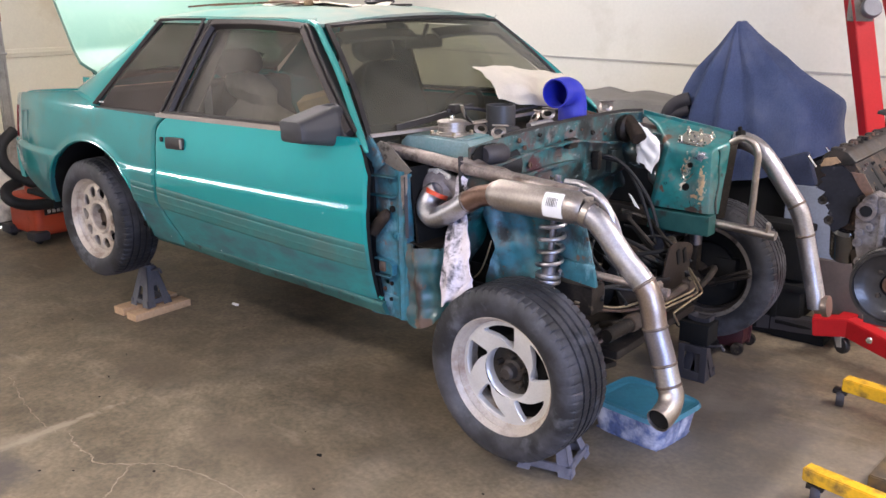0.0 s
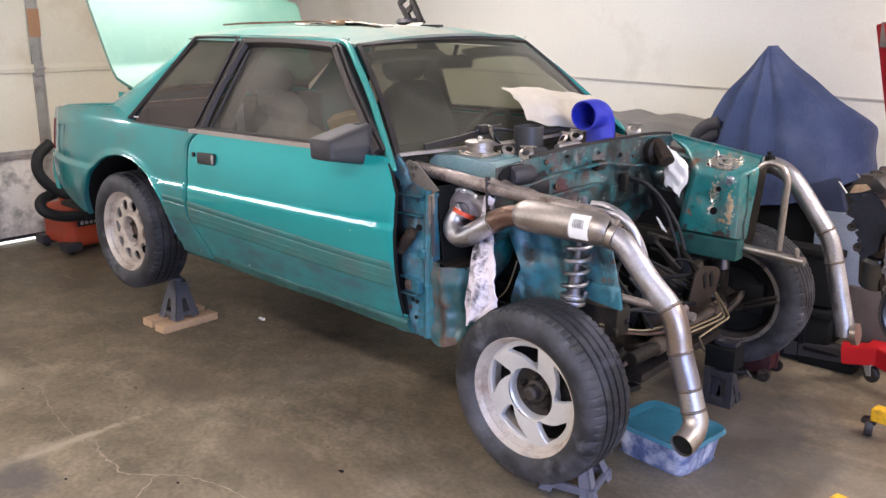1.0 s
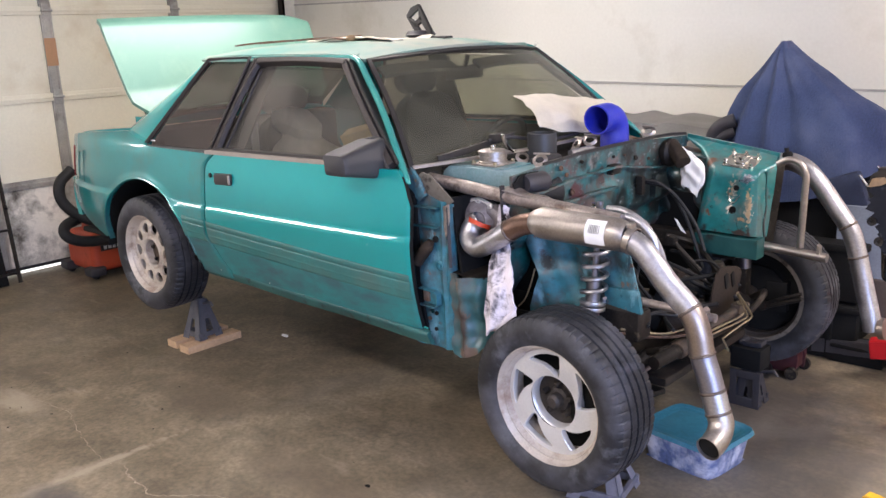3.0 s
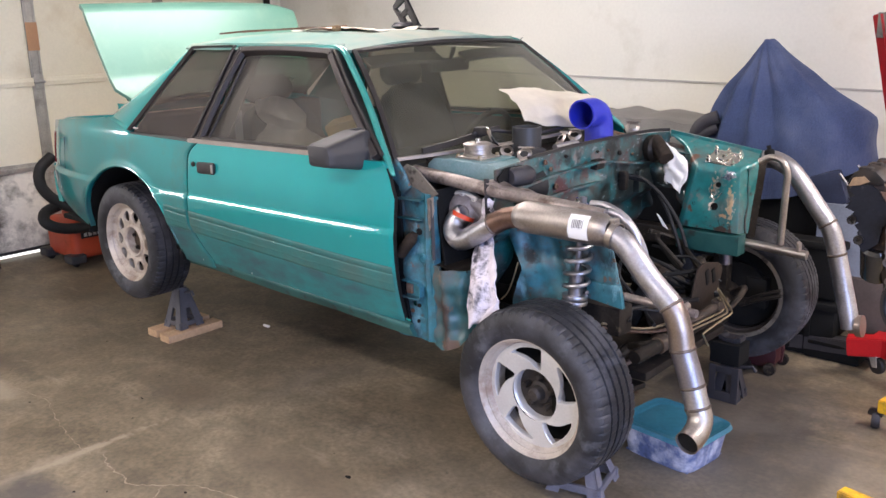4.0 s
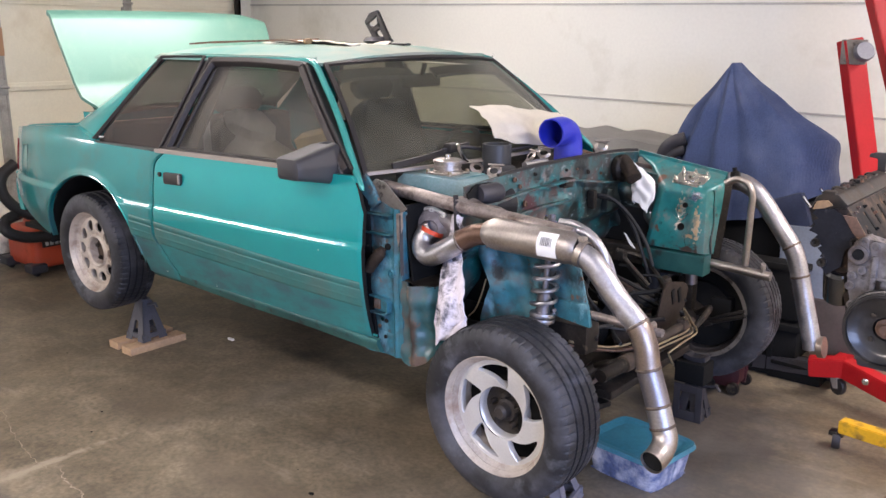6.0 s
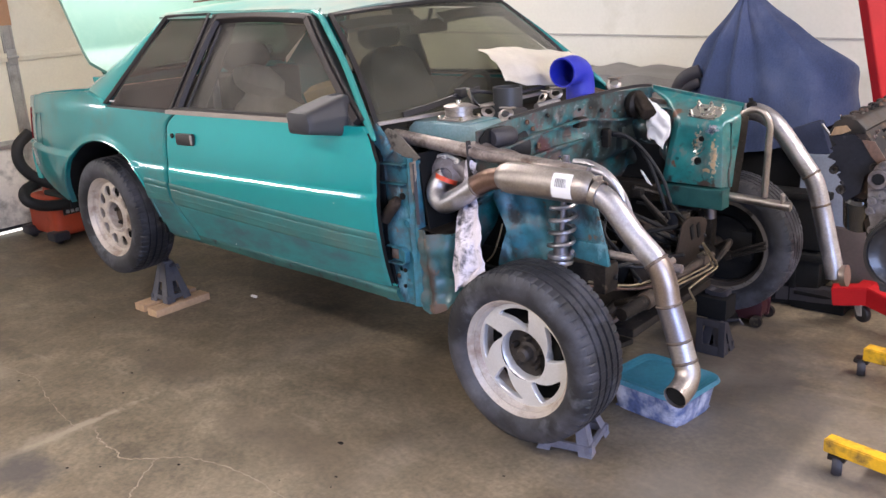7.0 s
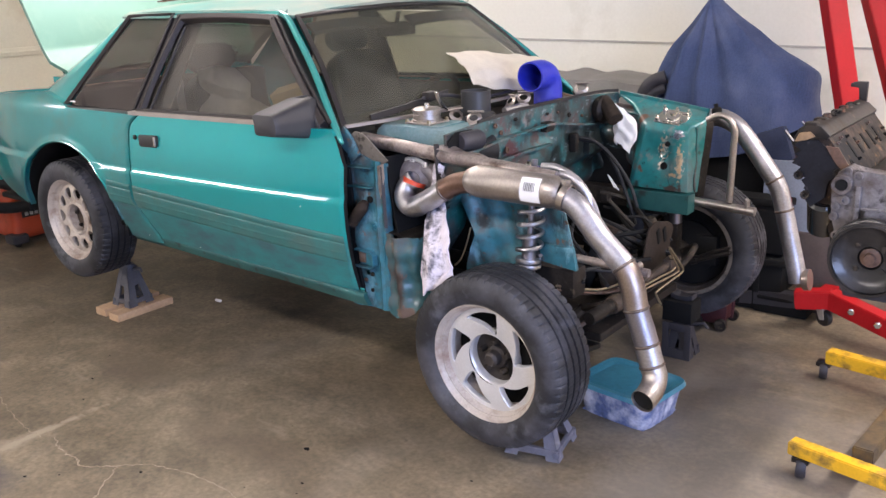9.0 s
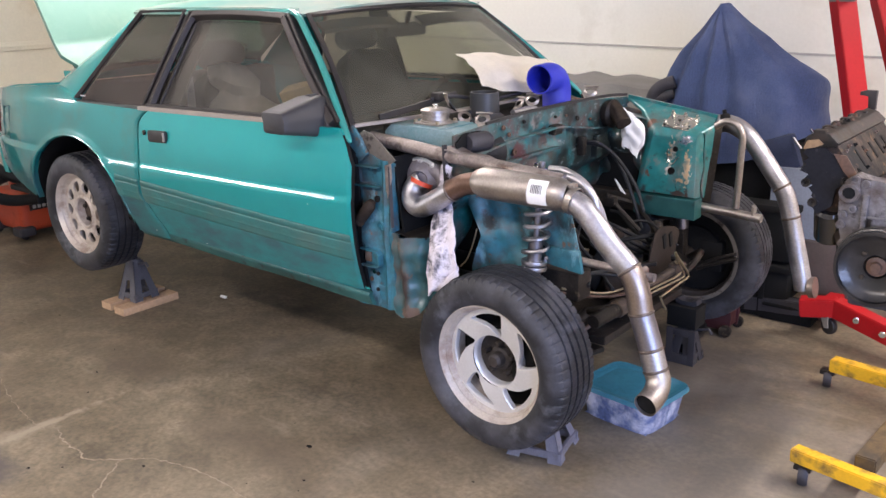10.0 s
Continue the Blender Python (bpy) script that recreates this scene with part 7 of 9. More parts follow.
for k in range(9):
    bm = bmesh.new()
    x0, y0, z0 = rnd.uniform(2.38, 2.68), rnd.uniform(-0.34, 0.34), rnd.uniform(0.48, 0.62)
    w, d, h = rnd.uniform(0.02, 0.05), rnd.uniform(0.02, 0.06), rnd.uniform(0.03, 0.08)
    box(bm, -w, w, -d, d, -h, h, 0.008, pose(x0, y0, z0, rnd.uniform(-20, 20), rnd.uniform(-25, 25), rnd.uniform(0, 90)))
    part("bay_bracket", bm, rnd.choice((M["dark_steel"], M["black"], M["tan_dark"])), car)
bm = bmesh.new()
box(bm, 2.18, 2.66, -0.40, 0.40, 0.42, 0.45, 0.01)
box(bm, 1.9, 2.30, -0.16, 0.16, 0.44, 0.66, 0.05)
part("gearbox_end", bm, M["dark_steel"], car)

# ---------------------------------------------------------------- pipework
def arc3(p, q, r, n):
    """Points on the arc from p through q to r."""
    p, q, r = Vector(p), Vector(q), Vector(r)
    a, b_ = q - p, r - p
    nrm = a.cross(b_)
    c = p + (b_.length_squared * nrm.cross(a) + a.length_squared * b_.cross(nrm)) / (2 * nrm.length_squared)
    e1 = (p - c).normalized()
    e2 = nrm.normalized().cross(e1)
    end = math.atan2((r - c).dot(e2), (r - c).dot(e1)) % (2 * math.pi)
    rad = (p - c).length
    return [c + rad * (math.cos(end * k / n) * e1 + math.sin(end * k / n) * e2) for k in range(n + 1)]


def pipe_run(parent_label, pts, r, bands, mats, end_open=True):
    """A pipe built of welded lengths: bands are the path indices where one length ends."""
    path = smooth_path(pts, 6)
    first = None
    cuts = [0] + [b_ * 6 for b_ in bands] + [len(path) - 1]
    for (a, b_), mt in zip(zip(cuts, cuts[1:]), mats):
        bm = bmesh.new()
        hollow(bm, path[a:b_ + 1], r[mats.index(mt)] if isinstance(r, list) else r, 0.002, 28)
        if first is None:
            first = part("pipe", bm, mt, car, parent_label)
        else:
            part("pipe_length", bm, mt, first)
        if b_ < len(path) - 1:
            w = bmesh.new()
            d = (path[b_ + 1] - path[b_ - 1]).normalized()
            lathe(w, [(r + 0.0000, -0.005), (r + 0.003, -0.002), (r + 0.003, 0.002), (r, 0.005)], axis_pose(path[b_], d), 28, closed=True)
            part("weld", w, M["weld"], first)
    return first


R = 0.038
ELB = ((2.150, -0.655, 0.965), (2.128, -0.692, 0.905), (2.185, -0.702, 0.880))
run = pipe_run("welded three-inch steel pipe over the front wheel",
               arc3(ELB[0], ELB[1], ELB[2], 4) + [(2.255, -0.70, 0.916), (2.32, -0.70, 0.956), (2.38, -0.70, 0.986), (2.445, -0.70, 0.998)],
               R, [6], [M["steel"], M["heat_steel"]])
bm = bmesh.new()
lathe(bm, [(0.038, -0.185), (0.042, -0.178), (0.052, -0.155), (0.054, -0.14), (0.054, 0.135), (0.052, 0.15), (0.042, 0.172), (0.038, 0.178), (0.034, 0.178), (0.034, -0.185)], axis_pose((2.610, -0.70, 1.000), (1, 0, -0.012)), 36, closed=True)
can = part("muffler_can", bm, M["warm_steel"], run, "straw-tinted steel canister")
bm = bmesh.new()


def sticker(u, v):
    a = lerp(0.60, 2.15, v)
    return Vector((lerp(2.662, 2.734, u), -0.70 - 0.0548 * math.sin(a), 0.998 + 0.0548 * math.cos(a)))


sheet(bm, sticker, 2, 12, 0.001)
part("barcode_label", bm, M["paper"], run, "white label with a printed bar pattern")
rnd = random.Random(3)
for k in range(7):
    bm = bmesh.new()
    x = 2.677 + 0.0062 * k
    w = rnd.uniform(0.002, 0.0045)

    def ink(u, v, x=x, w=w):
        a = lerp(0.95, 1.45, v)
        return Vector((x + w * u, -0.70 - 0.0572 * math.sin(a), 0.998 + 0.0572 * math.cos(a)))
    sheet(bm, ink, 1, 4)
    part("print_bar", bm, M["ink"], run)
bm = bmesh.new()
lathe(bm, [(0.040, -0.011), (0.0445, -0.011), (0.0445, 0.011), (0.040, 0.011)], axis_pose((2.800, -0.70, 0.985), (1, 0, -0.25)), 28, closed=True)
box(bm, 2.79, 2.81, -0.715, -0.685, 1.022, 1.040, 0.003)
part("band_clamp", bm, M["warm_steel"], run)
bm = bmesh.new()
lathe(bm, [(0.039, -0.008), (0.0435, -0.008), (0.0435, 0.008), (0.039, 0.008)], axis_pose((2.148, -0.660, 0.956), (-0.25, -0.35, -0.9)), 28, closed=True)
part("coupling", bm, M["red_silicone"], run, "red silicone coupling")
pipe_run("welded steel downpipe in front of the wheel",
         [(2.785, -0.70, 0.988), (2.83, -0.70, 0.968), (2.875, -0.70, 0.925), (2.93, -0.70, 0.862), (3.003, -0.70, 0.795), (3.033, -0.70, 0.735), (3.048, -0.70, 0.665), (3.070, -0.70, 0.603), (3.086, -0.70, 0.555), (3.106, -0.70, 0.490),
          (3.118, -0.704, 0.462), (3.122, -0.724, 0.434), (3.120, -0.756, 0.416), (3.117, -0.788, 0.408)],
         R, [4, 6, 8, 9], [M["steel"], M["straw_steel"], M["blued_steel"], M["steel"], M["warm_steel"]])
# black disc set in the mouth in place of the pipe's inner shade
bm = bmesh.new()
lathe(bm, [(0, 0), (0.0355, 0), (0.0355, 0.004), (0, 0.004)], axis_pose((3.118, -0.774, 0.411), (-0.08, -0.96, -0.24)), 24)
part("pipe_mouth", bm, M["black"], run)
run_left = pipe_run("welded steel downpipe on the far side",
                    [(2.70, 0.68, 1.035), (2.765, 0.68, 1.040), (2.83, 0.68, 1.012), (2.885, 0.68, 0.955), (2.95, 0.68, 0.870), (3.010, 0.68, 0.790), (3.035, 0.68, 0.740), (3.058, 0.68, 0.665), (3.095, 0.68, 0.53), (3.125, 0.68, 0.42), (3.138, 0.68, 0.36)],
                    R, [5, 7], [M["steel"], M["steel"], M["steel"]])
bm = bmesh.new()
lathe(bm, [(0, -0.012), (0.046, -0.012), (0.046, 0.012), (0, 0.012)], axis_pose((3.175, 0.68, 0.375), (1, 0, 0.15)), 24)
tube(bm, [(3.13, 0.68, 0.365), (3.175, 0.68, 0.375)], 0.032, 18)
part("end_flange", bm, M["straw_steel"], run_left)
bm = bmesh.new()
tube(bm, smooth_path([(2.64, -0.58, 1.048), (2.70, -0.58, 1.047), (2.762, -0.575, 1.018), (2.80, -0.57, 0.975), (2.83, -0.56, 0.91), (2.84, -0.55, 0.83)], 6), 0.012, 10)
part("loop_tube", bm, M["steel"], run)
bm = bmesh.new()
lathe(bm, [(0, -0.012), (0.020, -0.012), (0.022, 0.0), (0.018, 0.012), (0.009, 0.014), (0.009, 0.030), (0, 0.031)], axis_pose((2.766, 0.62, 1.078), (-0.2, 0, 1)), 12)
part("sensor_plug", bm, M["black"], run_left)
# turbine housing tucked behind the pillar: domed volute, bright rim with lugs
bm = bmesh.new()
face = axis_pose((2.110, -0.600, 0.945), (0.35, -1, 0.25))
lathe(bm, [(0.030, 0.052), (0.036, 0.058), (0.060, 0.050), (0.080, 0.028), (0.088, 0.0), (0.080, -0.03), (0.040, -0.05), (0, -0.05)], face, 40)
tube(bm, smooth_path([(2.15, -0.60, 0.99), (2.185, -0.60, 0.985), (2.21, -0.60, 0.95), (2.215, -0.60, 0.90)], 5), 0.030, 16)
turbo = part("turbo_housing", bm, M["volute"], car, "grey cast turbo housing")
bm = bmesh.new()
box(bm, 2.255, 2.262, -0.66, -0.60, 0.86, 1.065, 0.002)
part("turbo_strap", bm, M["dark_steel"], turbo)
bm = bmesh.new()
tube(bm, [(2.110 + 0.090 * math.cos(a), -0.612, 0.945 + 0.084 * math.sin(a)) for a in (0.35 + 0.09 * k for k in range(24))], 0, flat=(0.012, 0.016))
for q in ((2.040, 0.992), (2.112, 1.026), (2.168, 1.012)):
    lathe(bm, [(0, 0), (0.012, 0), (0.012, 0.010), (0.006, 0.012), (0.006, 0.004), (0, 0.004)], axis_pose((q[0], -0.612, q[1]), (0, -1, 0.2)), 12)
part("turbo_flange", bm, M["alloy"], turbo, "bright flange with bolt bosses")

# ---------------------------------------------------------------- cabin
def seat_shape(x, y, drop=0.09):
    bm = bmesh.new()

    def cushion(u, v):
        a = 2 * math.pi * v
        w = 0.24 * (1 - 0.10 * abs(2 * u - 1) ** 3)
        c, s = math.cos(a), math.sin(a)
        d = (abs(c) ** 4 + abs(s) ** 4) ** -0.25
        k = 1 if 0 < u < 1 else 0.6
        return Vector((x - 0.05 + 0.51 * u, y + w * c * d * k, 0.73 - drop * 0.4 + (0.075 * k + 0.02 * abs(c * d) ** 3) * s * d))
    sheet(bm, cushion, 12, 28)
    s_ = part("seat", bm, M["seat"], car, "grey cloth bucket seat")
    lean = Matrix.Translation((x + 0.02, y, 0.78 - drop)) @ Matrix.Rotation(radians(-16), 4, "Y")

    def back(u, v):
        a = 2 * math.pi * v
        w = curve_at([(0, 0.19), (0.1, 0.23), (0.55, 0.245), (0.85, 0.20), (0.95, 0.16), (1, 0.10)], u)
        c, s = math.cos(a), math.sin(a)
        d = (abs(c) ** 4 + abs(s) ** 4) ** -0.25
        t = curve_at([(0, 0.05), (0.5, 0.07), (0.95, 0.05), (1, 0.02)], u)
        return lean @ Vector((t * s * d + 0.03 * (abs(c * d) ** 3) * (1 if s > 0 else 0), w * c * d, 0.58 * u))
    bm = bmesh.new()
    sheet(bm, back, 18, 32)
    part("backrest", bm, M["seat"], s_)
    head = Matrix.Translation((x - 0.155, y, 1.345 - drop)) @ Matrix.Rotation(radians(-14), 4, "Y")

    def pillow(u, v):
        a = 2 * math.pi * v
        c, s = math.cos(a), math.sin(a)
        r = math.sin(math.pi * (0.06 + 0.88 * u)) ** 0.28
        d = (abs(c) ** 4 + abs(s) ** 4) ** -0.25
        return head @ Vector((0.05 * r * s * d, 0.135 * r * c * d, 0.125 * u))
    bm = bmesh.new()
    sheet(bm, pillow, 14, 28)
    tube(bm, [head @ Vector((0, -0.04, -0.06)), head @ Vector((0, -0.04, 0.03))], 0.006, 8)
    tube(bm, [head @ Vector((0, 0.04, -0.06)), head @ Vector((0, 0.04, 0.03))], 0.006, 8)
    part("headrest", bm, M["seat"], s_)


seat_shape(0.84, -0.37, 0.06)
seat_shape(1.03, 0.37, 0.02)
bm = bmesh.new()
box(bm, 1.50, 1.88, -0.70, 0.70, 0.90, 1.115, 0.04, seg=3)
part("dashboard", bm, M["interior"], car)
bm = bmesh.new()
n_ = 32
wm = axis_pose((1.42, 0.37, 1.05), (-0.9, 0, 0.42))
tube(bm, [wm @ Vector((0.18 * math.cos(2 * math.pi * k / n_), 0.18 * math.sin(2 * math.pi * k / n_), 0)) for k in range(n_ + 1)], 0.015, 10, caps=False)
tube(bm, [wm @ Vector((-0.17, 0, 0)), wm @ Vector((0.17, 0, 0))], 0.018, 8)
tube(bm, [wm @ Vector((0, 0, 0)), wm @ Vector((0, 0, -0.3))], 0.03, 10)
part("steering_wheel", bm, M["black_trim"], car)
bm = bmesh.new()
box(bm, -0.05, 0.22, -0.62, 0.62, 0.72, 0.95, 0.05, seg=3)
box(bm, -0.22, -0.08, -0.62, 0.62, 0.80, 1.20, 0.04, seg=3)
part("rear_bench", bm, M["interior"], car)
for side in (-1, 1):
    bm = bmesh.new()
    prism(bm, [(0.705, 1.135), (0.865, 1.135), (0.905, 1.515), (0.775, 1.530)], Matrix(((1, 0, 0, 0), (0, -0.53 * side, -side, side * (0.772 + 0.53 * 1.14)), (0, 1, 0, 0), (0, 0, 0, 1))), 0.012, 0.003)
    part("pillar_trim", bm, M["interior"], car)
    bm = bmesh.new()
    sheet(bm, lambda u, v: Vector((lerp(1.515, 1.562, u), side * lerp(0.07, 0.53, v), lerp(1.518, 1.486, u) - 0.01 * (2 * v - 1) ** 2)), 4, 10, 0.014, (0, 0, 1))
    part("sun_visor", bm, M["interior"], car)
bm = bmesh.new()
box(bm, 1.50, 1.535, -0.13, 0.13, 1.425, 1.485, 0.012)
tube(bm, [(1.53, 0, 1.48), (1.55, 0, 1.53)], 0.01, 8)
part("rear_view_mirror", bm, M["black_trim"], car)
bm = bmesh.new()
tube(bm, [(0.735, -0.605, 1.44), (0.775, -0.63, 1.12), (0.82, -0.62, 0.78)], 0, flat=(0.035, 0.004))
part("seat_belt", bm, M["bag"], car, "pale grey seat belt")
bm = bmesh.new()
box(bm, 0.34, 1.45, -0.56, 0.56, 1.540, 1.546)
part("headliner", bm, M["seat"], car)
bm = bmesh.new()
box(bm, -0.07, 0.07, -0.05, 0.05, 0, 0.19, 0.006, pose(1.50, -0.56, 1.085, 12, -14, 25))
solo("carton", bm, M["carton"], "yellow and grey carton on the dashboard", "carton")
bm = bmesh.new()


def bundle(u, v):
    """A knotted, slumped bag: broad at the foot, a smaller lump above the knot."""
    a = 2 * math.pi * v
    r = curve_at([(0, 0.02), (0.06, 0.17), (0.35, 0.20), (0.55, 0.175), (0.64, 0.10), (0.70, 0.085), (0.80, 0.12), (0.93, 0.085), (1, 0.01)], u)
    z = curve_at([(0, 0.74), (0.06, 0.74), (0.35, 0.95), (0.55, 1.10), (0.64, 1.165), (0.70, 1.19), (0.80, 1.25), (0.93, 1.31), (1, 1.325)], u)
    p = Vector((0.93 - 0.08 * soft((u - 0.6) / 0.4) + 1.25 * r * math.cos(a), -0.47 + 0.80 * r * math.sin(a), z))
    return p + crumple(p * 5, 3, 0.05 * min(1, 6 * r), 1.2) + crumple(p * 14, 8, 0.016 * min(1, 6 * r), 1.2)


sheet(bm, bundle, 44, 60)
solo("plastic_bag", bm, M["bag"], "pale bundled plastic bag on the passenger seat", "bag")

# ---------------------------------------------------------------- loose things on the car
bm = bmesh.new()


def rag_on_screen(u, v):
    # lies on the lower windscreen, its lower edge bunched on the scuttle
    top = Vector((1.845 + 0.03 * u * u, lerp(-0.05, 0.60, u), lerp(1.356, 1.300, u) + 0.010 * math.sin(5 * u)))
    low = Vector((2.065, lerp(-0.17, 0.50, u), lerp(1.245, 1.200, u) - 0.03 * math.sin(math.pi * u)))
    return top.lerp(low, v) + Vector((0.012, 0, 0.022)) * math.sin(math.pi * v) + crumple((u * 4, v * 3, 0), 2, 0.010, 1.6)


sheet(bm, rag_on_screen, 44, 34, 0.004)
solo("shop_rag", bm, M["cloth"], "crumpled white cloth on the windscreen base", "rag")

# blue silicone elbow standing on the scuttle
bm = bmesh.new()
path = smooth_path([(2.207, 0.030, 1.262), (2.206, 0.075, 1.264), (2.205, 0.115, 1.264), (2.204, 0.152, 1.250), (2.203, 0.172, 1.218), (2.203, 0.176, 1.17), (2.203, 0.176, 1.112)], 7)
hollow(bm, path, 0.060, 0.006, 32)
elbow = solo("silicone_elbow", bm, M["blue_silicone"], "bright blue silicone hose elbow on the scuttle", "hose elbow")
bm = bmesh.new()
hollow(bm, [(2.125, -0.235, 1.122), (2.125, -0.235, 1.175), (2.125, -0.235, 1.236)], 0.058, 0.007, 36)
solo("hose_coupler", bm, M["coupler"], "charcoal silicone coupler standing on the scuttle", "hose coupler")
bm = bmesh.new()
tube(bm, [(2.20, -0.40, 1.135), (2.19, -0.30, 1.14), (2.17, -0.20, 1.128)], 0.026, 14)
solo("hose_stub", bm, M["coupler"], "short dark hose lying on the scuttle", "hose")
for at, turn in (((2.245, -0.415, 1.160), 10), ((2.160, -0.045, 1.172), -30), ((2.150, 0.070, 1.172), 15), ((2.210, 0.450, 1.170), 25), ((2.10, -0.33, 1.150), 70)):
    bm = bmesh.new()
    m_ = pose(*at, 55, 0, turn)
    n_ = 20
    tube(bm, [m_ @ Vector((0.024 * math.cos(2 * math.pi * k / n_), 0.024 * math.sin(2 * math.pi * k / n_) * 0.8, 0)) for k in range(n_ + 1)], 0, flat=(0.014, 0.003))
    box(bm, -0.012, 0.012, -0.006, 0.006, 0.020, 0.030, 0.003, m_ @ Matrix.Rotation(radians(90), 4, "X"))
    tube(bm, [m_ @ Vector((-0.03, 0.024, 0.004)), m_ @ Vector((0.035, 0.026, 0.004))], 0.004, 6)
    solo("hose_clamp", bm, M["warm_steel"], "bright steel hose clamp lying on the scuttle", "hose clamp", "clamps on the scuttle")
bm = bmesh.new()
tube(bm, smooth_path([(2.06, -0.402, 1.245), (2.06, -0.385, 1.215), (2.06, -0.350, 1.180), (2.075, -0.295, 1.160), (2.10, -0.25, 1.155)], 6), 0, flat=(0.016, 0.006))
solo("bent_strap", bm, M["chrome"], "bent bright metal strap", "strap")
bm = bmesh.new()
tube(bm, [(2.235, -0.20, 1.158), (2.245, -0.10, 1.162), (2.25, -0.06, 1.160)], [0.013, 0.013, 0.010], 12)
solo("short_rod", bm, M["steel"], "short bright rod on the seal", "rod")

# white rag hung on the sleeve
bm = bmesh.new()


def hung_rag(u, v):
    a = lerp(-1.5, 1.6, u)
    z = lerp(1.118 - 0.02 * u, 0.930 + 0.025 * math.sin(5 * u), v)
    mid = curve_at([(0, 2.392), (0.35, 2.440), (0.7, 2.432), (1, 2.420)], v)
    w = curve_at([(0, 0.5), (0.3, 0.95), (0.7, 1.0), (1, 0.55)], v)
    return Vector((mid + 0.050 * math.sin(a) * w, 0.440 - 0.040 * math.cos(a) * w, z)) + crumple((u * 3, v * 3, 0), 5, 0.016, 1.3)


sheet(bm, hung_rag, 26, 26, 0.004)
solo("hanging_rag", bm, M["cloth_white"], "white rag hung on the steering sleeve", "rag")
# stained rag hanging from the turbo pipe
bm = bmesh.new()


def stained(u, v):
    foot = curve_at([(0, 0.595), (0.25, 0.598), (0.55, 0.615), (1, 0.685)], u)
    z = lerp(1.03, foot, v)
    left = curve_at([(0.59, 2.160), (0.70, 2.153), (0.837, 2.190), (1.03, 2.245)], z)
    right = curve_at([(0.59, 2.235), (0.62, 2.262), (0.685, 2.308), (0.777, 2.294), (0.893, 2.284), (1.03, 2.282)], z)
    pleat = 0.010 * math.sin(9 * u + 2 * v) * v
    y = lerp(-0.650, -0.785, soft((v - 0.30) / 0.40))
    x = lerp(left, right, u) + 0.81 * (-0.650 - y)
    return Vector((x, y - 0.012 * math.sin(math.pi * u) + pleat, z)) + crumple((u * 2, v * 5, 1), 7, 0.012, 2.0)


sheet(bm, stained, 26, 60, 0.004)
solo("stained_rag", bm, M["cloth_stained"], "white rag with black grease stains hanging by the wheel", "rag")

# papers, strip and a folded clamp on the roof
bm = bmesh.new()
sheet(bm, lambda u, v: Vector((lerp(0.70, 1.30, u), lerp(-0.22, 0.10, v) + 0.05 * math.sin(4 * u), 1.615 + 0.010 * math.sin(3 * u + 4 * v))) + crumple((u * 4, v * 3, 2), 3, 0.014, 1.5), 30, 16, 0.004)
solo("cloth_sheet", bm, M["cloth"], "crumpled pale cloth on the roof", "cloth")
for pts, rr in (([(0.22, -0.30, 1.606), (0.45, -0.28, 1.618), (0.70, -0.26, 1.622)], 0.006), ([(0.30, -0.22, 1.612), (0.55, -0.16, 1.622), (0.85, -0.20, 1.628), (1.0, -0.24, 1.618)], 0.005), ([(0.50, -0.25, 1.62), (0.62, -0.05, 1.625), (0.80, 0.05, 1.632)], 0.006)):
    bm = bmesh.new()
    tube(bm, smooth_path(pts, 6), 0, flat=(0.02, 0.008))
    solo("trim_strip", bm, M["rust"], "thin brown trim strip lying on the roof", "trim strip", "strips on the roof")
bm = bmesh.new()
lathe(bm, [(0, 0), (0.018, 0), (0.022, 0.012), (0.016, 0.024), (0, 0.026)], Matrix.Translation((1.09, -0.28, 1.612)), 16)
solo("knob", bm, M["tan"], "small tan knob on the roof", "knob")
bm = bmesh.new()
lathe(bm, [(0, 0), (0.05, 0.002), (0.075, 0.018), (0.06, 0.036), (0, 0.042)], Matrix.Translation((1.15, 0.12, 1.607)), 24)
solo("suction_cup", bm, M["stand_dark"], "dark grey cup lying on the roof", "cup")
bm = bmesh.new()
m_ = Matrix.Translation((1.22, 0.10, 1.610)) @ Matrix.Rotation(radians(-33), 4, "Y")
for outline in ([(-0.040, 0.0), (-0.014, 0.0), (-0.016, 0.10), (-0.045, 0.155), (-0.050, 0.15)], [(0.020, 0.0), (0.046, 0.0), (0.050, 0.15), (0.045, 0.155), (0.014, 0.10)],
                [(-0.046, 0.138), (0.047, 0.138), (0.047, 0.158), (0.0, 0.172), (-0.046, 0.158)], [(-0.030, 0.078), (0.030, 0.078), (0.032, 0.104), (-0.032, 0.104)]):
    prism(bm, outline, m_ @ side_frame(0.0), 0.018, 0.003)
holder = solo("black_bracket", bm, M["black_trim"], "black slotted bracket standing on the roof", "bracket")
bm = bmesh.new()
box(bm, 1.14, 1.36, 0.07, 0.12, 1.606, 1.616, 0.003)
part("foot", bm, M["black_trim"], holder)

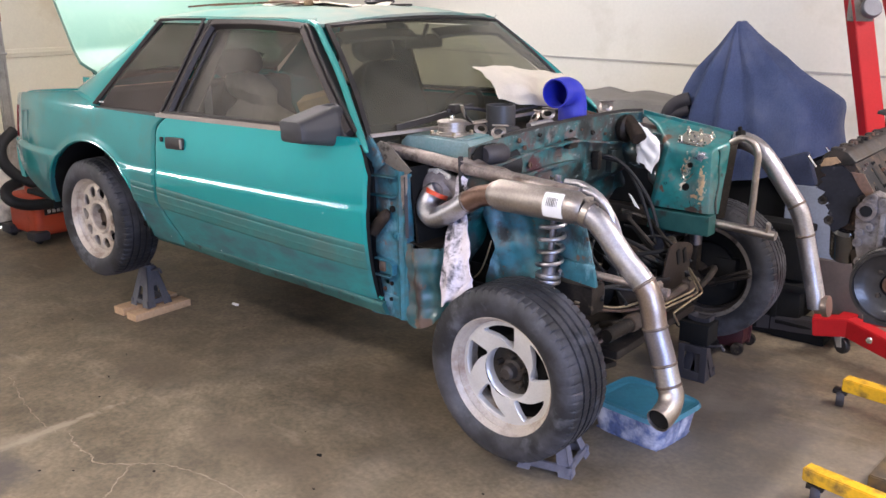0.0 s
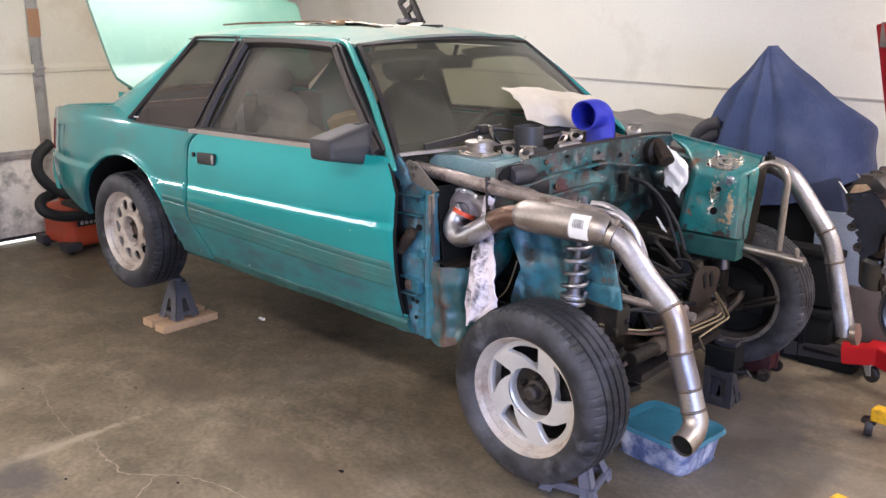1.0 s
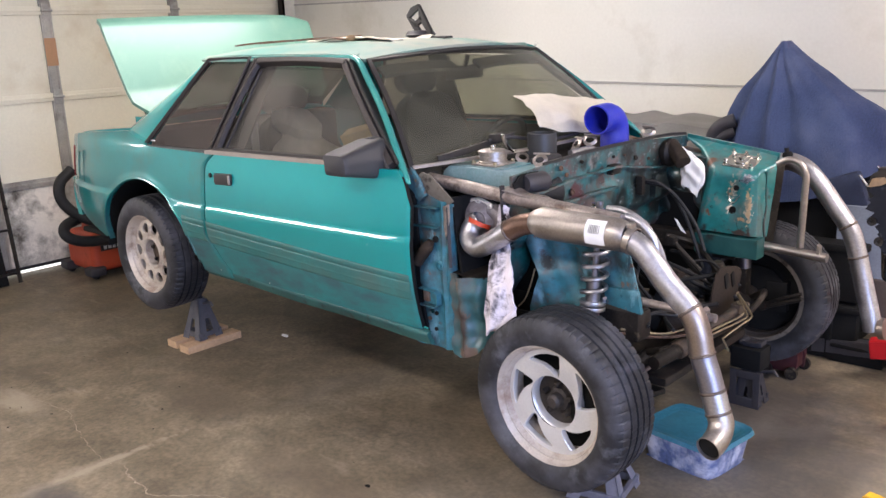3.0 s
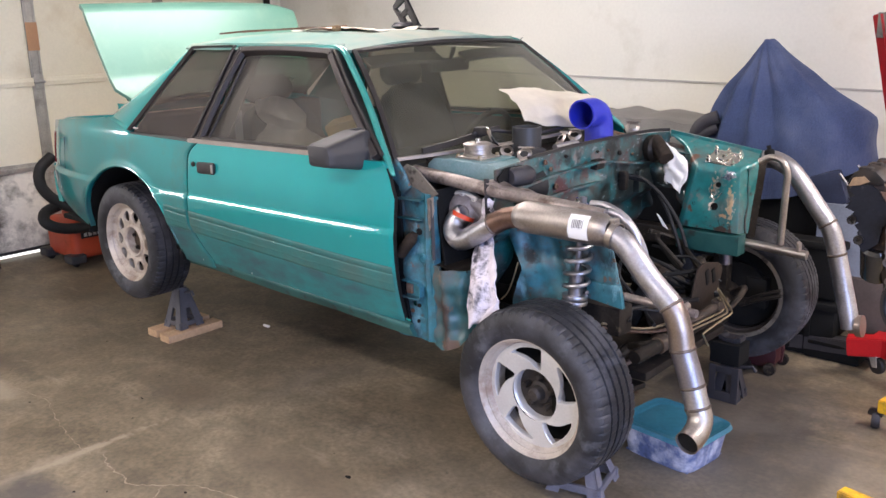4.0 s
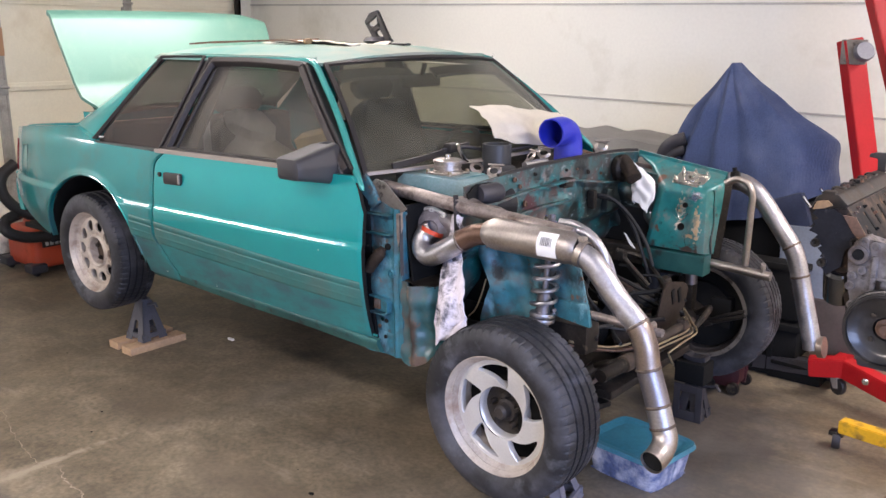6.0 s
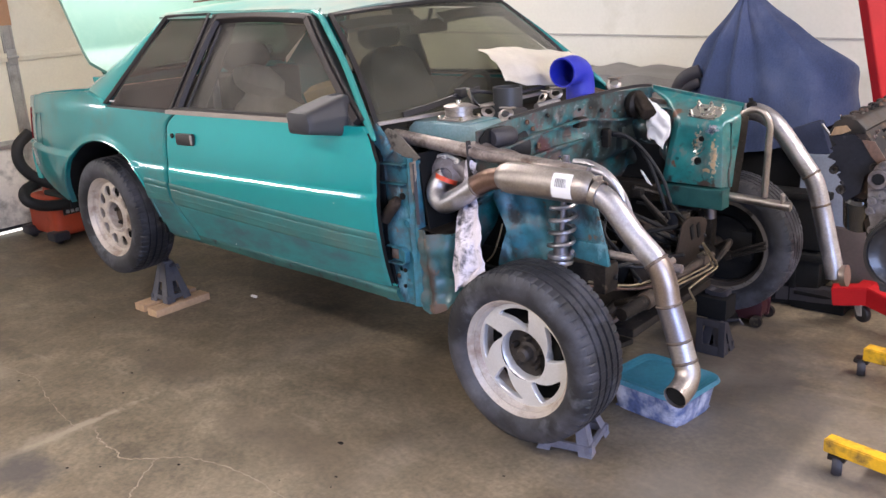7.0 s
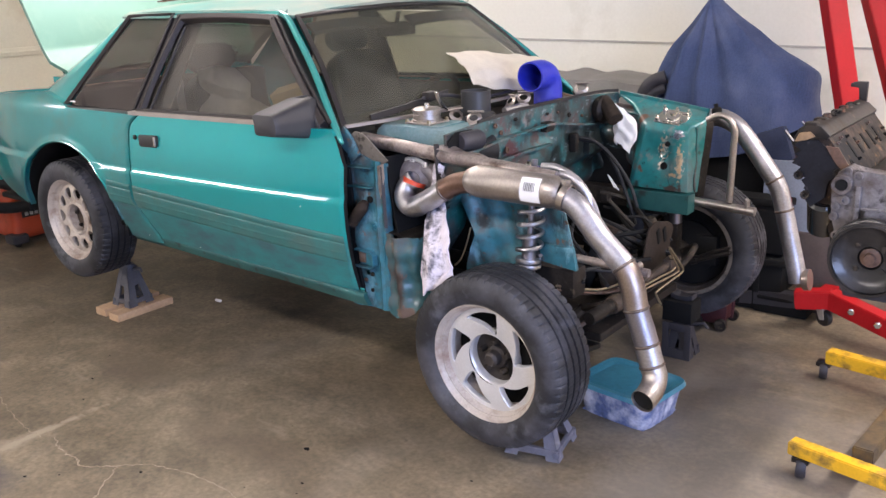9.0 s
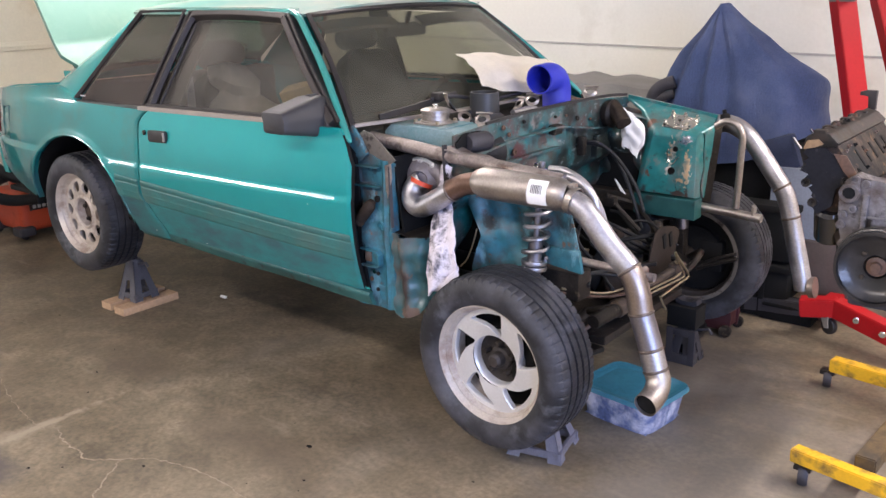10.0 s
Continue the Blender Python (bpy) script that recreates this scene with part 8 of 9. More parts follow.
# ---------------------------------------------------------------- things on the floor
def jack_stand(at, turn, height, base, material, label, col=0.21, post=0.015):
    """Four splayed sheet-metal legs, a post with ratchet teeth and a saddle."""
    s = thing("jack_stand", label, "jack stand", "jack stands under the car", at, turn)
    top_r = 0.030
    for k in range(4):
        bm = bmesh.new()
        a = Matrix.Rotation(radians(90 * k), 4, "Z")
        # angle-section leg: two faces that meet along the corner, with a web below the collar
        for mirror_ in (1, -1):
            pts = [Vector((base, base * mirror_, 0)), Vector((base, (base - 0.050) * mirror_, 0)), Vector((top_r, 0.0, col)), Vector((top_r, top_r * mirror_, col))]
            if mirror_ > 0:
                q = pts
            else:
                q = [Vector((p.x, p.y, p.z)) for p in pts]
            vs = [bm.verts.new(a @ p) for p in q] + [bm.verts.new(a @ (p + Vector((-0.004, 0, 0)))) for p in q]
            for f in ((0, 1, 2, 3), (7, 6, 5, 4), (0, 4, 5, 1), (1, 5, 6, 2), (2, 6, 7, 3), (3, 7, 4, 0)):
                bm.faces.new([vs[i] for i in f])
        box(bm, base - 0.012, base + 0.004, -base * 0.98, base * 0.98, 0.012, 0.040, 0.002, a @ Matrix.Translation((-0.012, 0, 0)))
        vs = [bm.verts.new(a @ Vector((lerp(base, top_r, t) - d, s_ * lerp(base, top_r, t), col * t))) for d in (0.001, 0.004) for t, s_ in ((0.52, -1), (0.52, 1), (1.0, 1), (1.0, -1))]
        for f in ((0, 1, 2, 3), (7, 6, 5, 4), (0, 4, 5, 1), (1, 5, 6, 2), (2, 6, 7, 3), (3, 7, 4, 0)):
            bm.faces.new([vs[i] for i in f])
        part("leg", bm, material, s)
    bm = bmesh.new()
    lathe(bm, [(0.020, col - 0.05), (0.034, col - 0.05), (0.034, col + 0.01), (0.020, col + 0.01)], None, 16, closed=True)
    part("collar", bm, material, s)
    bm = bmesh.new()
    box(bm, -post, post, -0.7 * post, 0.7 * post, col - 0.12, height - 0.012, 0.003)
    for k in range(int((height - col - 0.06) / 0.018)):
        box(bm, post - 0.002, post + 0.005, -0.010, 0.010, col + 0.01 + 0.018 * k, col + 0.018 + 0.018 * k, 0.001)
    part("post", bm, M["stand_dark"], s)
    bm = bmesh.new()
    prism(bm, [(-0.05, height), (-0.05, height - 0.022), (0.05, height - 0.022), (0.05, height), (0.035, height), (0.02, height - 0.010), (-0.02, height - 0.010), (-0.035, height)], side_frame(0.028), 0.056, 0.003)
    part("saddle", bm, M["stand_dark"], s)
    bm = bmesh.new()
    tube(bm, [(0.03, 0, col - 0.02), (0.10, 0, col + 0.0), (0.115, 0, col - 0.02)], 0.007, 8)
    part("lever", bm, material, s)
    return s


jack_stand((0.02, -0.565, 0.042), 4, 0.495, 0.078, M["stand_grey"], "grey steel jack stand on two pine boards")
jack_stand((2.62, -0.565, 0.0), 12, 0.315, 0.105, M["stand_lilac"], "grey steel jack stand under the front suspension")
far_stand = jack_stand((2.715, 0.48, 0.0), 0, 0.29, 0.062, M["stand_dark"], "dark grey boxy jack stand under the front suspension", 0.165, 0.034)
bm = bmesh.new()
for x0, x1, z0, z1 in ((-0.066, -0.036, 0.0, 0.165), (0.036, 0.066, 0.0, 0.165), (-0.036, 0.036, 0.0, 0.045), (-0.036, 0.036, 0.132, 0.165)):
    box(bm, x0, x1, -0.070, -0.063, z0, z1, 0.001)
part("side_plate", bm, M["stand_dark"], far_stand, "grey sheet-metal side with a square opening")
bm = bmesh.new()
box(bm, -0.075, 0.060, -0.055, 0.055, 0.166, 0.262, 0.006)
part("saddle_block", bm, M["black"], far_stand)
jack_stand((0.02, 0.565, 0.042), -4, 0.495, 0.105, M["stand_grey"], "grey steel jack stand on two pine boards")
for x, y in ((-0.055, -0.55), (0.085, -0.56), (-0.055, 0.55), (0.085, 0.56)):
    bm = bmesh.new()
    box(bm, x - 0.045, x + 0.045, y - 0.17, y + 0.17, 0.0, 0.040, 0.003)
    solo("board", bm, M["pine"], "short pine board under a jack stand", "board", "boards under the stands")

# plastic storage box with a blue lid
tub = thing("storage_box", "milky plastic storage box with a blue snap lid", "storage box", at=(2.765, -0.142, 0), turn=-8)
bm = bmesh.new()


def tub_wall(u, v):
    a = 2 * math.pi * u
    k = lerp(0.88, 1.0, v)
    c, s = math.cos(a), math.sin(a)
    d = (abs(c) ** 6 + abs(s) ** 6) ** (-1 / 6)
    return Vector((0.168 * k * c * d, 0.140 * k * s * d, lerp(0.002, 0.115, v)))


sheet(bm, tub_wall, 64, 8, 0.003)
bmesh.ops.remove_doubles(bm, verts=bm.verts, dist=1e-5)
box(bm, -0.14, 0.14, -0.115, 0.115, 0.002, 0.006)
part("tub", bm, M["tub"], tub)
bm = bmesh.new()


def lid_top(u, v):
    a = 2 * math.pi * u
    c, s = math.cos(a), math.sin(a)
    d = (abs(c) ** 7 + abs(s) ** 7) ** (-1 / 7)
    k = v
    rise = 0.126 + 0.008 * (k > 0.80) - 0.004 * (0.8 < k < 0.9) - 0.016 * (k > 0.98)
    return Vector((0.182 * k * c * d, 0.152 * k * s * d, rise))


sheet(bm, lid_top, 64, 26)
bmesh.ops.remove_doubles(bm, verts=bm.verts, dist=1e-5)
part("lid", bm, M["lid_blue"], tub, "blue plastic lid")

# orange shop vacuum with its hose coiled over it
vac = thing("shop_vacuum", "orange wet and dry shop vacuum with a black hose", "vacuum cleaner", at=(-1.98, -0.03, 0), turn=0)
bm = bmesh.new()
box(bm, -0.21, 0.21, -0.27, 0.23, 0.045, 0.33, 0.06, seg=4)
part("tank", bm, M["orange"], vac)
bm = bmesh.new()
lathe(bm, [(0, 0.32), (0.205, 0.32), (0.21, 0.36), (0.185, 0.44), (0.10, 0.495), (0, 0.50)], None, 32)
part("motor_head", bm, M["orange"], vac)
bm = bmesh.new()
box(bm, 0.205, 0.216, -0.21, -0.02, 0.20, 0.252, 0.004)
badge = part("badge", bm, M["black_trim"], vac, "black badge with an unreadable mark")
bm = bmesh.new()
for k in range(5):
    box(bm, 0.216, 0.219, -0.190 + 0.034 * k, -0.166 + 0.034 * k, 0.213, 0.238, 0.001)
part("badge_mark", bm, M["alloy"], badge)
for x, y in ((0.19, -0.26), (0.20, 0.08), (-0.19, -0.26), (-0.19, 0.20)):
    bm = bmesh.new()
    box(bm, x - 0.06, x + 0.06, y - 0.06, y + 0.06, 0.03, 0.095, 0.02, seg=3)
    foot = part("foot", bm, M["stand_dark"], vac)
    bm = bmesh.new()
    lathe(bm, [(0, -0.012), (0.026, -0.012), (0.028, 0), (0.026, 0.012), (0, 0.012)], axis_pose((x, y, 0.028), (1, 0.3, 0)), 16)
    part("castor", bm, M["black_trim"], foot)
bm = bmesh.new()
hp = smooth_path([(0.13, -0.30, 0.80), (0.14, -0.40, 0.72), (0.15, -0.41, 0.60), (0.18, -0.32, 0.48), (0.235, -0.16, 0.40), (0.25, 0.02, 0.365), (0.25, 0.15, 0.40), (0.25, 0.17, 0.36), (0.27, 0.02, 0.31), (0.28, -0.18, 0.295), (0.28, -0.36, 0.315), (0.26, -0.46, 0.37), (0.20, -0.43, 0.43), (0.12, -0.26, 0.46), (0.0, -0.1, 0.48)], 14)
tube(bm, hp, [0.037 + (0.0015 if k % 2 else 0) for k in range(len(hp))], 16)
part("hose", bm, M["hose"], vac, "black ribbed hose")

# dark metal ladder leaning on the garage door, a black board in front of it
rack = thing("step_ladder", "thin dark metal ladder leaning against the garage door", "ladder", at=(-2.147, -0.68, 0))
foot, head_ = Vector((0, 0, 0.012)), Vector((-0.243, 0.043, 1.017))
for dy in (0.0, -0.40):
    bm = bmesh.new()
    tube(bm, [foot + Vector((0, dy, 0)), head_ + Vector((0, dy, 0))], 0, flat=(0.022, 0.018))
    part("ladder_rail", bm, M["dark_steel"], rack)
for k in range(4):
    bm = bmesh.new()
    p = foot.lerp(head_, 0.07 + 0.30 * k)
    tube(bm, [p, p + Vector((0, -0.40, 0.004))], 0, flat=(0.024, 0.014))
    part("rung", bm, M["dark_steel"], rack)
for k in (0.52, 0.80):
    bm = bmesh.new()
    p = foot.lerp(head_, k)
    lathe(bm, [(0, 0), (0.012, 0), (0.012, 0.010), (0, 0.012)], axis_pose(p + Vector((0.010, 0, 0)), (1, 0, 0.2)), 10)
    part("rivet", bm, M["black"], rack)
board = thing("black_board", "black board with a yellow sticker leaning on the ladder", "board", at=(-2.165, -0.95, 0))
lean_ = pose(0, 0, 0, 0, -11.5, 0)
bm = bmesh.new()
box(bm, -0.022, 0.0, -0.20, 0.20, 0.004, 0.76, 0.006, lean_)
part("board_sheet", bm, M["black"], board)
bm = bmesh.new()
box(bm, 0.0, 0.0022, 0.02, 0.145, 0.16, 0.31, 0.0, lean_)
part("sticker", bm, M["yellow"], board, "yellow warning sticker")
for k in range(3):
    bm = bmesh.new()
    box(bm, 0.0022, 0.0032, 0.035, 0.13, 0.185 + 0.04 * k, 0.197 + 0.04 * k, 0.0, lean_)
    part("print_bar", bm, M["ink"], board)

# covered heap: quilted blue blanket over something tall
heap = thing("covered_stack", "tall stack hidden under a blue quilted blanket", "covered stack", at=(2.42, 1.55, 0))
bm = bmesh.new()


def run_of(points, v):
    """A reading along an edge of the blanket, from its peak (0) to its hem (1)."""
    k = v * (len(points) - 1)
    i = min(int(k), len(points) - 2)
    return Vector(points[i]).lerp(Vector(points[i + 1]), k - i)


FALL_RIGHT = smooth_path([(2.405, 0, 1.516), (2.47, 0, 1.455), (2.569, 0, 1.374), (2.68, 0, 1.295), (2.80, 0, 1.220), (2.895, 0, 1.165), (2.925, 0, 1.12), (2.928, 0, 1.03), (2.948, 0, 0.925)], 5)
FALL_LEFT = smooth_path([(2.372, 0, 1.514), (2.345, 0, 1.475), (2.300, 0, 1.405), (2.245, 0, 1.330), (2.192, 0, 1.250), (2.150, 0, 1.165), (2.118, 0, 1.080), (2.096, 0, 0.960), (2.085, 0, 0.80)], 5)
FALL_FRONT = smooth_path([(0, 1.475, 1.518), (0, 1.440, 1.465), (0, 1.400, 1.390), (0, 1.365, 1.300), (0, 1.335, 1.210), (0, 1.310, 1.115), (0, 1.295, 1.02), (0, 1.285, 0.92), (0, 1.275, 0.79)], 5)


def blanket(u, v):
    a = 2 * math.pi * u
    c, s = math.cos(a), math.sin(a)
    d = (abs(c) ** 2.6 + abs(s) ** 2.6) ** (-1 / 2.6)
    w = run_of(FALL_RIGHT if c > 0 else FALL_LEFT, v)
    f = run_of(FALL_FRONT, v)
    mid = lerp(2.388, 2.50, soft(v * 1.4))
    k = c * c
    hem = 0.05 * soft((v - 0.8) / 0.2) * math.sin(2.2 * a + 1.0)
    x = mid + (w.x - mid) * abs(c) * d
    y = 1.51 + (f.y - 1.51) * -s * d
    z = w.z * k + f.z * (1 - k) + hem * (1 - k)
    # hanging folds that fan out from the peak, deepest half way down
    deep = soft(v * 2.2) * (1 - 0.35 * soft((v - 0.7) / 0.3))
    fold = 0.034 * math.exp(-((a - 4.52 + 0.05 * v) / 0.085) ** 2) - 0.020 * math.exp(-((a - 4.74) / 0.11) ** 2)
    fold += 0.026 * math.exp(-((a - 4.10) / 0.10) ** 2) - 0.024 * math.exp(-((a - 3.86) / 0.12) ** 2) + 0.020 * math.exp(-((a - 3.62) / 0.09) ** 2)
    fold += 0.018 * math.exp(-((a - 5.35 - 0.2 * (1 - v)) / 0.13) ** 2) - 0.014 * math.exp(-((a - 5.06) / 0.14) ** 2)
    fold += 0.008 * math.sin(5 * a + 2 * v)
    q = Vector((x + c * fold * deep, y + s * fold * deep, z)) + crumple(Vector((x, y, z)) * 2.0, 4, 0.030 * min(1, 2 * v), 1.7) + crumple(Vector((x, y, z)) * 6.0, 9, 0.008 * min(1, 2 * v), 1.5)
    return q - Vector((2.42, 1.55, 0))


sheet(bm, blanket, 240, 150, 0.004)
part("blanket", bm, M["blanket"], heap, "blue quilted moving blanket")
bm = bmesh.new()
box(bm, -0.28, 0.44, -0.22, 0.18, 0.0, 0.86, 0.03)
box(bm, -0.06, 0.0, -0.07, -0.01, 0.86, 1.43, 0.02)
part("stack_core", bm, M["black"], heap)
bm = bmesh.new()
box(bm, -0.085, 0.085, -0.03, 0.03, -0.085, 0.085, 0.02, pose(0.385, -0.26, 0.815, 0, -20, 0))
part("dark_panel", bm, mat("navy_cloth", (0.02, 0.028, 0.06), 0.9, 0, 0.3, 8, 120, 0.3), heap, "dark navy padded panel under the hem")
for x0, z0, x1, z1 in ((0.449, 0.909, 0.490, 0.859), (0.525, 0.956, 0.557, 0.916)):
    bm = bmesh.new()
    tube(bm, [(x0, -0.31, z0), (x1, -0.31, z1)], 0.006, 8)
    part("chrome_edge", bm, M["chrome"], heap, "bright metal edge")
bm = bmesh.new()
box(bm, 0.36, 0.66, -0.30, -0.26, 0.20, 0.76, 0.012)
part("pale_panel", bm, mat("pale_blue_plastic", (0.19, 0.215, 0.27), 0.5, 0, 0.2, 6, 90, 0.1), heap, "pale blue panel")
bm = bmesh.new()
for lift, r in ((0.0, 0.036), (-0.055, 0.030)):
    tube(bm, smooth_path([(2.03, 1.32, 0.80 + lift), (2.075, 1.31, 0.93 + lift), (2.115, 1.30, 1.055 + lift), (2.155, 1.31, 1.105 + lift), (2.215, 1.33, 1.13 + lift)], 6), r, 14)
box(bm, 2.03, 2.20, 1.30, 1.36, 0.0, 0.84, 0.02)
solo("folded_pad", bm, M["stand_dark"], "dark grey padded fold beside the blanket", "pad")
# made-up low form that fills an unidentified grey band by the wall
bm = bmesh.new()


def cover(u, v):
    x = lerp(0.95, 2.02, u)
    y, z = curve_at([(0, 1.72), (0.35, 1.74), (0.5, 1.80), (1, 2.17)], v), curve_at([(0, 0.0), (0.35, 0.93), (0.5, 1.035), (1, 1.06)], v)
    return Vector((x, y, z - 0.028 * soft((x - 1.6) / 0.4) * soft(v * 2))) + crumple((u * 6, v * 3, 4), 2, 0.02 * soft(v * 3), 1.2)


sheet(bm, cover, 40, 30, 0.01)
solo("grey_band_form", bm, M["grey_cover"], "low grey form along the wall, filling an unidentified grey band", "bench")


# dark clutter on the floor below the blanket; black boxes added to darken it
bm = bmesh.new()
for z in (0.0, 0.30):
    box(bm, 2.30, 2.93, 1.17, 1.27, z + 0.002, z + 0.29, 0.02)
    box(bm, 2.28, 2.945, 1.155, 1.28, z + 0.25, z + 0.285, 0.008)
for k in range(6):
    box(bm, 2.34 + 0.09 * k, 2.37 + 0.09 * k, 1.160, 1.172, 0.03, 0.24, 0.004)
solo("dark_filler_crate", bm, M["black"], "stacked black boxes added to darken the space below the blanket", "crate")
bm = bmesh.new()
box(bm, 2.96, 3.20, 1.22, 1.26, 0.16, 0.42, 0.004)
box(bm, 2.97, 3.19, 1.26, 1.50, 0.20, 0.225, 0.003)
box(bm, 2.98, 3.14, 1.28, 1.52, 0.0, 0.20, 0.01)
solo("cardboard_box", bm, M["cardboard"], "flattened brown cardboard box behind the hoist", "box")
# black box added in place of the hoist's dark leg and its shadow
bm = bmesh.new()
box(bm, 2.80, 3.06, 1.16, 1.30, 0.0, 0.075, 0.015)
box(bm, 2.82, 3.04, 1.15, 1.31, 0.075, 0.095, 0.008)
solo("dark_leg_shape", bm, M["black"], "low black box standing for a dark leg and shadow", "case")

# ---------------------------------------------------------------- hoist, engine and its stand
def castor(parent, at, material=None, turn=0):
    bm = bmesh.new()
    m_ = pose(*at, 0, 0, turn)
    lathe(bm, [(0, -0.014), (0.036, -0.014), (0.040, -0.008), (0.040, 0.008), (0.036, 0.014), (0, 0.014)], m_ @ Matrix.Translation((0.02, 0, 0.040)) @ Matrix.Rotation(radians(90), 4, "X"), 20)
    c = part("castor_wheel", bm, M["black_trim"], parent)
    bm = bmesh.new()
    for sy in (-1, 1):
        prism(bm, [(-0.02, 0.086), (0.026, 0.086), (0.034, 0.036), (0.010, 0.030)], m_ @ side_frame(0.020 * sy + 0.002), 0.004)
    box(bm, -0.035, 0.035, -0.03, 0.03, 0.084, 0.092, 0.002, m_)
    part("castor_fork", bm, M["galv"], c)


hoist = thing("engine_hoist", "red folding engine hoist with its legs raised", "engine hoist", at=(3.2, 1.25, 0))


def hx(p):
    return (p[0] - 3.2, p[1] - 1.25, p[2])


def bar(name, a, b_, w, h, material, parent, label=""):
    bm = bmesh.new()
    tube(bm, [a, b_], 0, flat=(w, h))
    bmesh.ops.bevel(bm, geom=list(bm.edges), offset=0.004, segments=2, affect="EDGES")
    return part(name, bm, material, parent, label)


bar("front_leg", hx((3.045, 1.00, 0.165)), hx((3.20, 1.03, 0.185)), 0.075, 0.085, M["red"], hoist)
bar("front_leg", hx((3.19, 1.03, 0.185)), hx((3.62, 0.90, 0.10)), 0.075, 0.085, M["red"], hoist)
bar("cross_beam", hx((2.70, 1.20, 0.06)), hx((3.10, 1.18, 0.10)), 0.07, 0.07, M["stand_dark"], hoist)
bar("cross_beam", hx((3.12, 1.35, 0.14)), hx((3.55, 1.45, 0.14)), 0.08, 0.08, M["red"], hoist)
bar("cross_beam", hx((3.14, 1.05, 0.15)), hx((3.16, 1.42, 0.15)), 0.07, 0.07, M["red"], hoist)
bar("raised_leg", hx((2.985, 1.30, 1.64)), hx((3.315, 1.32, 0.16)), 0.092, 0.075, M["red"], hoist)
bar("raised_leg", hx((2.915, 1.62, 2.10)), hx((3.56, 1.62, 0.16)), 0.092, 0.07, M["red"], hoist)
bar("mast", hx((3.55, 1.46, 0.12)), hx((3.55, 1.46, 1.9)), 0.09, 0.09, M["red"], hoist)
castor(hoist, hx((3.16, 1.03, 0.05)), turn=-30)
castor(hoist, hx((3.52, 0.93, 0.0)), turn=20)
bm = bmesh.new()
lathe(bm, [(0, -0.018), (0.040, -0.018), (0.045, -0.010), (0.045, 0.010), (0.040, 0.018), (0, 0.018)], axis_pose(hx((3.065, 1.245, 1.587)), (0.5, -0.6, 0.3)), 24)
wl = part("castor_wheel", bm, M["stand_grey"], hoist)
bm = bmesh.new()
box(bm, -0.055, 0.055, -0.008, 0.008, -0.06, 0.05, 0.004, Matrix.Translation(hx((3.02, 1.255, 1.59))))
part("castor_plate", bm, M["bare"], wl)
for at in ((3.30, 1.005, 0.165), (3.42, 0.965, 0.14)):
    bm = bmesh.new()
    lathe(bm, [(0, 0), (0.016, 0), (0.016, 0.010), (0.009, 0.012), (0.009, 0.018), (0, 0.018)], axis_pose(hx((at[0], at[1] - 0.045, at[2])), (0.3, -1, 0)), 6)
    part("bolt", bm, M["chrome"], hoist)

# yellow engine stand
stand = thing("engine_stand", "scuffed yellow engine stand on small castors", "engine stand", at=(3.62, 0.12, 0))


def sx_(p):
    return (p[0] - 3.62, p[1] - 0.12, p[2])


bar("cross_tube", sx_((3.415, -0.255, 0.105)), sx_((3.90, -0.345, 0.105)), 0.052, 0.048, M["yellow"], stand)
bar("cross_tube", sx_((3.315, 0.560, 0.105)), sx_((3.90, 0.48, 0.105)), 0.060, 0.055, M["yellow"], stand)
bar("centre_tube", sx_((3.635, -0.25, 0.130)), sx_((3.69, 0.50, 0.130)), 0.065, 0.055, M["yellow_greasy"], stand, "greasy worn centre tube")
bar("post", sx_((3.66, 0.47, 0.13)), sx_((3.67, 0.36, 0.94)), 0.07, 0.07, M["yellow"], stand)
for x, y in ((3.455, -0.262), (3.84, -0.33), (3.305, 0.555), (3.85, 0.49)):
    bm = bmesh.new()
    lathe(bm, [(0, -0.016), (0.036, -0.016), (0.040, -0.008), (0.040, 0.008), (0.036, 0.016), (0, 0.016)], axis_pose(sx_((x, y, 0.040)), (1, 0.22, 0)), 20)
    cw = part("castor_wheel", bm, M["stand_dark"], stand)
    bm = bmesh.new()
    box(bm, -0.028, 0.028, -0.024, 0.024, 0.060, 0.078, 0.003, Matrix.Translation(sx_((x, y, 0))))
    part("castor_plate", bm, M["dark_steel"], cw)

# V8 engine, its front towards the open floor, on the stand
eng = thing("engine_block", "greasy bare V8 engine with an aluminium timing cover", "engine", at=(3.66, -0.12, 0))


def ex(x, y, z):
    return Vector((x - 3.66, y + 0.12, z))


CX, CZ = 3.634, 0.855
front = Matrix(((1, 0, 0, 0), (0, 0, -1, 0), (0, 1, 0, 0), (0, 0, 0, 1)))


def plate_y(y):
    """u along x, v along z, pushed out towards -y from the plane y."""
    return Matrix.Translation(ex(0, y, 0)) @ front


bm = bmesh.new()
prism(bm, [(CX - 0.12, 0.80), (CX + 0.12, 0.80), (CX + 0.15, 0.93), (CX + 0.19, 1.02), (CX + 0.07, 1.06), (CX - 0.07, 1.06), (CX - 0.17, 1.00), (CX - 0.15, 0.93)], plate_y(0.14), 0.50, 0.010)
part("block", bm, M["iron"], eng)
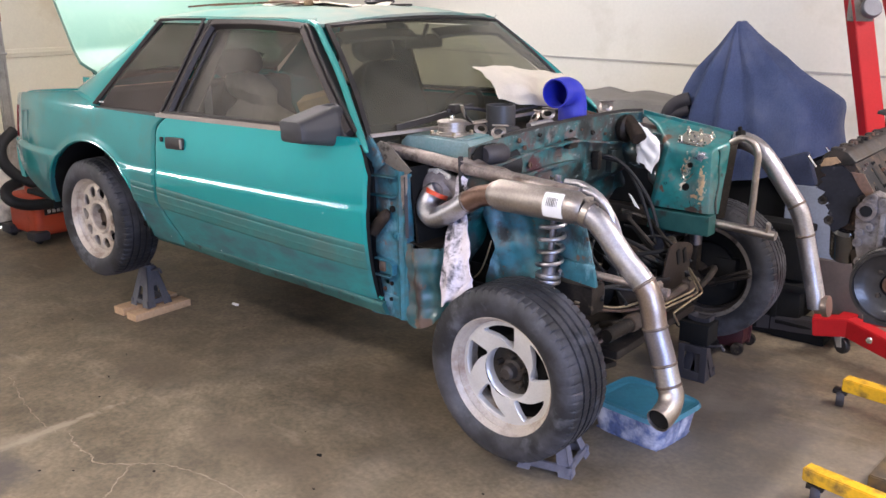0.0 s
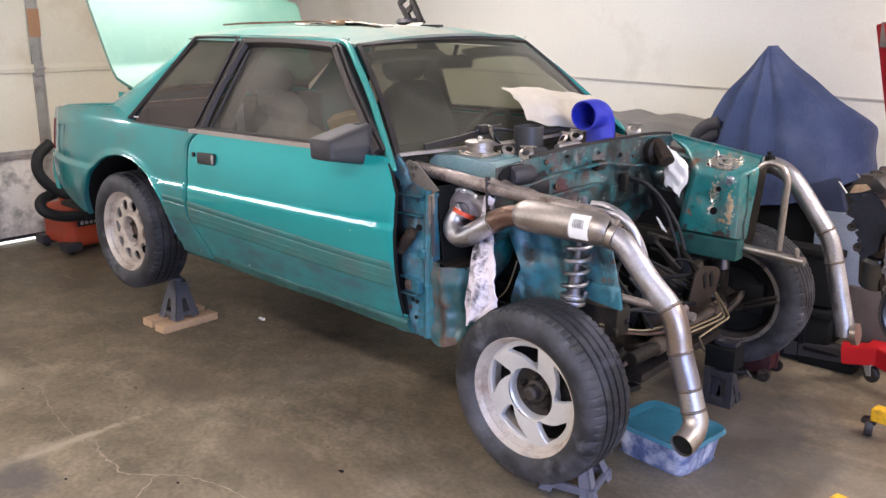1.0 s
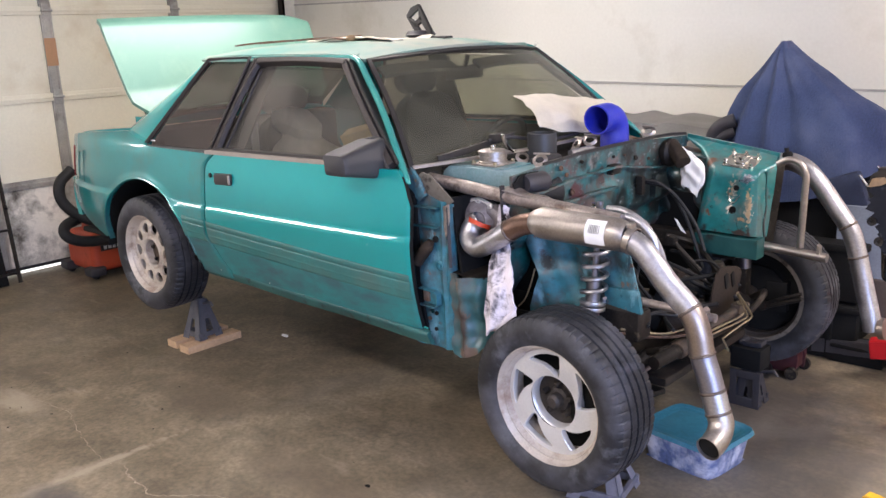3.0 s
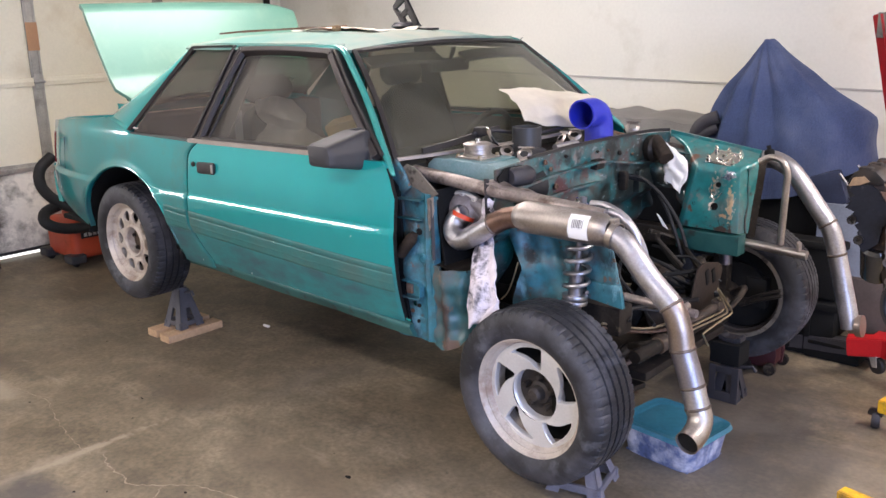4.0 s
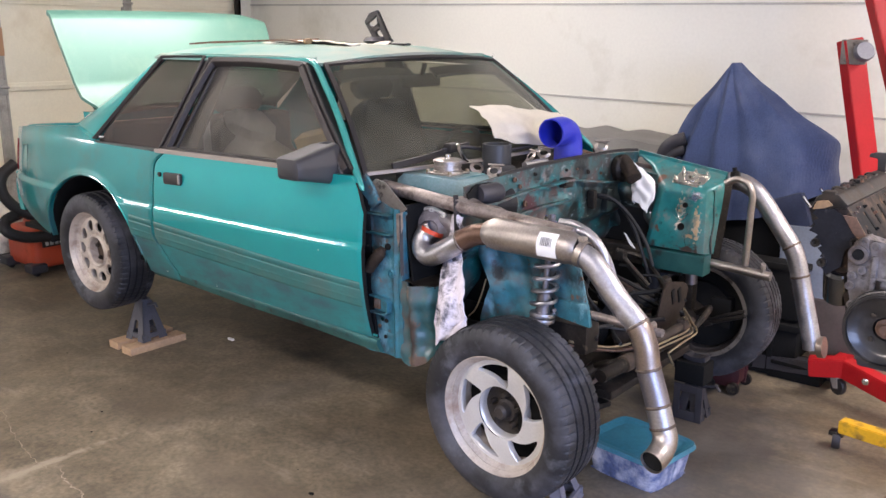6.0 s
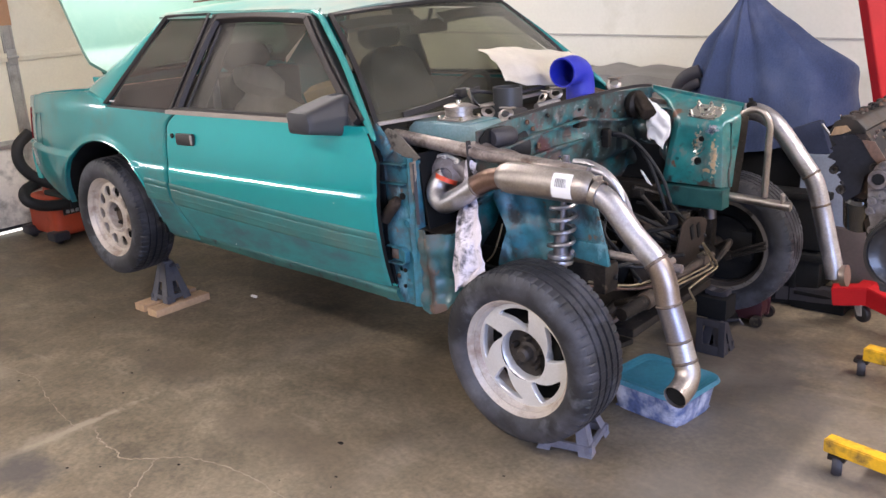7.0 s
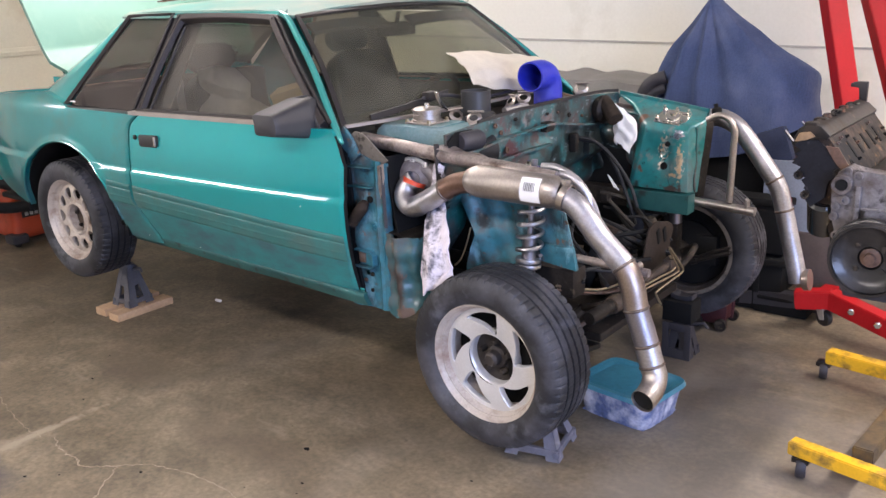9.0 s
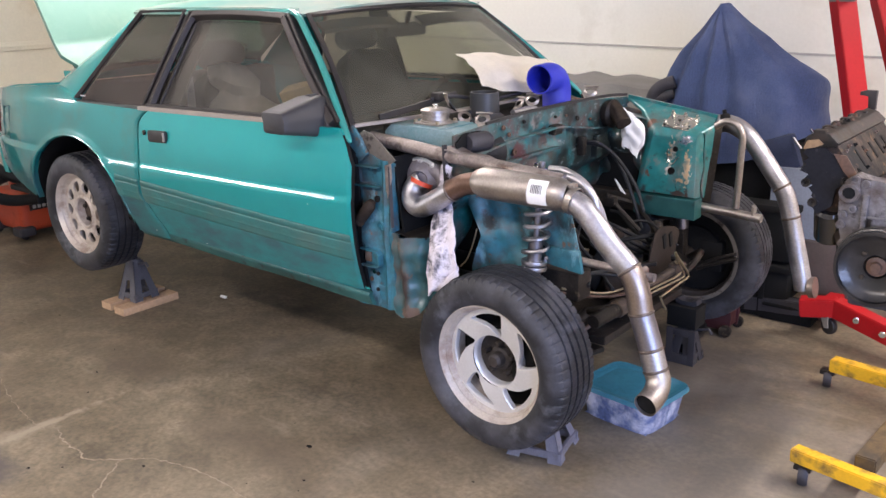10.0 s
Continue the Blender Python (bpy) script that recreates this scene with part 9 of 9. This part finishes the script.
# the bank that faces the car: its head lies almost upright, the valley side slopes up to the rail
SLOPE = (Vector((CX - 0.155, 0, 1.172)), Vector((CX - 0.072, 0, 1.062)))
bm = bmesh.new()
prism(bm, [(CX - 0.180, 0.965), (CX - 0.218, 1.085), (CX - 0.240, 1.162), (CX - 0.228, 1.198), (CX - 0.185, 1.195), (CX - 0.155, 1.172), (CX - 0.072, 1.062), (CX - 0.080, 0.995)], plate_y(0.16), 0.54, 0.006)
head = part("cylinder_head", bm, M["greasy_brown"], eng, "greasy brown cylinder head")
bm = bmesh.new()
prism(bm, [(CX - 0.253, 1.160), (CX - 0.240, 1.196), (CX - 0.212, 1.214), (CX - 0.178, 1.206), (CX - 0.150, 1.180), (CX - 0.158, 1.168)], plate_y(0.17), 0.56, 0.006)
for k in range(6):
    box(bm, CX - 3.66 - 0.225, CX - 3.66 - 0.190, -0.27 + 0.09 * k, -0.235 + 0.09 * k, 1.203, 1.215, 0.005)
part("rocker_rail", bm, M["iron"], head)
down = (SLOPE[1] - SLOPE[0]).normalized()
face_n = Vector((-down.z, 0, down.x))
for k in range(7):
    at_y = -0.335 + 0.075 * k
    o = ex(lerp(SLOPE[0].x, SLOPE[1].x, 0.48), at_y, lerp(SLOPE[0].z, SLOPE[1].z, 0.48))
    m_ = Matrix(((0, down.x, face_n.x, o.x), (1, down.y, face_n.y, o.y), (0, down.z, face_n.z, o.z), (0, 0, 0, 1)))
    bm = bmesh.new()
    if k in (0, 6):
        lathe(bm, [(0, -0.004), (0.007, -0.004), (0.007, 0.0015), (0.013, 0.0025), (0.014, -0.004)], m_ @ Matrix.Translation((0, 0.028, 0)), 14)
    else:
        box(bm, -0.011, 0.011, -0.034, 0.022, -0.006, 0.0022, 0.002, m_)
    part("port_slot", bm, M["black"], head)
# torn gasket on the front end of that head: a toothed outer edge
bm = bmesh.new()
teeth, tear = [], random.Random(5)
for k in range(13):
    t = k / 12
    teeth.append((CX - lerp(0.205, 0.243, soft(t * 1.3)) + (tear.uniform(0.006, 0.018) if k % 2 else tear.uniform(-0.010, 0.0)), lerp(0.990, 1.150, t) + tear.uniform(-0.005, 0.005)))
prism(bm, [(CX - 0.232, 1.162), (CX - 0.187, 1.166), (CX - 0.150, 1.140), (CX - 0.098, 1.090), (CX - 0.145, 1.048), (CX - 0.152, 0.998), (CX - 0.190, 0.968)] + teeth, plate_y(-0.381), 0.010)
part("head_gasket", bm, M["gasket"], head, "torn black gasket")
for x, z in ((-0.228, 1.060), (-0.205, 1.003), (-0.120, 1.075)):
    bm = bmesh.new()
    lathe(bm, [(0, 0.002), (0.005, 0.002), (0.006, 0.008), (0.013, 0.010), (0.014, 0.0)], axis_pose(ex(CX + x, -0.391, z), (0, -1, 0)), 12)
    part("gasket_eyelet", bm, M["dark_steel"], head)
bm = bmesh.new()
m_ = Matrix.Translation(ex(CX + 0.145, -0.38, 1.085)) @ Matrix.Rotation(radians(45), 4, "Y")
box(bm, -0.105, 0.105, 0.0, 0.52, 0.0, 0.105, 0.012, m_)
box(bm, -0.095, 0.095, 0.02, 0.50, 0.103, 0.128, 0.010, m_)
part("cylinder_head", bm, M["iron"], eng, "greasy cylinder head")
bm = bmesh.new()
prism(bm, [(CX - 0.246, 1.158), (CX - 0.236, 1.184), (CX - 0.205, 1.190), (CX - 0.190, 1.176), (CX - 0.215, 1.164)], plate_y(-0.390), 0.007, 0.002)
part("gasket_residue", bm, M["tan"], eng, "pale tan gasket residue")
bm = bmesh.new()
prism(bm, [(CX - 0.160, 1.152), (CX - 0.125, 1.150), (CX - 0.085, 1.090), (CX - 0.098, 1.072), (CX - 0.130, 1.105)], plate_y(-0.391), 0.006, 0.002)
part("gasket_residue", bm, M["rust"], eng, "brown gasket residue")
bm = bmesh.new()
prism(bm, [(CX - 0.125, 0.955), (CX - 0.130, 1.03), (CX - 0.115, 1.085), (CX - 0.085, 1.105), (CX - 0.055, 1.085), (CX + 0.10, 1.085), (CX + 0.13, 1.03), (CX + 0.13, 0.93), (CX + 0.10, 0.86), (CX - 0.10, 0.86)], plate_y(-0.36), 0.055, 0.008)
cover = part("timing_cover", bm, M["aluminium"], eng, "oily cast aluminium timing cover")
bm = bmesh.new()
lathe(bm, [(0, 0), (0.015, 0), (0.017, 0.010), (0.027, 0.012), (0.029, -0.004), (0, -0.004)], axis_pose(ex(CX - 0.100, -0.417, 1.050), (0, -1, 0)), 24)
prism(bm, [(CX - 0.100 + r_ * math.cos(a), 1.050 + r_ * math.sin(a)) for a, r_ in ((1.0, 0.046), (1.75, 0.030), (2.6, 0.028), (3.4, 0.029), (4.14, 0.046), (4.9, 0.030), (5.7, 0.028), (0.25, 0.029))], plate_y(-0.414), 0.008, 0.003)
part("water_port", bm, M["aluminium"], cover)
bm = bmesh.new()
lathe(bm, [(0, 0.0), (0.015, 0.0), (0.015, 0.0125), (0, 0.0125)], axis_pose(ex(CX - 0.100, -0.417, 1.050), (0, -1, 0)), 20)
part("port_hole", bm, M["black"], cover)
for x, z in ((-0.112, 0.985), (-0.115, 0.955), (-0.060, 1.078), (0.06, 1.075), (-0.105, 0.90), (-0.088, 1.088), (-0.088, 1.005)):
    bm = bmesh.new()
    lathe(bm, [(0, 0), (0.013, 0), (0.013, 0.006), (0.007, 0.007), (0.007, 0.002), (0, 0.002)], axis_pose(ex(CX + x, -0.416, z), (0, -1, 0)), 12)
    part("bolt_boss", bm, M["aluminium"], cover)
bm = bmesh.new()
box(bm, -0.008, 0.008, -0.01, 0.0, -0.06, 0.06, 0.004, Matrix.Translation(ex(CX - 0.055, -0.414, 0.99)))
box(bm, -0.09, 0.09, -0.008, 0.0, -0.004, 0.004, 0.002, Matrix.Translation(ex(CX + 0.03, -0.414, 0.985)))
part("cover_rib", bm, M["aluminium"], cover)
bm = bmesh.new()
lathe(bm, [(0, 0.0), (0.030, 0.0), (0.034, 0.012), (0.066, 0.014), (0.083, 0.022), (0.096, 0.034), (0.098, 0.046), (0.106, 0.046), (0.107, 0.036), (0.109, 0.030), (0.107, 0.022), (0.112, 0.020), (0.114, 0.008), (0.112, -0.012), (0, -0.012)], axis_pose(ex(CX, -0.440, CZ), (0, -1, 0)), 56)
pulley = part("crank_pulley", bm, M["gloss_black"], eng, "black grooved crank pulley")
bm = bmesh.new()
lathe(bm, [(0, 0.024), (0.014, 0.024), (0.016, 0.012), (0.028, 0.010), (0.028, 0.0), (0, 0.0)], axis_pose(ex(CX, -0.440, CZ), (0, -1, 0)), 24)
part("crank_bolt", bm, M["rust"], pulley, "rusty crank bolt")
for k in range(4):
    bm = bmesh.new()
    a = radians(45 + 90 * k)
    lathe(bm, [(0, 0.018), (0.008, 0.018), (0.008, 0.012), (0, 0.012)], axis_pose(ex(CX + 0.048 * math.cos(a), -0.440, CZ + 0.048 * math.sin(a)), (0, -1, 0)), 8)
    part("pulley_bolt", bm, M["dark_steel"], pulley)
bm = bmesh.new()
lathe(bm, [(0, -0.06), (0.045, -0.06), (0.048, 0.05), (0.040, 0.06), (0, 0.06)], axis_pose(ex(CX - 0.165, -0.33, 0.938), (0.1, -0.5, 0.9)), 24)
part("oil_filter", bm, M["filter_black"], eng, "glossy black oil filter")
bm = bmesh.new()
box(bm, CX - 3.66 - 0.10, CX - 3.66 + 0.10, -0.20, 0.25, 0.68, 0.80, 0.02)
part("oil_pan", bm, M["stand_dark"], eng)
bm = bmesh.new()
prism(bm, [(CX - 0.214, 1.205), (CX - 0.190, 1.205), (CX - 0.190, 1.270), (CX - 0.225, 1.270), (CX - 0.244, 1.264), (CX - 0.244, 1.252), (CX - 0.214, 1.252)], plate_y(0.20), 0.02, 0.003)
part("lifting_hook", bm, M["black_trim"], eng)
bm = bmesh.new()
box(bm, -0.11, 0.11, 0.0, 0.04, -0.10, 0.12, 0.006, Matrix.Translation(ex(3.66, 0.20, 0.93)))
tube(bm, [ex(3.66, 0.14, 0.93), ex(3.67, 0.40, 0.93)], 0.035, 16)
part("mount_plate", bm, M["yellow"], eng)

# studs, bolts and caked grease on the engine
rnd = random.Random(31)
for k in range(22):
    bm = bmesh.new()
    if k % 2:
        m_ = Matrix.Translation(ex(CX - 0.20 + rnd.uniform(-0.015, 0.02), rnd.uniform(-0.36, 0.14), 1.210))
    else:
        t = rnd.uniform(0.1, 0.9)
        m_ = axis_pose(ex(lerp(SLOPE[0].x, SLOPE[1].x, t), rnd.uniform(-0.36, 0.14), lerp(SLOPE[0].z, SLOPE[1].z, t)), face_n)
    lathe(bm, [(0, 0), (0.006, 0), (0.006, 0.004), (0.004, 0.005), (0.004, 0.010), (0, 0.010)], m_, 6)
    part("stud", bm, rnd.choice((M["dark_steel"], M["rust"], M["black"])), eng)

# low red floor jack and dark lump under the far wheel
fj = thing("floor_jack", "dark red low floor jack beside the far wheel", "floor jack", at=(2.715, 0.90, 0))
bm = bmesh.new()
for y in (0.06, -0.04):
    prism(bm, [(-0.075, 0.025), (0.06, 0.025), (0.066, 0.09), (0.062, 0.140), (-0.07, 0.132)], side_frame(y), 0.02, 0.004)
box(bm, -0.068, 0.056, -0.05, 0.05, 0.04, 0.128, 0.006)
part("frame", bm, M["dark_red"], fj)
for x in (-0.07, 0.05):
    for y in (-0.08, 0.08):
        bm = bmesh.new()
        lathe(bm, [(0, -0.012), (0.028, -0.012), (0.030, 0), (0.028, 0.012), (0, 0.012)], axis_pose((x, y, 0.030), (0, 1, 0)), 18)
        part("roller", bm, M["dark_steel"], fj)
bm = bmesh.new()
lathe(bm, [(0, 0.0), (0.035, 0.0), (0.04, 0.014), (0, 0.014)], Matrix.Translation((-0.05, 0, 0.118)), 20)
part("saddle", bm, M["dark_steel"], fj)
